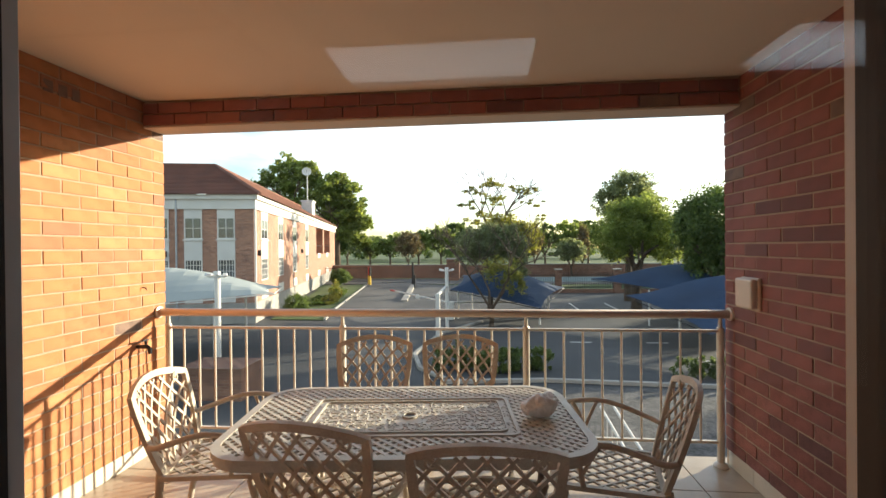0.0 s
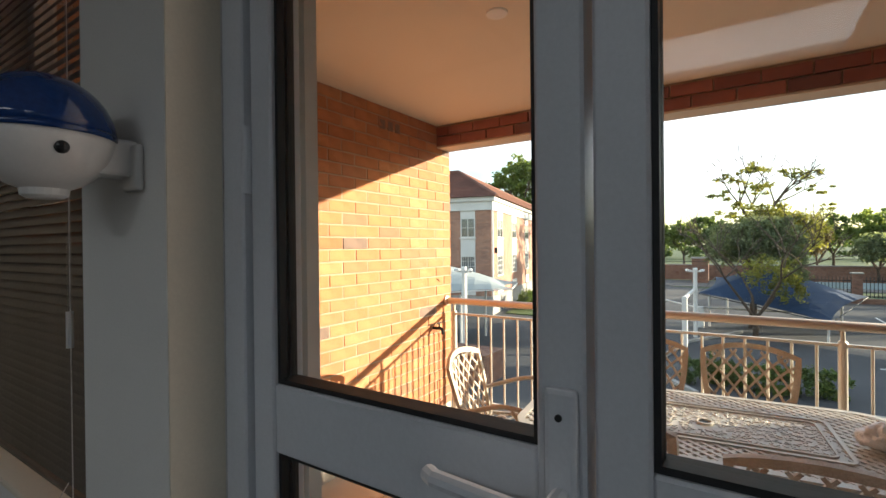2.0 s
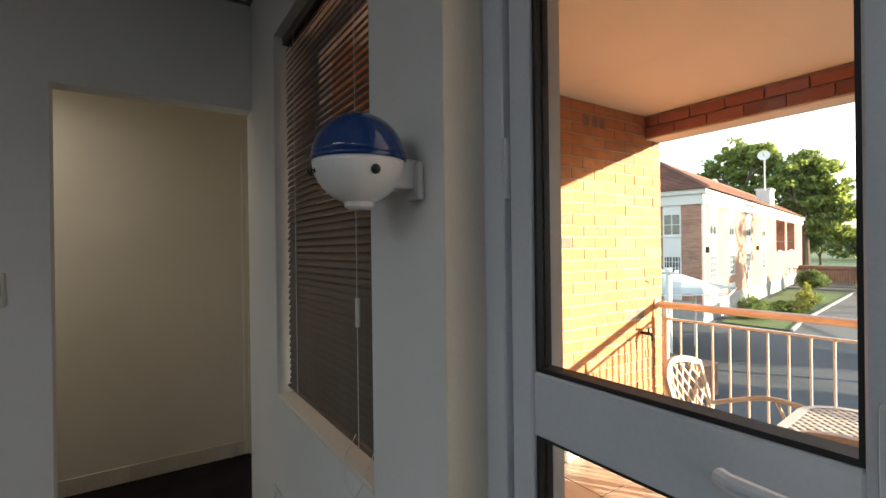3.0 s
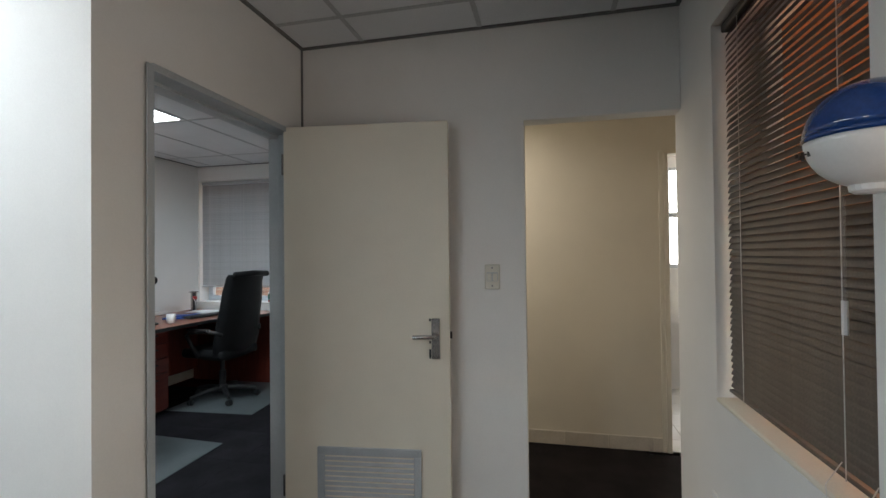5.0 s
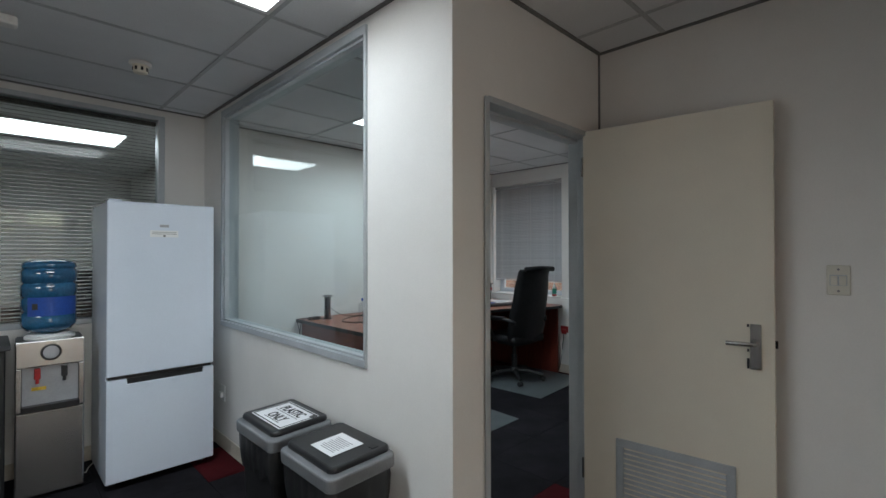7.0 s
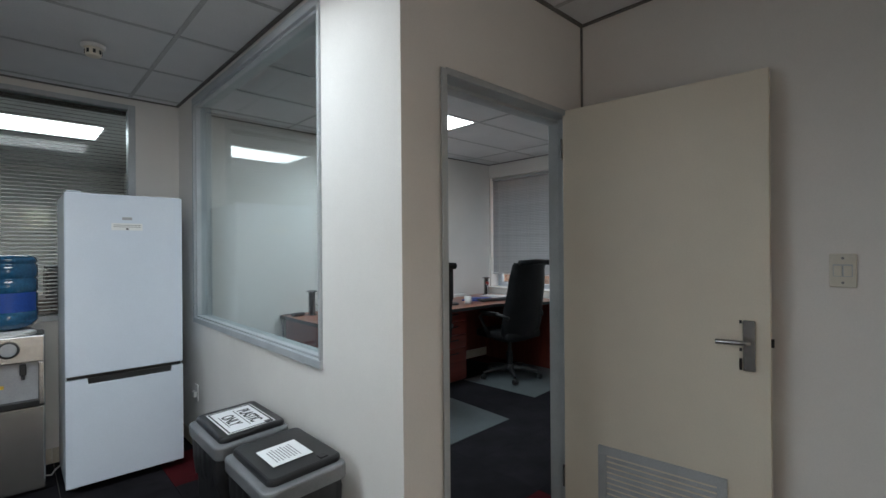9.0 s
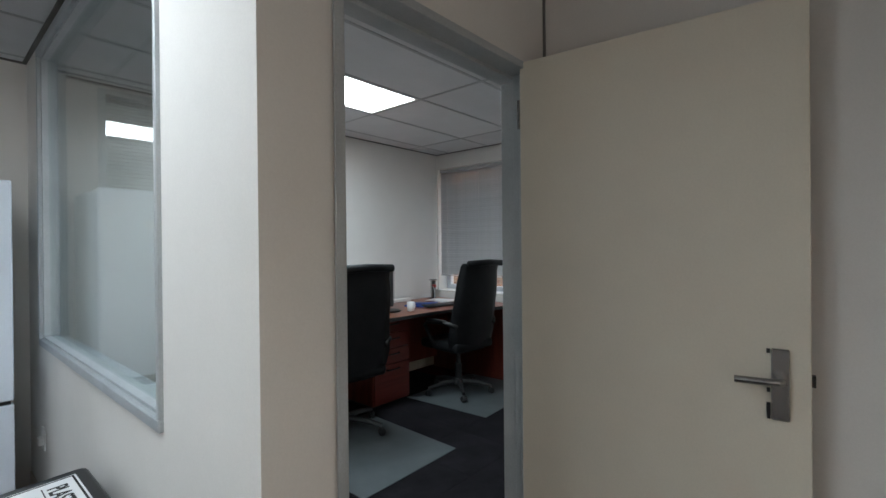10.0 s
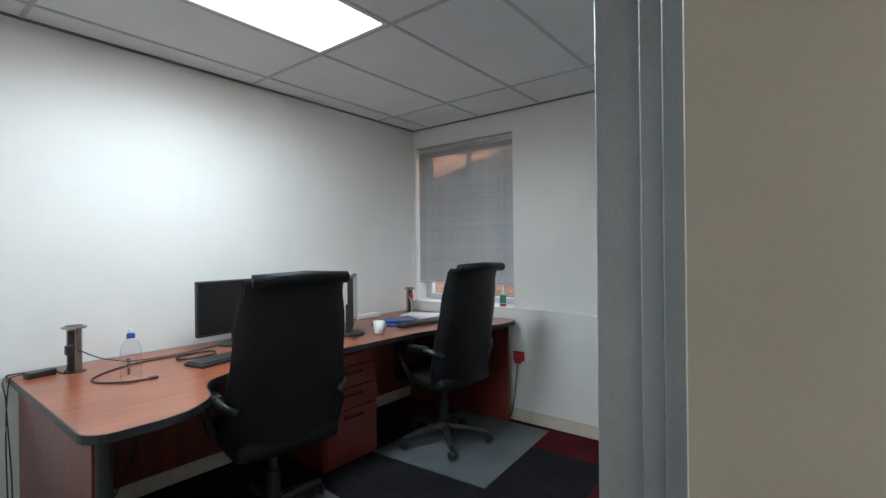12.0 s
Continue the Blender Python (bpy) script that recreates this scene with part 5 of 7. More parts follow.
cable("hanging_cable", "black cable hanging over the desk end", [(-2.30, -4.48, z + 0.01), (-2.20, -4.52, z + 0.006), (-2.176, -4.53, z - 0.03), (-2.170, -4.56, 0.55), (-2.170, -4.54, 0.30), (-2.170, -4.50, 0.18), (-2.170, -4.46, 0.16), (-2.170, -4.43, 0.22), (-2.170, -4.44, 0.38), (-2.170, -4.50, 0.55), (-2.170, -4.55, 0.70), (-2.176, -4.58, z), (-2.33, -4.50, z)], 0.003)
cable("adapter_cable", "black cable between the adapter and the power tower", [(-2.33, -4.465, z + 0.01), (-2.352, -4.43, z), (-2.372, -4.41, z + 0.06), (-2.378, -4.398, z + 0.10)])
cable("floor_cable", "black cable hanging behind the desk to the floor", [(-2.62, -4.50, ZT - 0.04), (-2.68, -4.45, 0.6), (-2.64, -4.40, 0.4), (-2.58, -4.45, 0.2), (-2.50, -4.5, 0.02), (-2.40, -4.48, 0.01), (-2.3, -4.4, 0.01)], 0.004)
cable("white_cable", "white cable from the power tower to the window", [(-4.75, -4.45, z + 0.14), (-4.72, -4.40, z + 0.10), (-4.68, -4.36, z + 0.03), (-4.60, -4.30, z + 0.015), (-4.50, -4.33, z + 0.015)], 0.003, WHITEPLASTIC)
ws = thing("wall_socket", "white double socket with a red plug under the window", "socket", at=(OW + 0.055, -3.495, 0.505))
part("plate", B((0.0005, -0.075, -0.045, 0.009, 0.06, 0.055), bevel=0.003), WHITEPLASTIC, ws)
part("red_insert", B((0.009, -0.06, -0.03, 0.014, 0.04, 0.045), bevel=0.002), REDPLASTIC, ws)
part("plug", B((0.014, -0.035, -0.045, 0.045, 0.02, 0.01), bevel=0.006, segs=2), REDPLASTIC, ws)
cable("socket_cable", "black cable hanging from the red plug", [(OW + 0.09, -3.505, 0.46), (OW + 0.10, -3.51, 0.34), (OW + 0.09, -3.54, 0.15), (OW + 0.08, -3.58, 0.03), (OW + 0.10, -3.63, 0.01)], 0.004)

# office window
ow = thing("window_5", "white framed office window over a painted ledge", "window", kind="structure")
XW = OW - 0.15
part("window_frame", B((XW - 0.04, -4.63, 0.87, XW, -4.57, 2.31), (XW - 0.04, -3.64, 0.87, XW, -3.58, 2.31), (XW - 0.04, -4.57, 0.87, XW, -3.64, 0.94), (XW - 0.04, -4.57, 2.25, XW, -3.64, 2.31), (XW - 0.04, -4.15, 0.94, XW, -4.10, 2.25), bevel=0.003), ALU, ow)
g = part("pane", B((XW - 0.022, -4.57, 0.94, XW - 0.016, -4.15, 2.25), (XW - 0.022, -4.10, 0.94, XW - 0.016, -3.64, 2.25)), GLASS, ow)
g.visible_shadow = False
part("window_sill", B((XW, -4.628, 0.872, OW + 0.058, -3.582, 0.885), bevel=0.003), PAINT, ow)
venetian("venetian_blind", "grey metal venetian blind lowered over the office window", -0.51, 0.51, 1.05, 2.30, 0.025, 62, 0.0205, SLATGREY, pose(OW - 0.03, -4.098, 0, 0, 0, 90), (-0.40, 0.06, 0.40))
gb = thing("glue_bottle", "small green and white bottle on the window sill", "bottle", at=(OW + 0.005, -3.68, 0.885))
part("body", lathe([(0.024, 0), (0.026, 0.004), (0.026, 0.10), (0.012, 0.125)], 18), WHITEPLASTIC, gb)
part("label", lathe([(0.0264, 0.03), (0.0264, 0.095)], 18), GREENPLASTIC, gb, "green printed label")
part("nozzle", lathe([(0.012, 0.125), (0.010, 0.135), (0.003, 0.165)], 12), WHITEPLASTIC, gb)
part("band", lathe([(0.0265, 0.005), (0.0265, 0.026)], 18), REDPLASTIC, gb)
setting(part("brick_wall_outside", B((OW - 3.6, -8.5, -2.8, OW - 3.4, 0.0, 3.2)), FARBRICK), "red brick wall outside the office window", "wall")

# ---------------- balcony ----------------
BL, BR, BY, BC = -2.464, 1.37, 3.04, 2.411
setting(part("balcony_floor", B((-2.598, 0.22, -0.20, 1.64, 3.10, -0.010)), GROUT), "beige tiled balcony floor", "floor")
setting(part("balcony_ceiling", B((-2.598, 0.22, BC, 1.64, 3.0, BC + 0.15)), PLASTER), "cream plastered balcony ceiling", "ceiling")
wall_left = setting(part("wall_balcony_left", B((-2.598, 0.22, -0.2, BL - 0.0045, BY - 0.01, BC + 0.3)), MORTAR), "orange face brick balcony wall in low sun", "wall")
wall_right = setting(part("wall_balcony_right", B((BR + 0.0045, 0.22, -0.2, 1.64, BY - 0.01, BC + 0.3)), MORTAR), "balcony wall in shade, its face brick coloured darker and redder", "wall")
beam = setting(part("balcony_beam", B((BL - 0.13, 2.845, 2.240, BR + 0.26, BY - 0.012, BC + 0.45)), MORTAR), "red brick beam over the balcony opening", "beam")
setting(part("beam_soffit", B((BL, 2.842, 2.230, BR, BY - 0.005, 2.241)), PLASTER), "cream plastered underside of the beam", "trim")
setting(part("wall_house", B((1.64, -0.3, -2.8, 8, 0.24, 5.2), (-2.598, 0.23, -2.8, 1.64, 3.0, -0.205), (-2.72, 0.0, BC + 0.45, 1.64, 0.24, 5.2)), FARBRICK), "brick face of the building under and above the balcony", "wall")

dl = thing("downlight", "small round ceiling downlight with a white rim", "downlight", at=(-1.22, 1.45, BC))
part("rim", lathe([(0.028, -0.010), (0.045, -0.008), (0.047, 0.0)], 24), WHITEPLASTIC, dl)
part("lens", lathe([(0.026, -0.0095), (0.025, -0.006)], 20), DARKGREY, dl)

lt = thing("wall_light", "cream box wall light on the brick wall", "wall light", at=(BR, 2.72, 1.12))
part("back_plate", B((-0.02, -0.09, -0.09, -0.001, 0.09, 0.09), bevel=0.004), RAILPAINT, lt)
part("shade", B((-0.058, -0.085, -0.085, -0.02, 0.085, 0.085), bevel=0.012, segs=2), RAILPAINT, lt, "frosted cream shade")

tap = thing("garden_tap", "brass garden tap on the brick wall", "tap", at=(BL, 2.758, 0.762))
part("stub", tube([(-0.01, 0, 0), (0.055, 0, 0)], 0.012, 10), BLACKMETAL, tap)
part("body", tube([(0.035, 0, 0), (0.075, 0, 0.0), (0.09, 0, -0.012), (0.093, 0, -0.045)], 0.013, 10), BLACKMETAL, tap)
part("spindle", tube([(0.06, 0, 0.0), (0.06, 0, 0.042)], 0.007, 8), BLACKMETAL, tap)
part("handle", tube([(0.06, -0.028, 0.044), (0.06, 0.028, 0.044)], 0.006, 8), BLACKMETAL, tap)
wk = thing("wall_hook", "small rusty hook in the brick wall", "hook", at=(BL, 2.81, 1.15))
part("hook", tube([(-0.005, 0, 0), (0.02, 0, 0), (0.03, 0, -0.008), (0.03, 0, -0.018)], 0.004, 6), BLACKMETAL, wk)

# railing
ry = 2.963
rl = thing("balcony_railing", "cream metal balcony railing with thin upright bars", "railing", at=(0, ry, 0))
part("handrail", tube([(BL + 0.0, 0, 0.963), (BR - 0.0, 0, 0.963)], 0.027, 16), RAILPAINT, rl, "thick round handrail", smooth=True)
for x in (BL, BR):
    s = 1 if x < 0 else -1
    part("wall_flange", moved(lathe([(0.042, 0.0), (0.042, 0.012), (0.03, 0.016)], 18), pose(x, 0, 0.963, 0, 90 * s, 0)), RAILPAINT, rl)
part("upper_rail", B((BL + 0.07, -0.012, 0.850, BR - 0.06, 0.012, 0.866), bevel=0.002), RAILWHITE, rl)
part("lower_rail", B((BL + 0.07, -0.012, 0.150, BR - 0.06, 0.012, 0.166), bevel=0.002), RAILWHITE, rl)
posts = (BL + 0.075, -1.13, 0.10, BR - 0.065)
for x in posts:
    po = part("post", lathe([(0.022, 0.0), (0.022, 0.872), (0.019, 0.88), (0.012, 0.885), (0.010, 0.94)], 16), RAILWHITE, rl)
    po.matrix_basis = pose(x, 0, 0)
    part("base_cover", lathe([(0.045, 0.0), (0.045, 0.010), (0.030, 0.028), (0.023, 0.032)], 20), RAILWHITE, po)
bmesh_bar = tube([(0, 0, 0.166), (0, 0, 0.850)], 0.0075, 8)
me_bar = bpy.data.meshes.new("baluster")
bmesh_bar.to_mesh(me_bar)
bmesh_bar.free()
me_bar.materials.append(RAILWHITE)
for a, b in zip(posts, posts[1:]):
    n = round((b - a) / 0.117)
    for i in range(1, n):
        o = new("baluster", me_bar)
        o.parent = rl
        o.matrix_basis = pose(a + (b - a) * i / n, 0, 0)


# garden furniture
def back_point(u, v, w0=0.17, w1=0.235, z0=0.40, z1=0.762, crest=0.045, lean=0.10, bow=0.05):
    """A point of the chair back: u across, v up."""
    s = 2 * u - 1
    bulge = 0.012 * math.sin(math.pi * v)
    w = w0 + (w1 - w0) * v ** 0.85 + bulge
    z = z0 + (z1 - z0) * v + crest * (1 - s * s) * v ** 3
    return Vector((s * w, -0.19 - lean * v - bow * (1 - s * s) * (0.4 + 0.6 * v), z))


def strip(bm, pts, w, t, nrm):
    """A flat bar through points: w wide, t thick, its flat side along nrm."""
    n = len(pts)
    rings = []
    for i in range(n):
        d_ = (pts[min(i + 1, n - 1)] - pts[max(i - 1, 0)]).normalized()
        nn = nrm(i) if callable(nrm) else nrm
        s_ = d_.cross(nn).normalized()
        k = nn.normalized()
        rings.append([bm.verts.new(pts[i] + s_ * a * w / 2 + k * b * t / 2) for a, b in ((-1, -1), (1, -1), (1, 1), (-1, 1))])
    for r0, r1 in zip(rings, rings[1:]):
        for k in range(4):
            bm.faces.new((r0[k], r0[(k + 1) % 4], r1[(k + 1) % 4], r1[k]))
    bm.faces.new(rings[0][::-1])
    bm.faces.new(rings[-1])


def uv_lines(count, slope, skew):
    """Straight lines over the unit square, in both leanings."""
    out = []
    for k in range(-count, count * 2 + 1):
        for sg in (1, -1):
            a = (k + 0.5) / count
            seg = []
            for i in range(25):
                v = i / 24
                u = a + sg * slope * (v + skew * v * v)
                if 0.0 <= u <= 1.0:
                    seg.append((u, v))
            if len(seg) > 2:
                out.append(seg)
    return out


def scroll(c, r, turns, start, flip, n=22):
    return [c + Vector((flip * r * (1 - 0.75 * i / n) * math.cos(start + turns * 2 * math.pi * i / n), 0, r * (1 - 0.75 * i / n) * math.sin(start + turns * 2 * math.pi * i / n))) for i in range(n + 1)]


def build_garden_chair(arms, at, turn, label):
    """Cast lattice chair that faces +y before it is turned."""
    c = thing("garden_chair", label, "garden chair", "cast metal chairs round the garden table", at=at, turn=turn)
    nb = Vector((0, 1, 0.2))
    bm = bmesh.new()
    for seg in uv_lines(6, 0.46, 0.35):
        strip(bm, [back_point(u, 0.02 + v * 0.93) for u, v in seg], 0.0125, 0.009, nb)
    part_frame = [back_point(0, v / 12) for v in range(13)] + [back_point(u / 14, 1) for u in range(1, 14)] + [back_point(1, 1 - v / 12) for v in range(13)]
    bk = part("backrest", bm, BRONZE, c, "woven lattice backrest")
    bm = bmesh.new()
    strip(bm, part_frame, 0.031, 0.020, nb)
    part("back_frame", bm, BRONZE, bk)
    bm = bmesh.new()
    for s in (-1, 1):
        strip(bm, scroll(back_point(0.5 + s * 0.36, 0.92), 0.030, 1.3, 1.6, s), 0.009, 0.010, nb)
        strip(bm, scroll(back_point(0.5 + s * 0.40, 0.10), 0.024, 1.2, -1.6, s), 0.008, 0.010, nb)
    part("scroll", bm, BRONZE, bk)
    # seat
    def sp(u, v):
        s = 2 * u - 1
        return Vector((s * (0.20 + 0.035 * v), -0.19 + 0.42 * v, 0.405 + 0.012 * v - 0.012 * math.sin(math.pi * v) * (1 - s * s)))
    bm = bmesh.new()
    for seg in uv_lines(6, 0.9, 0.0):
        strip(bm, [sp(0.02 + u * 0.96, v) for u, v in seg], 0.010, 0.008, Vector((0, 0, 1)))
    st = part("seat", bm, BRONZE, c, "woven lattice seat")
    bm = bmesh.new()
    strip(bm, [sp(0, 1 - v / 10) for v in range(11)][::-1] + [sp(u / 10, 1) + Vector((0, 0.03 * math.sin(math.pi * u / 10), 0)) for u in range(1, 10)] + [sp(1, 1 - v / 10) for v in range(11)] + [sp(1 - u / 10, 0) for u in range(1, 11)], 0.022, 0.020, Vector((0, 0, 1)))
    part("seat_frame", bm, BRONZE, st)
    for s in (-1, 1):
        part("leg", tube([(s * 0.225, 0.20, 0.40), (s * 0.235, 0.225, 0.30), (s * 0.225, 0.21, 0.15), (s * 0.240, 0.245, 0.0)], 0.016, 8, radii=[0.019, 0.016, 0.013, 0.016]), BRONZE, c, smooth=True)
        part("leg", tube([(s * 0.175, -0.205, 0.42), (s * 0.18, -0.215, 0.25), (s * 0.195, -0.25, 0.10), (s * 0.21, -0.29, 0.0)], 0.016, 8, radii=[0.018, 0.016, 0.014, 0.016]), BRONZE, c, smooth=True)
        if arms:
            p0 = back_point(0.5 + s * 0.5, 0.42)
            ar = part("armrest", tube([tuple(p) for p in smooth_line([p0, p0 + Vector((s * 0.05, 0.06, 0.012)), (s * 0.275, 0.0, 0.615), (s * 0.285, 0.13, 0.610), (s * 0.275, 0.225, 0.590), (s * 0.262, 0.235, 0.565)], 4)], 0.013, 8), BRONZE, c, smooth=True)
            part("arm_stay", tube([tuple(p) for p in smooth_line([(s * 0.275, 0.18, 0.600), (s * 0.255, 0.14, 0.53), (s * 0.235, 0.12, 0.42)], 4)], 0.011, 8), BRONZE, ar, smooth=True)
            part("arm_stay", tube([tuple(p) for p in smooth_line([(s * 0.28, 0.06, 0.608), (s * 0.262, 0.09, 0.55), (s * 0.242, 0.12, 0.48)], 4)], 0.008, 8), BRONZE, ar, smooth=True)
    return c


gc = build_garden_chair(False, (-0.745, 1.73, 0), -8, "sand bronze cast metal garden chair with its back to the room")
garden_chairs = ((-0.165, 1.61, 2, "sand bronze cast metal garden chair tucked in at the table"), (-0.86, 2.60, 186, "sand bronze cast metal garden chair by the railing"), (-0.34, 2.64, 178, "sand bronze cast metal garden chair by the railing in shade"))
for x, y, tn, lab in garden_chairs:
    o = copy_thing(gc, pose(x, y, 0, 0, 0, tn))
    o["label"] = lab
ga = build_garden_chair(True, (-1.42, 2.02, 0), -80, "sunlit cast metal garden armchair at the table end")
o = copy_thing(ga, pose(0.40, 2.03, 0, 0, 0, 78))
o["label"] = "cast metal garden armchair by the shaded wall"

tb = thing("garden_table", "rectangular cast metal garden table with a lattice top", "garden table", at=(-0.49, 1.905, 0), turn=5.5)
TZ, HL, HD, CR = 0.668, 0.735, 0.425, 0.16


def inside_round(x, y, a, b, r):
    dx, dy = max(abs(x) - (a - r), 0), max(abs(y) - (b - r), 0)
    return abs(x) <= a and abs(y) <= b and dx * dx + dy * dy <= r * r


rim_path = [Vector((x, y, TZ - 0.012)) for x, y in round_rect(-HL + 0.02, -HD + 0.02, HL - 0.02, HD - 0.02, CR, 8)]
bm = bmesh.new()
strip(bm, rim_path + [rim_path[0]], 0.034, 0.022, Vector((0, 0, 1)))
tt = part("tabletop", bm, CASTGREY, tb, "lattice tabletop with an ornate centre panel")
bm = bmesh.new()
strip(bm, [p + Vector((0, 0, -0.016)) for p in rim_path + [rim_path[0]]], 0.020, 0.036, Vector((0, 0, 1)))
part("apron", bm, CASTGREY, tt)
bm = bmesh.new()
for sg in (1, -1):
    k = -1.4
    while k < 1.4:
        run = []
        for i in range(171):
            y = -HD + 2 * HD * i / 170
            x = k + sg * y
            ok = inside_round(x, y, HL - 0.035, HD - 0.035, CR - 0.02) and not (abs(x) < 0.43 and abs(y) < 0.205)
            if ok:
                run.append(Vector((x, y, TZ - 0.008 - (0.002 if sg > 0 else 0.0))))
            if (not ok or i == 170) and run:
                if len(run) > 3:
                    strip(bm, [run[0], run[-1]], 0.0150, 0.010, Vector((0, 0, 1)))
                run = []
        k += 0.046
part("lattice", bm, CASTGREY, tt)
bm = bmesh.new()
for a, b, wd_ in ((0.445, 0.22, 0.014), (0.405, 0.182, 0.008)):
    pts = [Vector((x, y, TZ - 0.005)) for x, y in round_rect(-a, -b, a, b, 0.03 if a < 0.6 else 0.10, 5)]
    strip(bm, pts + [pts[0]], wd_, 0.014, Vector((0, 0, 1)))
part("inner_frame", bm, CASTGREY, tt)
part("centre_panel", B((-0.435, -0.21, TZ - 0.014, -0.030, 0.21, TZ - 0.006), (0.030, -0.21, TZ - 0.014, 0.435, 0.21, TZ - 0.006), (-0.03, -0.21, TZ - 0.014, 0.03, -0.03, TZ - 0.006), (-0.03, 0.03, TZ - 0.014, 0.03, 0.21, TZ - 0.006)), CASTGREY, tt, "solid centre panel with cast flowers")
bm = bmesh.new()
rng = random.Random(4)
for cx_, cy_ in [(-0.37 + 0.058 * i + 0.014 * (j % 2), -0.150 + 0.050 * j) for i in range(14) for j in range(7)]:
    if abs(cx_) < 0.05 and abs(cy_) < 0.05:
        continue
    n = 6
    a0 = rng.random() * 3
    for k in range(n):
        a = a0 + 2 * math.pi * k / n
        d_ = Vector((math.cos(a), math.sin(a), 0))
        c_ = Vector((cx_ + rng.uniform(-0.01, 0.01), cy_ + rng.uniform(-0.006, 0.006), TZ - 0.005))
        sd_ = Vector((-d_.y, d_.x, 0)) * 0.006
        strip(bm, [c_ + d_ * 0.004, c_ + d_ * 0.015 + sd_ * 0.7, c_ + d_ * 0.027], 0.006, rng.uniform(0.003, 0.005), Vector((0, 0, 1)))
part("flower_relief", bm, CASTGREY, tt)
part("parasol_ring", lathe([(0.034, TZ - 0.012), (0.034, TZ + 0.002), (0.026, TZ + 0.003), (0.024, TZ - 0.012)], 24), CASTGREY, tt)
part("parasol_plug", lathe([(0.024, TZ - 0.012), (0.024, TZ - 0.004)], 20), BLACKPLASTIC, tt)
for sx in (-1, 1):
    for sy in (-1, 1):
        part("leg", tube([(sx * 0.50, sy * 0.26, TZ - 0.03), (sx * 0.52, sy * 0.28, 0.50), (sx * 0.47, sy * 0.25, 0.25), (sx * 0.54, sy * 0.30, 0.0)], 0.02, 10, radii=[0.028, 0.024, 0.017, 0.022]), CASTGREY, tb, smooth=True)
part("brace", tube([(-0.47, -0.25, 0.25), (0, 0, 0.29), (0.47, 0.25, 0.25)], 0.011, 8), CASTGREY, tb)
part("brace", tube([(-0.47, 0.25, 0.25), (0, 0, 0.27), (0.47, -0.25, 0.25)], 0.011, 8), CASTGREY, tb)

bm = ball((0, 0, 0.044), 0.070, 36, 24, (1.15, 0.9, 0.72))
for v in bm.verts:
    n_ = noise.noise(v.co * 20) * 0.024 + noise.noise(v.co * 48) * 0.012
    v.co += v.co.normalized() * n_
    v.co.z = max(v.co.z, 0.002)
tagged(part("plastic_bag", bm, BAGPLASTIC), "crumpled translucent white plastic bag on the garden table", "bag").matrix_basis = pose(0.075, 1.935, TZ + 0.001, 0, 0, 20)

# ---------------- outside ----------------
GZ = -2.8
setting(part("ground", B((-400, -60, GZ - 0.6, 400, 900, GZ - 0.05)), GRASS), "grass plain reaching the horizon", "ground")
setting(part("car_park", B((-60, -20, GZ - 0.05, 60, 45.0, GZ)), ASPHALT), "dark asphalt car park", "road")
setting(part("gravel_yard", B((-1.6, 3.2, GZ, 30, 13.9, GZ + 0.004)), GRAVEL), "rough gravel paving below the balcony", "pavement")
setting(part("drive", prism([(-3.4, 22.0), (-7.9, 22.4), (-10.3, 27.5), (-14.2, 53.5), (-3.0, 50.0), (-6.3, 31)], GZ + 0.002, GZ + 0.006), ROADGREY), "sunlit grey entrance drive", "road")
setting(part("street", B((-80, 52, GZ - 0.04, 90, 61, GZ + 0.003)), ROADGREY), "street behind the boundary fence", "road")
for i, x in enumerate((3.2, 5.7, 8.2, 10.7, 13.2)):
    setting(part("parking_line", B((x, 30.2, GZ, x + 0.1, 34.5, GZ + 0.004)), WHITEPAINT), "white painted parking line", "marking")
for x, y in ((6.6, 20.4), (6.9, 17.3), (9.6, 20.4), (3.4, 20.4)):
    setting(part("bay_mark", B((x, y, GZ, x + 0.9, y + 0.12, GZ + 0.004)), WHITEPAINT), "short white painted bay mark", "marking")


def kerb(label, pts, w=0.15, h=0.12):
    k_ = thing("kerb", label, "kerb", kind="structure")
    for a, b in zip(pts, pts[1:]):
        va, vb = Vector((*a, 0)), Vector((*b, 0))
        L = (vb - va).length
        n = max(1, int(L / 1.0))
        for i in range(n):
            p_ = va.lerp(vb, i / n)
            ang = math.degrees(math.atan2(vb.y - va.y, vb.x - va.x))
            st = part("kerb_stone", B((0.006, -w / 2, 0, L / n - 0.006, w / 2, h), bevel=0.012), CONCRETE, k_)
            st.matrix_basis = pose(p_.x, p_.y, GZ, 0, 0, ang)


kerb("pale concrete kerb along the gravel yard", [(-1.6, 14.0), (1.6, 14.4), (7, 14.0), (14, 13.6)])
kerb("pale concrete kerb round the hedge bed", [(-1.5, 14.3), (-2.5, 15.6), (-3.0, 17.6), (-2.8, 19.4), (-2.4, 22), (-0.5, 25.6)])
kerb("pale concrete kerb beside the lawn", [(-9.6, 25.9), (-10.4, 29.5), (-13.6, 50.0)])
kerb("pale concrete island in the entrance drive", [(-6.6, 35.0), (-8.3, 50.0)], 0.5, 0.16)
setting(part("lawn_bed", prism([(-9.7, 25.9), (-10.5, 29.5), (-13.7, 50.0), (-18.2, 50), (-12.9, 26.0)], GZ + 0.01, GZ + 0.06), GRASS), "strip of lawn beside the brick building", "ground")


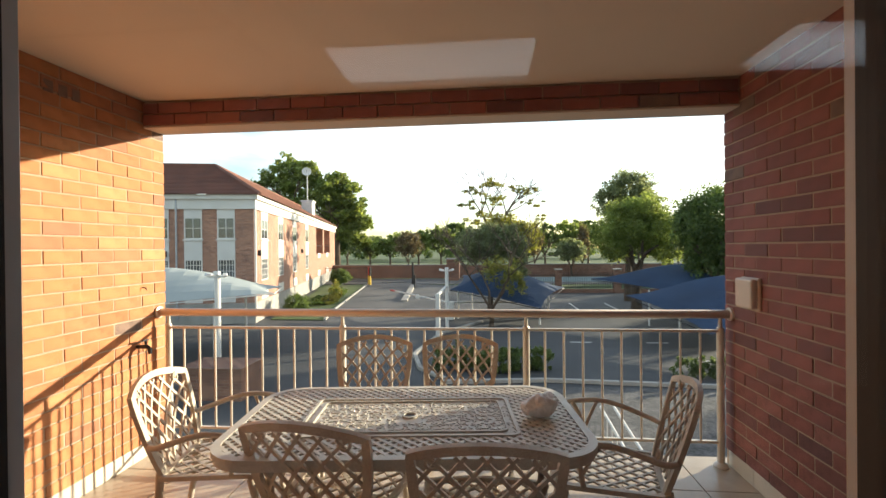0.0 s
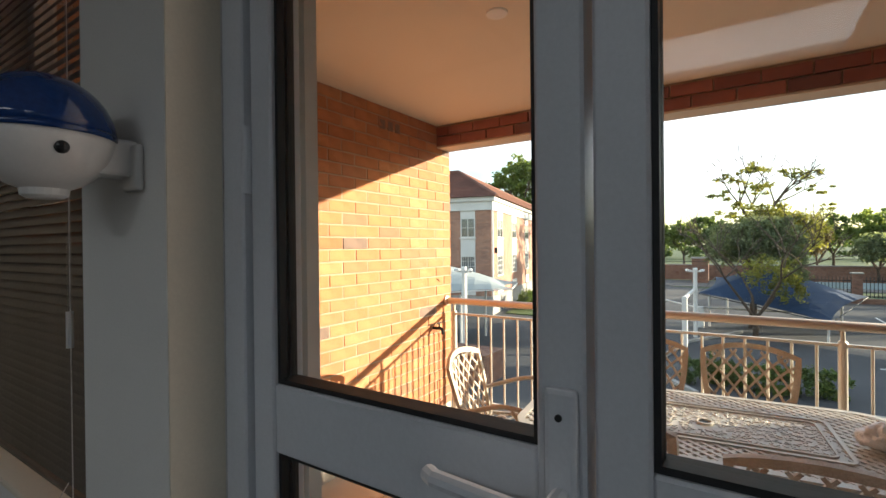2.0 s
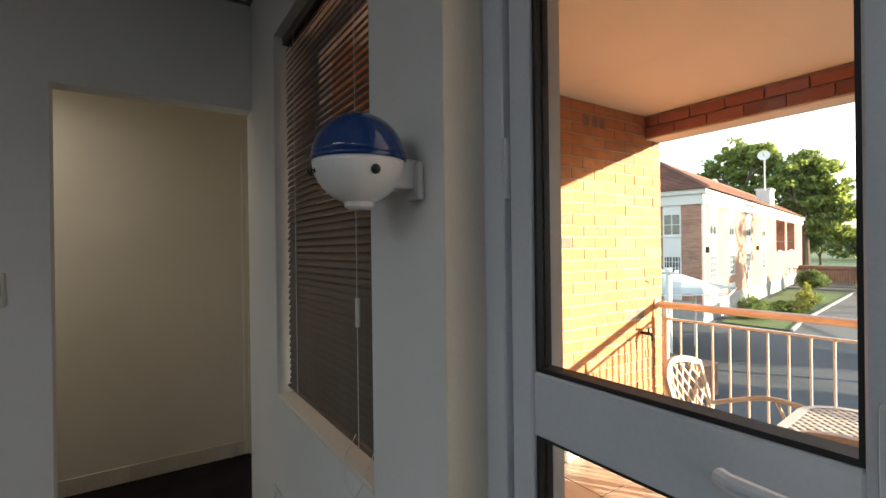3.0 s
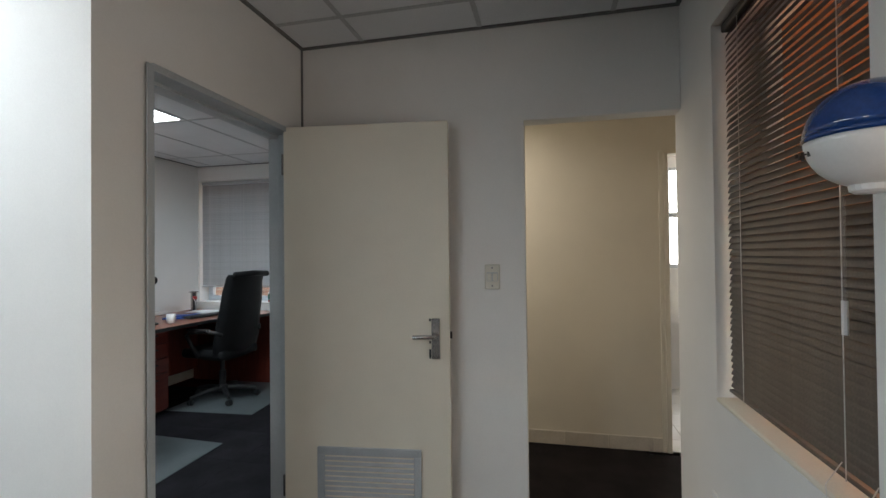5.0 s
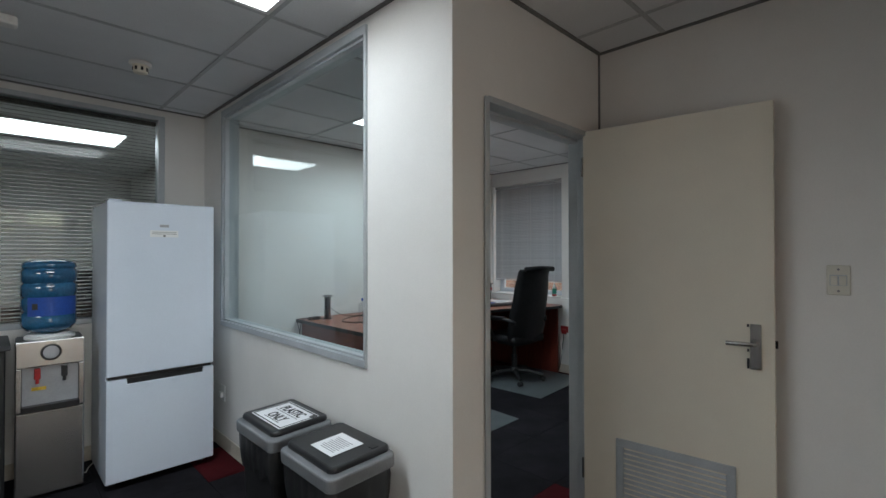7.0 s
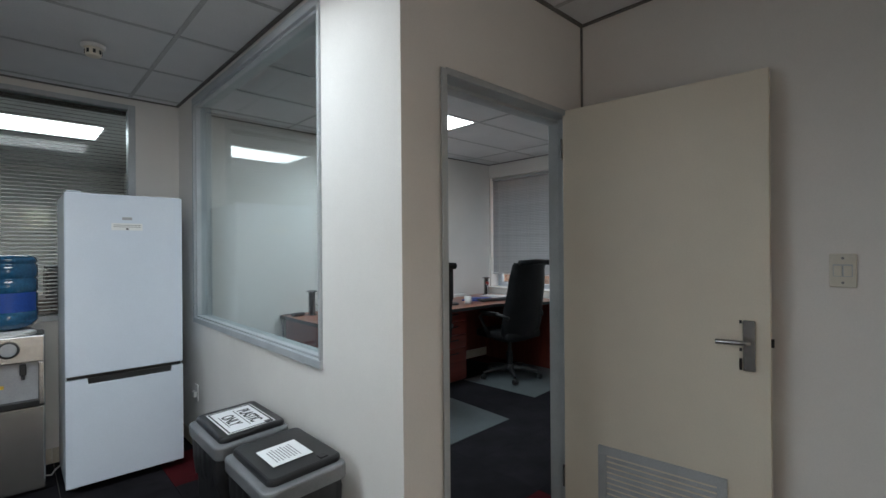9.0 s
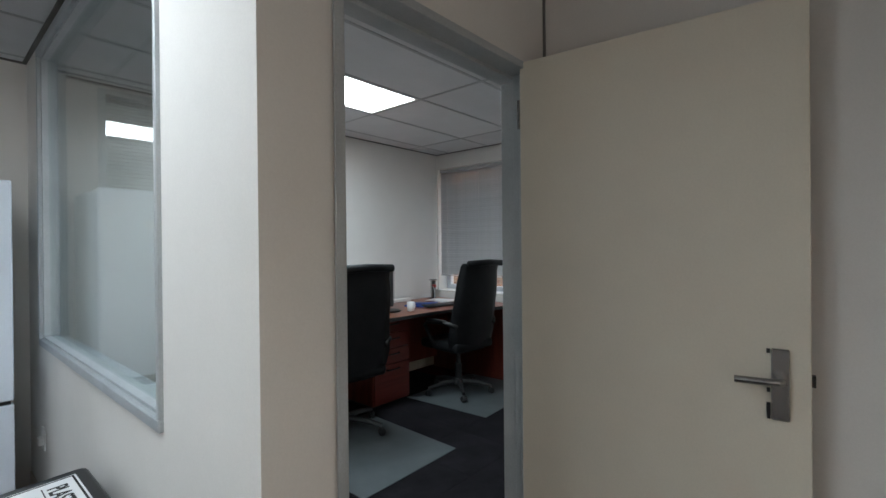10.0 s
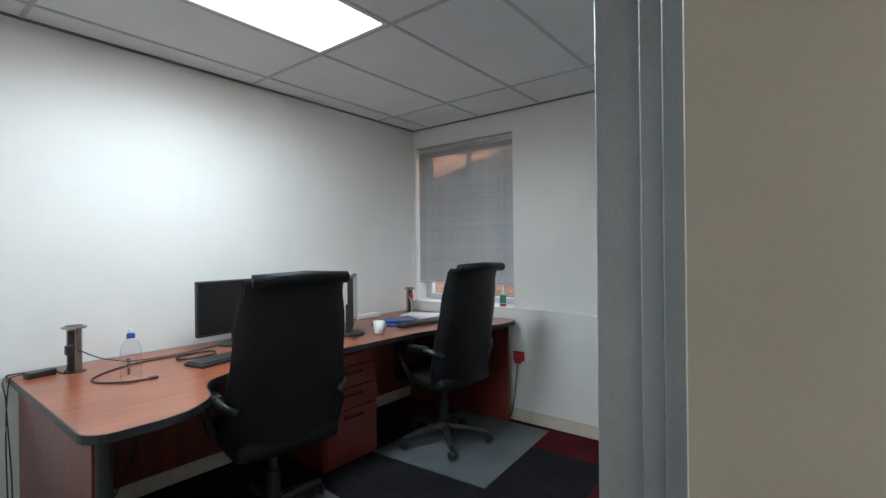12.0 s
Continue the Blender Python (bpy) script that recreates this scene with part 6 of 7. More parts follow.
def leaf_cloud(name, blobs, count, size, material, parent, squash=1.0, hollow=0.45, seed=1):
    """Many small leaves in uneven clumps. blobs: centre and radii."""
    r = np.random.default_rng(seed)
    vol = np.array([b[3] * b[4] * b[5] for b in blobs]) ** 0.8
    n_each = (count * vol / vol.sum()).astype(int)
    V = []
    for (cx, cy, cz, rx, ry_, rz), n in zip(blobs, n_each):
        clumps = max(6, n // 45)
        d_ = r.normal(size=(clumps, 3))
        d_ /= np.linalg.norm(d_, axis=1)[:, None]
        rad = (hollow + (1 - hollow) * r.random(clumps) ** 0.6) * (0.74 + 0.48 * r.random(clumps))
        cc = d_ * rad[:, None]
        pick = r.integers(0, clumps, n)
        p_ = cc[pick] + r.normal(size=(n, 3)) * (0.07 + 0.09 * r.random(clumps))[pick][:, None]
        p_ = p_ * np.array([rx, ry_, rz]) + np.array([cx, cy, cz])
        V.append(p_)
    P_ = np.concatenate(V)
    n = len(P_)
    s = size * (0.6 + 0.8 * r.random(n))[:, None]
    a = r.normal(size=(n, 3))
    a /= np.linalg.norm(a, axis=1)[:, None]
    b = r.normal(size=(n, 3))
    b -= (a * b).sum(1)[:, None] * a
    b /= np.linalg.norm(b, axis=1)[:, None]
    q = np.stack([P_ - a * s, P_ + b * s * 0.5 - a * s * 0.1, P_ + a * s, P_ - b * s * 0.5 + a * s * 0.1], 1).reshape(-1, 3)
    faces = np.arange(4 * n).reshape(-1, 4)
    return quads(q.tolist(), faces.tolist(), name, material, parent)


def limbs(bm, base, tip, r0, depth, spread, r, out, count=3):
    """Forked tapering limbs; ends are collected in out."""
    base, tip = Vector(base), Vector(tip)
    mid = base.lerp(tip, 0.5) + Vector((r.uniform(-1, 1), r.uniform(-1, 1), r.uniform(-0.3, 0.6))) * (tip - base).length * 0.08
    tube([base, mid, tip], r0, 6, bm, radii=[r0, r0 * 0.8, r0 * 0.6])
    if depth == 0:
        out.append(tip)
        return
    for k in range(count):
        d_ = (tip - base).normalized()
        L = (tip - base).length * r.uniform(0.6, 0.85)
        off = Vector((r.uniform(-1, 1), r.uniform(-1, 1), r.uniform(-0.35, 0.7))) * spread
        limbs(bm, tip, tip + (d_ + off).normalized() * L, r0 * 0.58, depth - 1, spread, r, out, count)


def tree(name, label, x, y, trunk_h, trunk_r, blobs, count, leaf, material, seed, limb_len=None, depth=2, spread=0.8, hollow=0.45):
    t_ = thing(name, label, "tree", at=(x, y, GZ - 0.05))
    r = random.Random(seed)
    bm = bmesh.new()
    tube([(0, 0, 0), (0.05, 0.03, trunk_h * 0.5), (0, 0, trunk_h)], trunk_r, 10, bm, radii=[trunk_r * 1.35, trunk_r, trunk_r * 0.8])
    ends = []
    for k in range(4):
        a = k * 1.6 + r.random()
        L = limb_len or trunk_h * 0.7
        limbs(bm, (0, 0, trunk_h * r.uniform(0.8, 1.0)), (math.cos(a) * L * 0.5, math.sin(a) * L * 0.5, trunk_h + L * 0.75), trunk_r * 0.55, depth, spread, r, ends)
    part("trunk", bm, BARK, t_, "forked brown trunk")
    bl_ = [(bx, by, bz - (GZ - 0.05), rx, ry_, rz) for bx, by, bz, rx, ry_, rz in blobs]
    if count:
        leaf_cloud("crown", bl_, count, leaf, material, t_, hollow=hollow, seed=seed)
    return t_


# grey-green tree before the drive, with bare twigs
tree("olive_tree", "dense grey-green tree over the bare shrub", -0.05, 27.5, 3.0, 0.14, [(0.0, 0, 1.6, 1.25, 1.2, 0.95), (-1.05, 0.1, 1.3, 1.0, 1.0, 0.95), (1.1, 0.1, 1.4, 1.15, 1.0, 1.0), (0.4, 0, 2.2, 1.3, 1.0, 0.55), (1.7, 0, 0.3, 0.6, 0.7, 1.1)], 34000, 0.055, LEAFOLIVE, 3, limb_len=0.9, depth=1, spread=0.6)
bt_ = tree("bare_tree", "half bare grey tree with twisted branches", 0.0, 24.3, 1.0, 0.13, [(0.5, 0, 0.1, 1.4, 1.0, 0.9), (1.2, 0, -0.6, 0.7, 0.7, 0.8)], 2600, 0.06, LEAFYELLOW, 11, limb_len=2.3, depth=3, spread=1.0, hollow=0.2)
tree("tall_thin_tree", "tall sparse tree with open branches against the sky", 0.6, 46.0, 5.5, 0.22, [(0.4, 0, 7.6, 1.9, 1.6, 0.6), (-2.0, 0, 6.9, 1.3, 1.3, 0.55), (2.6, 0, 6.8, 1.4, 1.3, 0.6), (-2.9, 0, 5.5, 1.2, 1.2, 0.6), (3.9, 0, 5.6, 1.2, 1.2, 0.5), (0.2, 0, 5.9, 1.8, 1.6, 0.6), (4.6, 0, 4.2, 0.9, 0.9, 0.4), (-1.6, 0, 4.2, 1.6, 1.4, 0.7)], 3400, 0.12, LEAFYELLOW, 5, limb_len=2.8, depth=3, spread=0.85, hollow=0.3)
tree("yellow_tree", "yellow-green tree behind the grey-green one", 2.2, 43.0, 3.0, 0.2, [(-1.2, 0, 2.8, 2.2, 1.6, 1.5), (1.0, 0, 2.4, 1.6, 1.5, 1.6)], 7000, 0.13, LEAFYELLOW, 6, limb_len=1.6, depth=1)
tree("shade_tree", "broad dark green tree behind the blue shade nets", 9.6, 31.5, 2.6, 0.28, [(-0.6, 0, 2.6, 1.9, 1.8, 1.5), (1.2, 0, 2.4, 1.7, 1.8, 1.6), (0.2, 0, 3.6, 1.7, 1.6, 1.1), (-1.4, 0, 1.4, 1.2, 1.4, 1.1), (1.9, 0, 1.3, 1.2, 1.3, 1.2)], 42000, 0.075, LEAFOAK, 8, limb_len=1.3, depth=1, spread=0.6)
tree("gum_tree", "tall blue-green tree behind the shade tree", 10.4, 36.0, 5.0, 0.25, [(0.2, 0, 5.7, 1.6, 1.4, 1.4), (-1.3, 0, 4.8, 1.2, 1.2, 1.2), (1.0, 0, 4.6, 1.2, 1.2, 1.2)], 13000, 0.10, LEAFOLIVE, 9, limb_len=1.8, depth=1, spread=0.5)
tree("dark_tree", "dark green leafy tree beside the balcony wall", 11.2, 24.5, 2.4, 0.22, [(0.3, 0, 2.8, 1.9, 1.6, 1.5), (-0.9, 0.2, 2.2, 1.0, 1.2, 1.4), (1.2, 0, 1.2, 1.8, 1.5, 1.5), (-0.3, 0, 0.9, 1.2, 1.2, 1.2)], 42000, 0.075, LEAFDARK, 10, limb_len=1.3, depth=1, spread=0.6)
# tall trees behind the brick building
tree("oak_tree", "tall broad green tree behind the brick building", -31.0, 70.0, 8.0, 0.6, [(-0.5, 0, 14.2, 2.6, 2.4, 1.9), (2.6, 0, 13.2, 2.4, 2.3, 1.8), (-3.2, 0, 12.4, 2.4, 2.2, 1.6), (0.4, 0, 11.6, 3.4, 3.0, 1.8), (-5.6, 0, 10.6, 2.6, 2.4, 1.5), (5.2, 0, 11.2, 2.3, 2.4, 2.0), (-3.0, 0, 9.0, 3.2, 3.0, 1.7), (3.6, 0, 9.0, 3.0, 3.0, 1.9), (0.5, 0, 7.4, 3.6, 3.2, 1.9), (6.4, 0, 8.4, 2.0, 2.0, 1.6)], 26000, 0.24, LEAFOAK, 12, limb_len=3.0, hollow=0.3)
tree("oak_tree", "tall green tree at the end of the brick building", -23.9, 71.0, 6.5, 0.5, [(0.2, 0, 12.2, 1.9, 1.8, 1.5), (-1.9, 0, 10.8, 1.9, 1.8, 1.5), (2.0, 0, 10.4, 1.9, 1.9, 1.6), (0.3, 0, 9.0, 2.6, 2.3, 1.5), (3.4, 0, 8.2, 1.8, 1.8, 1.4), (1.6, 0, 6.6, 2.8, 2.5, 1.5), (4.2, 0, 5.4, 1.7, 1.7, 1.4), (2.6, 0, 3.8, 2.5, 2.3, 1.6), (-1.5, 0, 6.0, 2.2, 2.2, 1.8), (4.0, 0, 2.4, 1.5, 1.5, 1.2)], 24000, 0.22, LEAFOAK, 13, limb_len=2.6, hollow=0.3)
tree("round_tree", "small round clipped tree in the park", 10.4, 60.0, 1.6, 0.16, [(0, 0, 0.8, 1.7, 1.6, 1.25)], 7000, 0.13, LEAFOLIVE, 14, limb_len=1.0)
tree("dry_tree", "thin dry tree in the park", -13.0, 74.0, 2.0, 0.14, [(0, 0, 2.0, 2.0, 1.8, 2.0)], 3600, 0.18, LEAFDRY, 15, limb_len=2.0)
tree("dry_tree", "thin dry tree beside the clipped tree", 6.4, 66.0, 2.0, 0.14, [(0, 0, 2.4, 1.2, 1.2, 2.4)], 3000, 0.16, LEAFDRY, 16, limb_len=2.4)
tree("dry_tree", "thin dry tree near the shade tree", 13.0, 66.0, 2.0, 0.14, [(0, 0, 1.8, 1.0, 1.0, 2.2)], 2400, 0.16, LEAFDRY, 17, limb_len=2.0)
park = (( -24, 92, 4.6, LEAFOLIVE), (-19, 88, 4.0, LEAFOAK), (-14.5, 95, 5.6, LEAFDARK), (-9.5, 92, 6.2, LEAFOAK), (-6.5, 100, 7.4, LEAFDARK), (-2.5, 95, 6.5, LEAFDARK), (3, 98, 6.6, LEAFDARK), (7.5, 92, 6.2, LEAFOAK), (11.5, 96, 6.8, LEAFDARK), (16, 90, 6.2, LEAFOAK), (20.5, 98, 7.4, LEAFDARK), (25, 92, 6.6, LEAFOAK), (30, 96, 7.2, LEAFDARK), (36, 92, 7.0, LEAFOAK), (42, 96, 7.2, LEAFDARK), (-30, 96, 5.4, LEAFDARK), (-36, 90, 5.0, LEAFOAK))
for i, (x, y, h, m_) in enumerate(park):
    rr = random.Random(40 + i)
    bl_ = [(rr.uniform(-2.2, 2.2), rr.uniform(-1, 1), h * rr.uniform(0.35, 0.75), rr.uniform(1.8, 2.8), 2.0, rr.uniform(1.3, 2.0)) for k in range(4)]
    tree("park_tree", "bushy green tree across the park", x, y, 2.4, 0.2, bl_, 5200, 0.24, m_, 60 + i, limb_len=2.2, depth=1)
far = thing("far_woods", "dark line of distant woods", "woods", kind="stuff", at=(0, 0, GZ))
leaf_cloud("crown", [(-90 + 9 * i, 150 + (i % 3) * 8, 3.2 + (i * 37 % 5) * 0.5, 7, 4, 3.8) for i in range(26)], 30000, 0.5, LEAFDARK, far, seed=21)

# Stands out of view; added only to cast shade over the car park.
wb_ = thing("windbreak", "unseen row of tall trees added to shade the car park", "woods", kind="stuff", at=(0, 0, GZ))
leaf_cloud("crown", [(46 + (i % 3) * 2.5, 12 + 3.6 * i, 5.0 + (i * 29 % 7) * 0.2, 3.2, 3.4, 4.4) for i in range(22)], 60000, 0.55, LEAFDARK, wb_, hollow=0.1, seed=23)
bm = bmesh.new()
for i in range(22):
    tube([(46 + (i % 3) * 2.5, 12 + 3.6 * i, 0), (46 + (i % 3) * 2.5, 12 + 3.6 * i, 5.4)], 0.3, 6, bm)
part("trunk", bm, BARK, wb_)

# hedges and shrubs


def bush(name, label, category, x, y, z, blobs, count, leaf, material, seed):
    b_ = thing(name, label, category, at=(x, y, z))
    leaf_cloud("foliage", blobs, count, leaf, material, b_, hollow=0.6, seed=seed)
    bm = bmesh.new()
    for k in range(5):
        a = k * 1.3
        tube([(0, 0, 0), (0.2 * math.cos(a), 0.2 * math.sin(a), 0.35)], 0.02, 5, bm)
    part("stem", bm, BARK, b_)


bush("hedge", "clipped dark green hedge in the kerbed bed", "hedge", 0.2, 15.7, GZ, [(-1.9 + 0.42 * i, 0.15 * math.sin(i), 0.38, 0.36, 0.50, 0.40) for i in range(9)], 11000, 0.045, LEAFDARK, 31)
bush("hedge", "clipped green hedge near the gravel yard", "hedge", 7.6, 15.2, GZ, [(-1.5 + 0.5 * i, 0, 0.34, 0.4, 0.5, 0.36) for i in range(9)], 8000, 0.045, LEAFDARK, 32)
bush("round_shrub", "round clipped dark shrub on the lawn", "shrub", -12.4, 28.4, GZ, [(0, 0, 0.62, 0.85, 0.8, 0.62)], 6000, 0.05, LEAFDARK, 33)
bush("round_shrub", "round clipped green shrub on a stem by the gate", "shrub", -14.9, 45.0, GZ, [(0, 0, 1.35, 0.95, 0.9, 0.7)], 6000, 0.07, LEAFDARK, 34)
bush("shrub", "loose yellow-green shrub beside the lawn", "shrub", -11.9, 33.5, GZ, [(0, 0, 0.35, 0.5, 1.4, 0.4), (-0.5, 2.6, 0.6, 0.45, 0.8, 0.75)], 3200, 0.08, LEAFYELLOW, 35)
bush("shrub", "dark spiky shrubs along the brick building", "shrub", -12.6, 38.0, GZ, [(-0.2, 0, 0.45, 0.5, 1.8, 0.5), (0.0, -5.2, 0.35, 0.5, 1.4, 0.4)], 3000, 0.08, LEAFDARK, 36)

# brick boundary wall, piers and fence
bw_ = thing("boundary_wall", "long red brick boundary wall behind the street", "wall", kind="structure", at=(0, 0, GZ))
part("wall_body", B((-70, 62.0, 0, 80, 62.25, 1.75)), DARKBRICK, bw_)
part("coping", B((-70, 61.95, 1.75, 80, 62.3, 1.85)), CONCRETE, bw_)
gp = thing("gate_pier", "square red brick gate pier with a pale cap", "pier", at=(-4.5, 58.0, GZ))
part("pier_body", B((-0.8, -0.5, 0, 0.8, 0.5, 2.6)), DARKBRICK, gp)
part("cap", B((-0.9, -0.6, 2.6, 0.9, 0.6, 2.8), bevel=0.03), CONCRETE, gp)
fe = thing("palisade_fence", "black steel fence between brick piers on a low wall", "fence", kind="structure", at=(0, 42.0, GZ))
part("low_wall", B((1.5, -0.12, 0, 34, 0.12, 0.35)), DARKBRICK, fe)
part("fence_rail", B((1.5, -0.02, 0.48, 34, 0.02, 0.54), (1.5, -0.02, 1.55, 34, 0.02, 1.61)), BLACKMETAL, fe)
picket = B((-0.018, -0.018, 0.40, 0.018, 0.018, 1.85))
me_p = bpy.data.meshes.new("picket")
picket.to_mesh(me_p)
picket.free()
me_p.materials.append(BLACKMETAL)
for i in range(150):
    o = new("picket", me_p)
    o.parent = fe
    o.matrix_basis = pose(1.6 + 0.20 * i, 0, 0)
for x in (1.3, 6.1, 11.2, 16.4, 21.6, 26.8):
    pr = part("pier", B((x - 0.28, -0.28, 0, x + 0.28, 0.28, 2.05)), DARKBRICK, fe)
    part("pier_cap", B((x - 0.34, -0.34, 2.05, x + 0.34, 0.34, 2.15), bevel=0.02), CONCRETE, pr)
setting(part("pool_rail", B((-2, 50.0, GZ + 0.4, 40, 50.1, GZ + 0.9)), WATERBLUE), "pale blue barrier beyond the fence", "fence")
ga_ = thing("entrance_gate", "black steel entrance gate with upright bars", "gate", at=(-17.0, 54.0, GZ))
part("gate_frame", B((-3.0, -0.03, 0.1, 3.0, 0.03, 0.18), (-3.0, -0.03, 1.75, 3.0, 0.03, 1.83)), BLACKMETAL, ga_)
for i in range(31):
    o = new("bar", me_p)
    o.parent = ga_
    o.matrix_basis = pose(-3.0 + 0.2 * i, 0, -0.1)
for x, y in ((-13.9, 52.4), (-13.4, 51.0)):
    bo = thing("bollard", "yellow and black bollard at the gate", "bollard", at=(x, y, GZ))
    part("post", tube([(0, 0, 0), (0, 0, 1.0)], 0.13, 12), YELLOW, bo)
    part("upper_post", tube([(0, 0, 1.0), (0, 0, 2.0)], 0.11, 12), REDPLASTIC if x < -13.6 else BLACKMETAL, bo)
gpost = thing("gate_post", "dark steel gate post on the traffic island", "post", at=(-8.25, 49.4, GZ))
part("post", B((-0.1, -0.1, 0, 0.1, 0.1, 2.6), (-5.0, -0.04, 2.55, 5.0, 0.04, 2.6), (-3.4, -0.05, 0.4, -0.1, 0.05, 0.46)), BLACKMETAL, gpost)
part("reader", B((0.6, -3.1, 0, 0.75, -2.95, 1.3), (0.55, -3.2, 1.2, 0.8, -2.9, 1.4)), BLACKMETAL, gpost)

# boom barrier and camera poles
bb = thing("boom_barrier", "white boom barrier with red tips across the drive", "barrier", at=(-2.3, 26.5, GZ))
part("housing", B((-0.2, -0.2, 0, 0.2, 0.2, 1.05), bevel=0.03), WHITEPAINT, bb)
part("boom", tube([(0.1, -0.25, 0.98), (-4.6, 6.4, 1.05)], 0.045, 8), WHITEPAINT, bb)
part("boom_tip", tube([(-4.5, 6.3, 1.05), (-5.0, 7.0, 1.05)], 0.07, 8), REDPLASTIC, bb, "red boom tip")
part("boom_disc", moved(lathe([(0.16, -0.01), (0.16, 0.01)], 20), pose(-2.4, 3.0, 1.0, 90, 0, 0)), WHITEPAINT, bb)
part("boom", tube([(0.1, 0.2, 0.98), (5.2, 2.2, 0.75)], 0.045, 8), WHITEPAINT, bb)


def cam_pole(x, y, h, label):
    p_ = thing("camera_pole", label, "pole", at=(x, y, GZ))
    part("pole", tube([(0, 0, 0), (0, 0, h)], 0.09, 12), WHITEPAINT, p_)
    part("cross_arm", B((-0.28, -0.03, h - 0.05, 0.28, 0.03, h + 0.02), bevel=0.008), WHITEPAINT, p_)
    for s in (-1, 1):
        cm_ = part("camera", moved(B((-0.06, -0.16, -0.05, 0.06, 0.12, 0.05), bevel=0.012), pose(s * 0.25, 0, h + 0.02, -12, 0, s * 35)), WHITEPLASTIC, p_, "white security camera")
        part("bracket", tube([(s * 0.25, 0, h - 0.04), (s * 0.25, 0, h + 0.02)], 0.02, 6), WHITEPAINT, cm_)
    part("floodlight", B((-0.09, -0.10, h + 0.03, 0.09, 0.04, h + 0.15), bevel=0.01), WHITEPLASTIC, p_)


cam_pole(-8.75, 13.9, 3.35, "white camera pole beside the pale shade net")
cam_pole(-2.25, 23.5, 3.0, "white camera pole beside the drive")
wp = thing("white_post", "square white steel post by the boom", "post", at=(-2.3, 19.6, GZ))
part("post", B((-0.09, -0.09, 0, 0.09, 0.09, 2.2), bevel=0.01), WHITEPAINT, wp)
part("arm", B((-0.05, -0.05, 2.1, 0.05, 3.8, 2.2)), WHITEPAINT, wp)


# shade nets


def canopy(label, pts, peak, posts_, material, pipe):
    """A stretched net: corners, a raised middle, steel posts."""
    c_ = thing("shade_net", label, "shade net")
    A, Bq, C, D = (Vector(p) for p in pts)
    n = 14
    vs, fs = [], []
    for i in range(n + 1):
        for j in range(n + 1):
            u, v = i / n, j / n
            p_ = A * (1 - u) * (1 - v) + Bq * u * (1 - v) + C * u * v + D * (1 - u) * v
            ctr = (A + Bq + C + D) / 4
            e_ = (4 * u * (1 - u)) * (4 * v * (1 - v))
            p_ = p_.lerp(ctr, 0.10 * (4 * u * (1 - u) * abs(2 * v - 1) + 4 * v * (1 - v) * abs(2 * u - 1)))
            p_.z += peak * (0.55 * (1 - max(abs(2 * u - 1), abs(2 * v - 1))) + 0.6 * e_ ** 0.8)
            vs.append(tuple(p_))
    for i in range(n):
        for j in range(n):
            a = i * (n + 1) + j
            fs.append((a, a + 1, a + n + 2, a + n + 1))
    ob = quads(vs, fs, "net", material, c_)
    so_ = ob.modifiers.new("thick", "SOLIDIFY")
    so_.thickness = 0.012
    for x, y, h in posts_:
        part("post", tube([(x, y, GZ), (x, y, GZ + h)], 0.05, 10), WHITEPAINT, c_)
    top = [tuple(p) for p in (A, Bq, C, D)]
    for p_, q_ in zip(top, top[1:] + top[:1]):
        part("edge_pipe", tube([(p_[0], p_[1], p_[2] - 0.03), (q_[0], q_[1], q_[2] - 0.03)], 0.022, 8), pipe, c_)


canopy("pale grey-white shade net over parking bays", [(-16.2, 12.6, -0.75), (-7.6, 15.4, -0.15), (-9.6, 20.4, -0.35), (-17.8, 17.4, -0.6)], 1.05, [(-9.8, 15.4, 2.3), (-10.6, 19.0, 2.3), (-15.5, 14.0, 2.2), (-16, 17.0, 2.2)], CANOPYWHITE, WHITEPAINT)
canopy("dark blue shade net over parking bays", [(5.9, 27.8, -0.55), (10.4, 21.0, -1.15), (15.5, 25.0, -0.9), (10.2, 31.0, -0.55)], 1.0, [(8.2, 24.9, 1.9), (12.5, 23.2, 1.9), (12.5, 28.5, 2.2)], CANOPYBLUE, BLACKMETAL)
canopy("dark blue shade net near the gravel yard", [(6.0, 21.3, -0.85), (7.6, 16.9, -1.75), (14.0, 18.5, -1.3), (12.0, 24.0, -0.7)], 1.1, [(7.6, 19.5, 1.5), (11.0, 18.6, 1.5), (12.0, 21.8, 2.0)], CANOPYBLUE, BLACKMETAL)
canopy("dark blue shade net behind the bare tree", [(-2.3, 25.8, -1.0), (2.5, 23.5, -1.75), (4.6, 29.5, -1.2), (-1.8, 31.0, -0.5)], 1.05, [(-1.9, 27.0, 1.8), (2.6, 25.0, 1.2), (3.5, 28.5, 1.6), (-1.2, 30, 2.1)], CANOPYBLUE, BLACKMETAL)

# low brick planter and white stair rail below the balcony
pl = thing("brick_planter", "low red brick planter wall below the balcony", "planter", at=(-7.55, 12.6, GZ))
part("wall_body", B((-1.2, -0.6, 0, 0.62, 0.6, 0.85)), DARKBRICK, pl)
part("coping", B((-1.22, -0.62, 0.85, 0.64, 0.62, 0.92), bevel=0.012), DARKBRICK, pl)
sr = thing("stair_rail", "white steel stair rail leading down to the yard", "railing", at=(2.45, 9.8, GZ))
part("top_rail", tube([(0.05, -1.6, 0.12), (-0.05, 1.0, 0.50)], 0.03, 8), WHITEPAINT, sr)
part("top_rail", tube([(0.35, -1.6, 0.12), (0.25, 1.0, 0.50)], 0.03, 8), WHITEPAINT, sr)
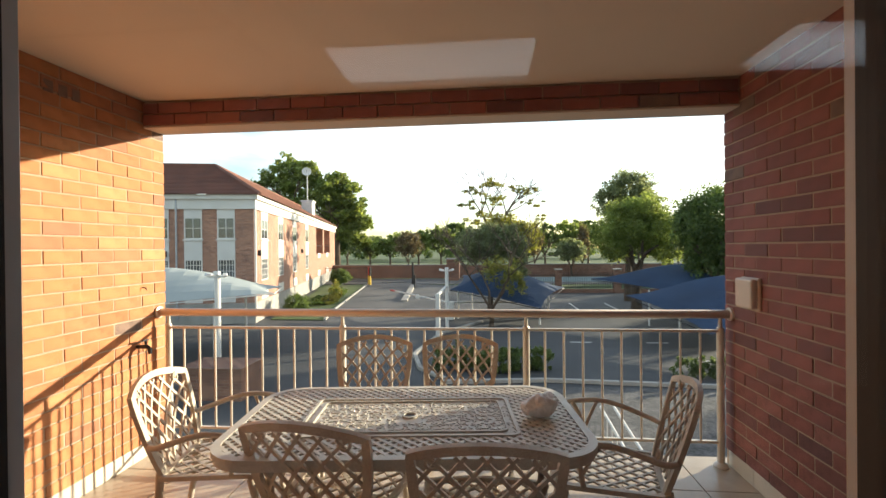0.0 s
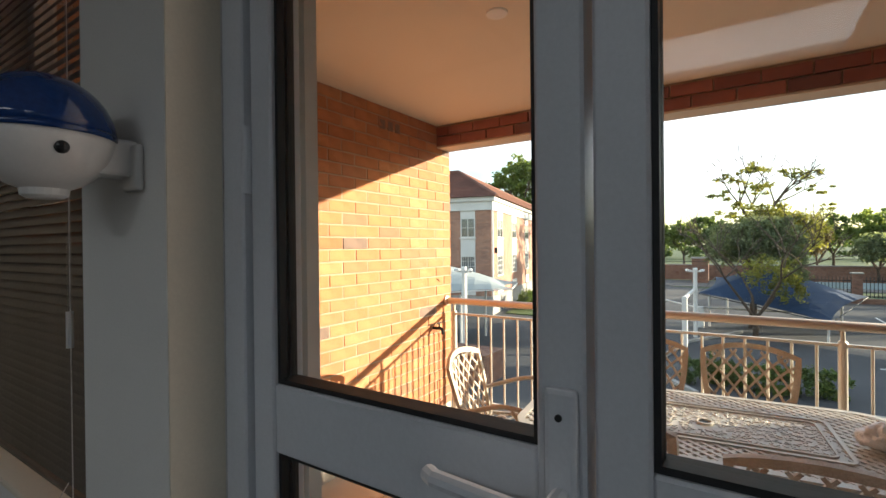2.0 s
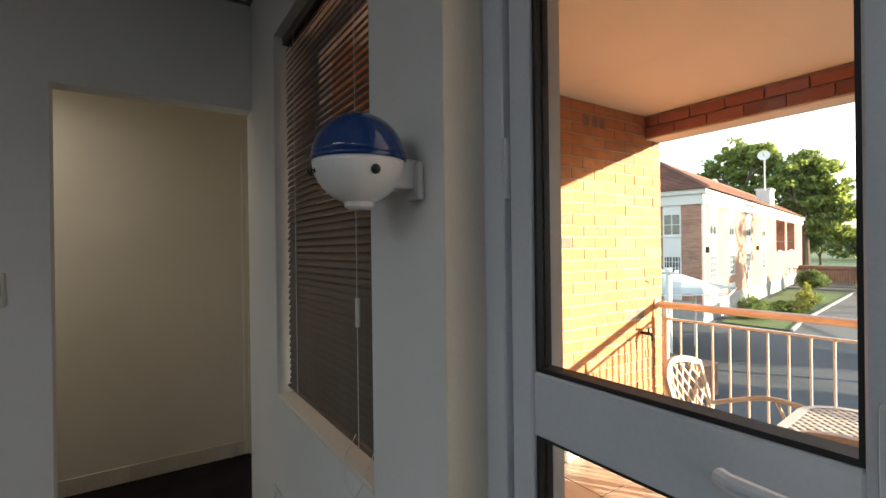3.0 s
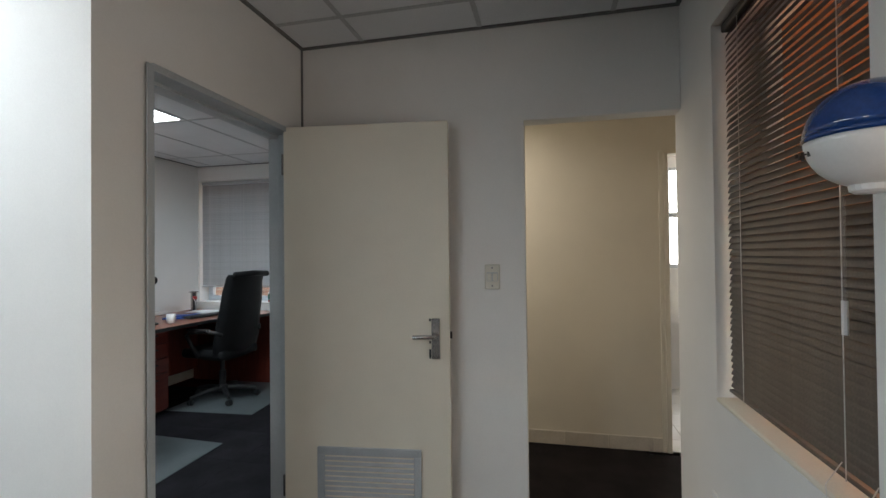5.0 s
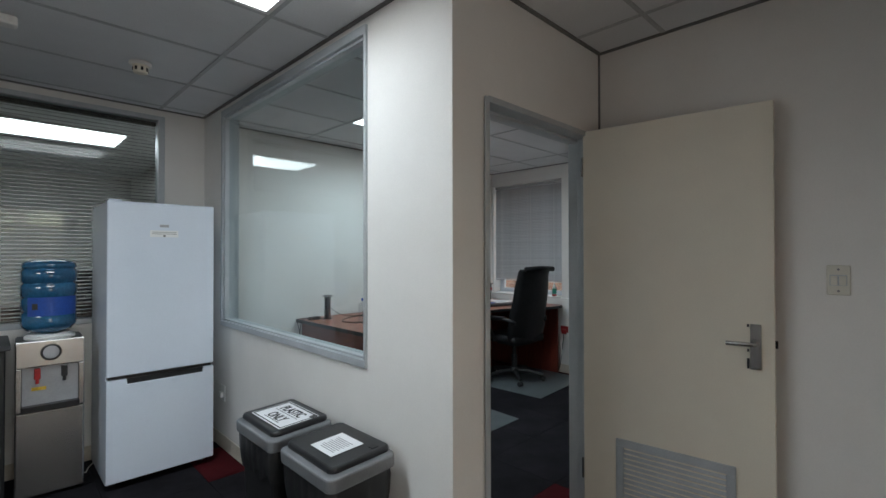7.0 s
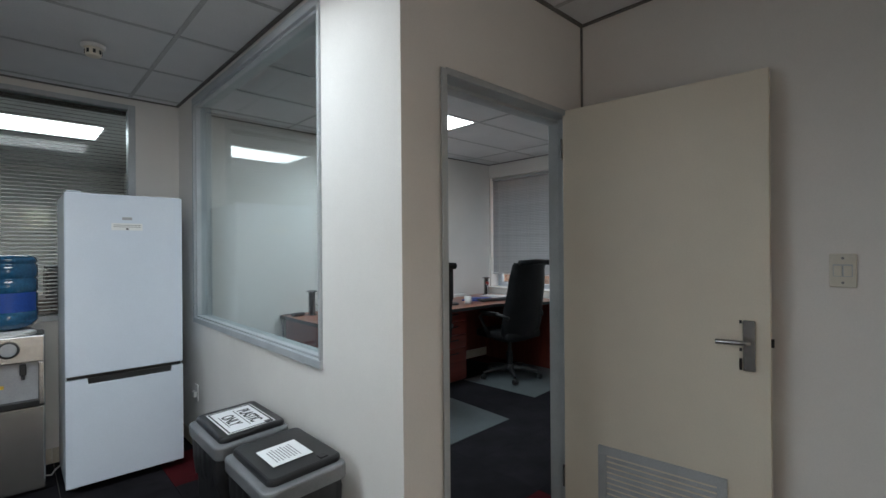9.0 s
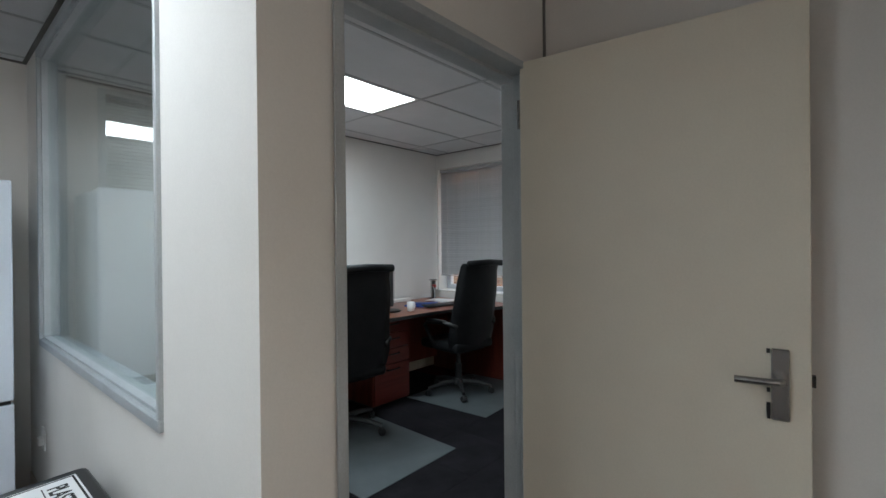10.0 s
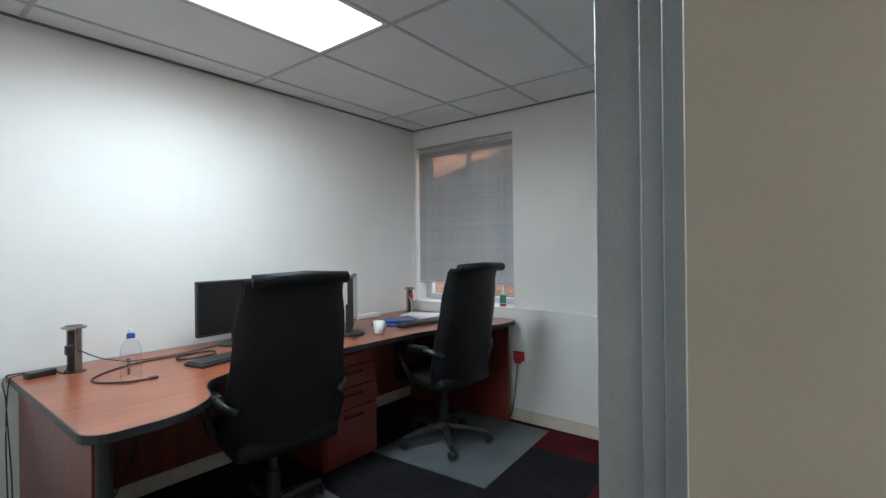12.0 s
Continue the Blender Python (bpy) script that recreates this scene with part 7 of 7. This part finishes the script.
for i in range(8):
    y = -1.5 + i * 0.34
    part("upright", tube([(0.05 - 0.012 * i, y, 0.0), (0.05 - 0.012 * i, y, 0.13 + 0.05 * i)], 0.014, 6), WHITEPAINT, sr)

# neighbouring building
hb = thing("office_building", "two-storey brick building with white bands and a tiled hip roof", "building", at=(-13.3, 24.9, GZ + 0.25), turn=12.5)
W1, W2, H1 = 24.0, 41.0, 7.0
part("wall", B((-W1, 0.0, 0.9, 0, 11, 6.2), (-9.5, 11, 0.9, 0, 23.3, 6.2), (-9.5, 35, 0.9, 0, W2, 6.2), (-9.5, 23.3, 0.9, -2.2, 35, 6.2), (-2.2, 23.3, 0.9, 0, 35, 3.3)), FARBRICK, hb, "brick walls")
part("plinth", B((-W1, -0.06, -0.3, 0.06, 11, 0.9), (-9.5, 11, -0.3, 0.06, W2, 0.9)), CONCRETE, hb, "rough stone plinth")
part("cornice", B((-W1, -0.12, 6.2, 0.12, 11, 6.75), (-W1, -0.28, 6.75, 0.28, 11, 7.0), (-9.6, 11, 6.2, 0.12, W2 + 0.12, 6.75), (-9.7, 11, 6.75, 0.28, W2 + 0.28, 7.0)), WHITEPAINT, hb, "white painted cornice")
part("corner_pipe", tube([(0.10, -0.10, 0.1), (0.10, -0.10, 6.3)], 0.06, 8), WHITEPAINT, hb)
part("downpipe", tube([(-4.1, -0.12, 0.1), (-4.1, -0.12, 6.9)], 0.055, 8), SILVER, hb)


def facade_bay(x, y, along, width, upper=True):
    """White panel with windows on two floors. along: x for the front face, y for the long side."""
    def bx(a0, a1, d0, d1, z0, z1):
        return (x + a0, y - d1, z0, x + a1, y - d0, z1) if along == "x" else (x + d0, y + a0, z0, x + d1, y + a1, z1)
    h = width / 2
    part("white_panel", B(bx(-h, h, -0.02, 0.03, 0.95, 1.55), bx(-h, h, -0.02, 0.03, 3.4, 4.45), bx(-h, h, -0.02, 0.03, 5.75, 6.2)), WHITEPAINT, hb, "white painted window panel")
    for z0, z1, rows_ in ((4.52, 5.75, 2), (2.05, 3.4, 4)):
        wn_ = part("window", B(bx(-h, -h + 0.07, -0.02, 0.025, z0, z1), bx(h - 0.07, h, -0.02, 0.025, z0, z1), bx(-h + 0.07, h - 0.07, -0.02, 0.025, z1 - 0.07, z1), bx(-h + 0.07, h - 0.07, -0.02, 0.025, z0, z0 + 0.07)), WHITEPAINT, hb, "white framed window")
        part("pane", B(bx(-h + 0.07, h - 0.07, -0.02, 0.004, z0 + 0.07, z1 - 0.07)), DARKPANE, wn_)
        bars = [bx(-0.02, 0.02, 0.004, 0.022, z0 + 0.07, z1 - 0.07)]
        if rows_ == 4:
            bars += [bx(a - 0.012, a + 0.012, 0.004, 0.02, z0 + 0.07, z1 - 0.07) for a in (-h * 0.66, -h * 0.33, h * 0.33, h * 0.66)]
        bars += [bx(-h + 0.07, h - 0.07, 0.004, 0.020, z0 + (z1 - z0) * k / rows_ - 0.015, z0 + (z1 - z0) * k / rows_ + 0.015) for k in range(1, rows_)]
        part("glazing_bar", B(*bars), WHITEPAINT, wn_)
    part("sill", B(bx(-h - 0.06, h + 0.06, -0.02, 0.10, 4.45, 4.52)), WHITEPAINT, hb)


for s_ in (1.5, 3.25, 5.0, 6.9, 8.8, 10.7):
    facade_bay(-s_, 0.0, "x", 0.95)
for s_ in (2.2, 6.6, 11.6, 17.4):
    facade_bay(0.0, s_, "y", 1.5)
for s_ in (25.2, 32.2):
    part("recess_rail", B((-0.06, s_ - 2.0, 3.3, 0.0, s_ + 2.0, 3.36), (-0.06, s_ - 2.0, 4.2, 0.0, s_ + 2.0, 4.26)), BLACKMETAL, hb)
    part("white_panel", B((-0.02, s_ - 0.9, 0.95, 0.03, s_ + 0.9, 1.55), (-0.02, s_ - 0.9, 2.9, 0.03, s_ + 0.9, 3.4)), WHITEPAINT, hb)
part("recess_pier", B((-2.2, 28.4, 3.3, 0, 29.6, 6.2)), FARBRICK, hb)
for x_, y_ in ((-4.7, -0.22), ):
    la = part("wall_lantern", B((x_ - 0.08, y_ - 0.02, 3.55, x_ + 0.08, y_ + 0.2, 3.88), bevel=0.03), BLACKMETAL, hb, "dark wall lantern")
for s_ in (0.8, 14.5):
    part("wall_lantern", B((0.0, s_ - 0.08, 3.55, 0.18, s_ + 0.08, 3.88), bevel=0.03), BLACKMETAL, hb, "dark wall lantern")
# roof: courses of tiles on each slope
RD, RH = 3.1, 2.15


def slope(name, a, b, c, d_, courses=22):
    """Stepped tile courses between the eave a-b and the ridge d_-c."""
    a, b, c, d_ = (Vector(q) for q in (a, b, c, d_))
    nrm = (b - a).cross(d_ - a).normalized()
    if nrm.z < 0:
        nrm = -nrm
    vs, fs = [], []
    for i in range(courses):
        u0, u1 = i / courses, (i + 1) / courses
        p0, p1 = a.lerp(d_, u0), b.lerp(c, u0)
        q0, q1 = a.lerp(d_, u1), b.lerp(c, u1)
        k = len(vs)
        lift = nrm * 0.045
        vs += [tuple(p0 + lift), tuple(p1 + lift), tuple(q1 + nrm * 0.0), tuple(q0 + nrm * 0.0), tuple(p0), tuple(p1)]
        fs += [(k, k + 1, k + 2, k + 3), (k, k + 4, k + 5, k + 1)]
    return quads(vs, fs, name, ROOFTILE, hb)


e_ = 0.45
slope("roof", (-W1, -e_, H1), (e_, -e_, H1), (-RD, RD, H1 + RH), (-W1, RD, H1 + RH))
slope("roof", (e_, -e_, H1), (e_, W2 + e_, H1), (-RD, W2 - RD, H1 + RH), (-RD, RD, H1 + RH))
slope("roof", (-8.5, W2, H1), (-8.5, 9, H1), (-RD, 9, H1 + RH), (-RD, W2 - RD, H1 + RH), 8)
slope("roof", (-W1, 9, H1), (-7.2, 9, H1), (-RD, RD, H1 + RH), (-W1, RD, H1 + RH), 8)
part("ridge_cap", tube([(-W1, RD, H1 + RH + 0.03), (-RD, RD, H1 + RH + 0.03), (-RD, W2 - RD, H1 + RH + 0.03)], 0.12, 8), ROOFTILE, hb)
part("hip_cap", tube([(e_, -e_, H1 + 0.03), (-RD, RD, H1 + RH + 0.03)], 0.11, 8), ROOFTILE, hb)
ch = part("chimney", B((-1.6, 24.0, 7.0, -0.5, 26.0, 9.0)), WHITEPAINT, hb, "white square chimney")
part("chimney_cap", B((-1.7, 23.9, 9.0, -0.4, 26.1, 9.15)), WHITEPAINT, ch)
sdh = thing("satellite_dish", "pale satellite dish on a mast above the roof", "satellite dish", at=(-16.6, 41.0, GZ + 8.45))
part("mast", tube([(0, 0, 0), (0, 0, 2.6)], 0.05, 8), WHITEPAINT, sdh)
part("dish", moved(lathe([(0.02, 0.0), (0.25, 0.03), (0.42, 0.10), (0.42, 0.115), (0.25, 0.045), (0.02, 0.015)], 24), pose(0, -0.1, 2.75, 70, 0, 20)), WHITEPAINT, sdh)
part("feed", tube([(0, -0.1, 2.75), (0.1, -0.45, 2.9)], 0.015, 6), BLACKMETAL, sdh)

# ---------------- pieces: carpet, tiles, bricks ----------------


def piece_mesh(name, bm, material):
    me = bpy.data.meshes.new(name)
    bm.to_mesh(me)
    bm.free()
    me.materials.append(material)
    return me


ct = 0.5
c_dark = piece_mesh("carpet_tile", B((0.001, 0.001, -0.006, ct - 0.001, ct - 0.001, 0.0)), CARPET)
c_red = piece_mesh("carpet_tile", B((0.001, 0.001, -0.006, ct - 0.001, ct - 0.001, 0.0)), REDCARPET)
red = {(2, 1), (5, 3), (-5, 0), (-5, 1), (-5, 2), (-5, 3), (-5, 4), (-4, 4), (-4, 5), (0, 5)}
for i in range(-6, 13):
    for j in range(0, 10):
        x, y = -2.62 + i * ct, -4.67 + j * ct
        if x + ct < OW or x > 3.45 or (x < WX - 0.1 and y > SY - 0.05):
            continue
        o = new("carpet_tile", c_red if (i, j) in red else c_dark)
        o.parent = floor_slab
        o.matrix_basis = pose(x, y, 0)
tl_ = piece_mesh("floor_tile", B((0.003, 0.003, -0.012, 0.447, 0.447, 0.0), bevel=0.0015), TILE)
bal_floor = bpy.data.objects["balcony_floor"]
for i in range(9):
    for j in range(7):
        x, y = BL - 0.06 + i * 0.45, 0.23 + j * 0.45 - 0.27
        o = new("floor_tile", tl_)
        o.parent = bal_floor
        o.matrix_basis = pose(x, y, 0)
bt_me = piece_mesh("floor_tile", B((0.002, 0.002, -0.006, 0.298, 0.298, 0.0), bevel=0.001), WHITEPLASTIC)
for i in range(6):
    for j in range(5):
        o = new("floor_tile", bt_me)
        o.parent = bath_floor
        o.matrix_basis = pose(-5.6 + i * 0.3, 0.1 + j * 0.3, 0.0)
skirting("baseboard_balcony", "cream tile skirting along the brick wall", BL + 0.001, BY - 0.03, -90, 2.7)
skirting("baseboard_balcony_right", "cream tile skirting along the shaded brick wall", BR - 0.001, 0.30, 90, 2.7)

CW, CH, GAP = 0.232, 0.0775, 0.009
full = B((GAP / 2, 0, GAP / 2, CW - GAP / 2, 0.016, CH - GAP / 2), bevel=0.002)
half = B((GAP / 2, 0, GAP / 2, CW / 2 - GAP / 2, 0.016, CH - GAP / 2), bevel=0.002)
meshes = {m_.name: (piece_mesh("brick", full.copy(), m_), piece_mesh("brick", half.copy(), m_)) for m_ in (BRICK, BRICKSHADED, CLINKER)}
br_rng = random.Random(2)


def brick_face(owner, m, length, z0, z1, material, dark, limit):
    """Stretcher bond on a wall face: x along the wall, y outward; those past the limit are joined."""
    rest = []
    row = 0
    z = z0
    while z + CH <= z1 + 0.03:
        x = 0.0
        k = 0
        while x < length - 0.03:
            cut = (row % 2 == 1 and k == 0)
            L = CW / 2 if cut or length - x < CW * 0.75 else CW
            mm = meshes[(CLINKER if br_rng.random() < dark else material).name]
            me = mm[1] if L < CW else mm[0]
            loc = pose(x + br_rng.uniform(-0.0012, 0.0012), -br_rng.uniform(0.0, 0.0035), z + br_rng.uniform(-0.001, 0.001), br_rng.uniform(-0.5, 0.5), 0, br_rng.uniform(-0.45, 0.45))
            if x < limit:
                o = new("brick", me)
                o.parent = owner
                o.matrix_basis = m @ loc
            else:
                rest.append((me, m @ loc))
            x += L
            k += 1
        z += CH
        row += 1
    if rest:
        bm = bmesh.new()
        for me, mt in rest:
            n0 = len(bm.verts)
            bm.from_mesh(me)
            bm.verts.ensure_lookup_table()
            bmesh.ops.transform(bm, matrix=mt, verts=bm.verts[n0:])
        tagged(part("brickwork", bm, material, owner), kind="stuff")


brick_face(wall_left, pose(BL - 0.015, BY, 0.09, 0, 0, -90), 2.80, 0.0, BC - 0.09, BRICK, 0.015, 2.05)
brick_face(wall_right, pose(BR + 0.015, BY, 0.09, 0, 0, -90) @ Matrix.Diagonal((1, -1, 1, 1)), 2.80, 0.0, BC - 0.09, BRICKSHADED, 0.05, 2.05)
brick_face(beam, Matrix.Translation((BL, 2.830, 0)), BR - BL, 2.242, BC - 0.02, BRICKSHADED, 0.03, 9.0)
vb = thing("vent_brick", "dark square vent openings high in the brick wall", "vent", at=(BL, 2.23, 2.285))
for k in range(3):
    part("hole", B((-0.004, -0.10 + 0.085 * k, -0.035, 0.001, -0.045 + 0.085 * k, 0.03)), CLINKER, vb)
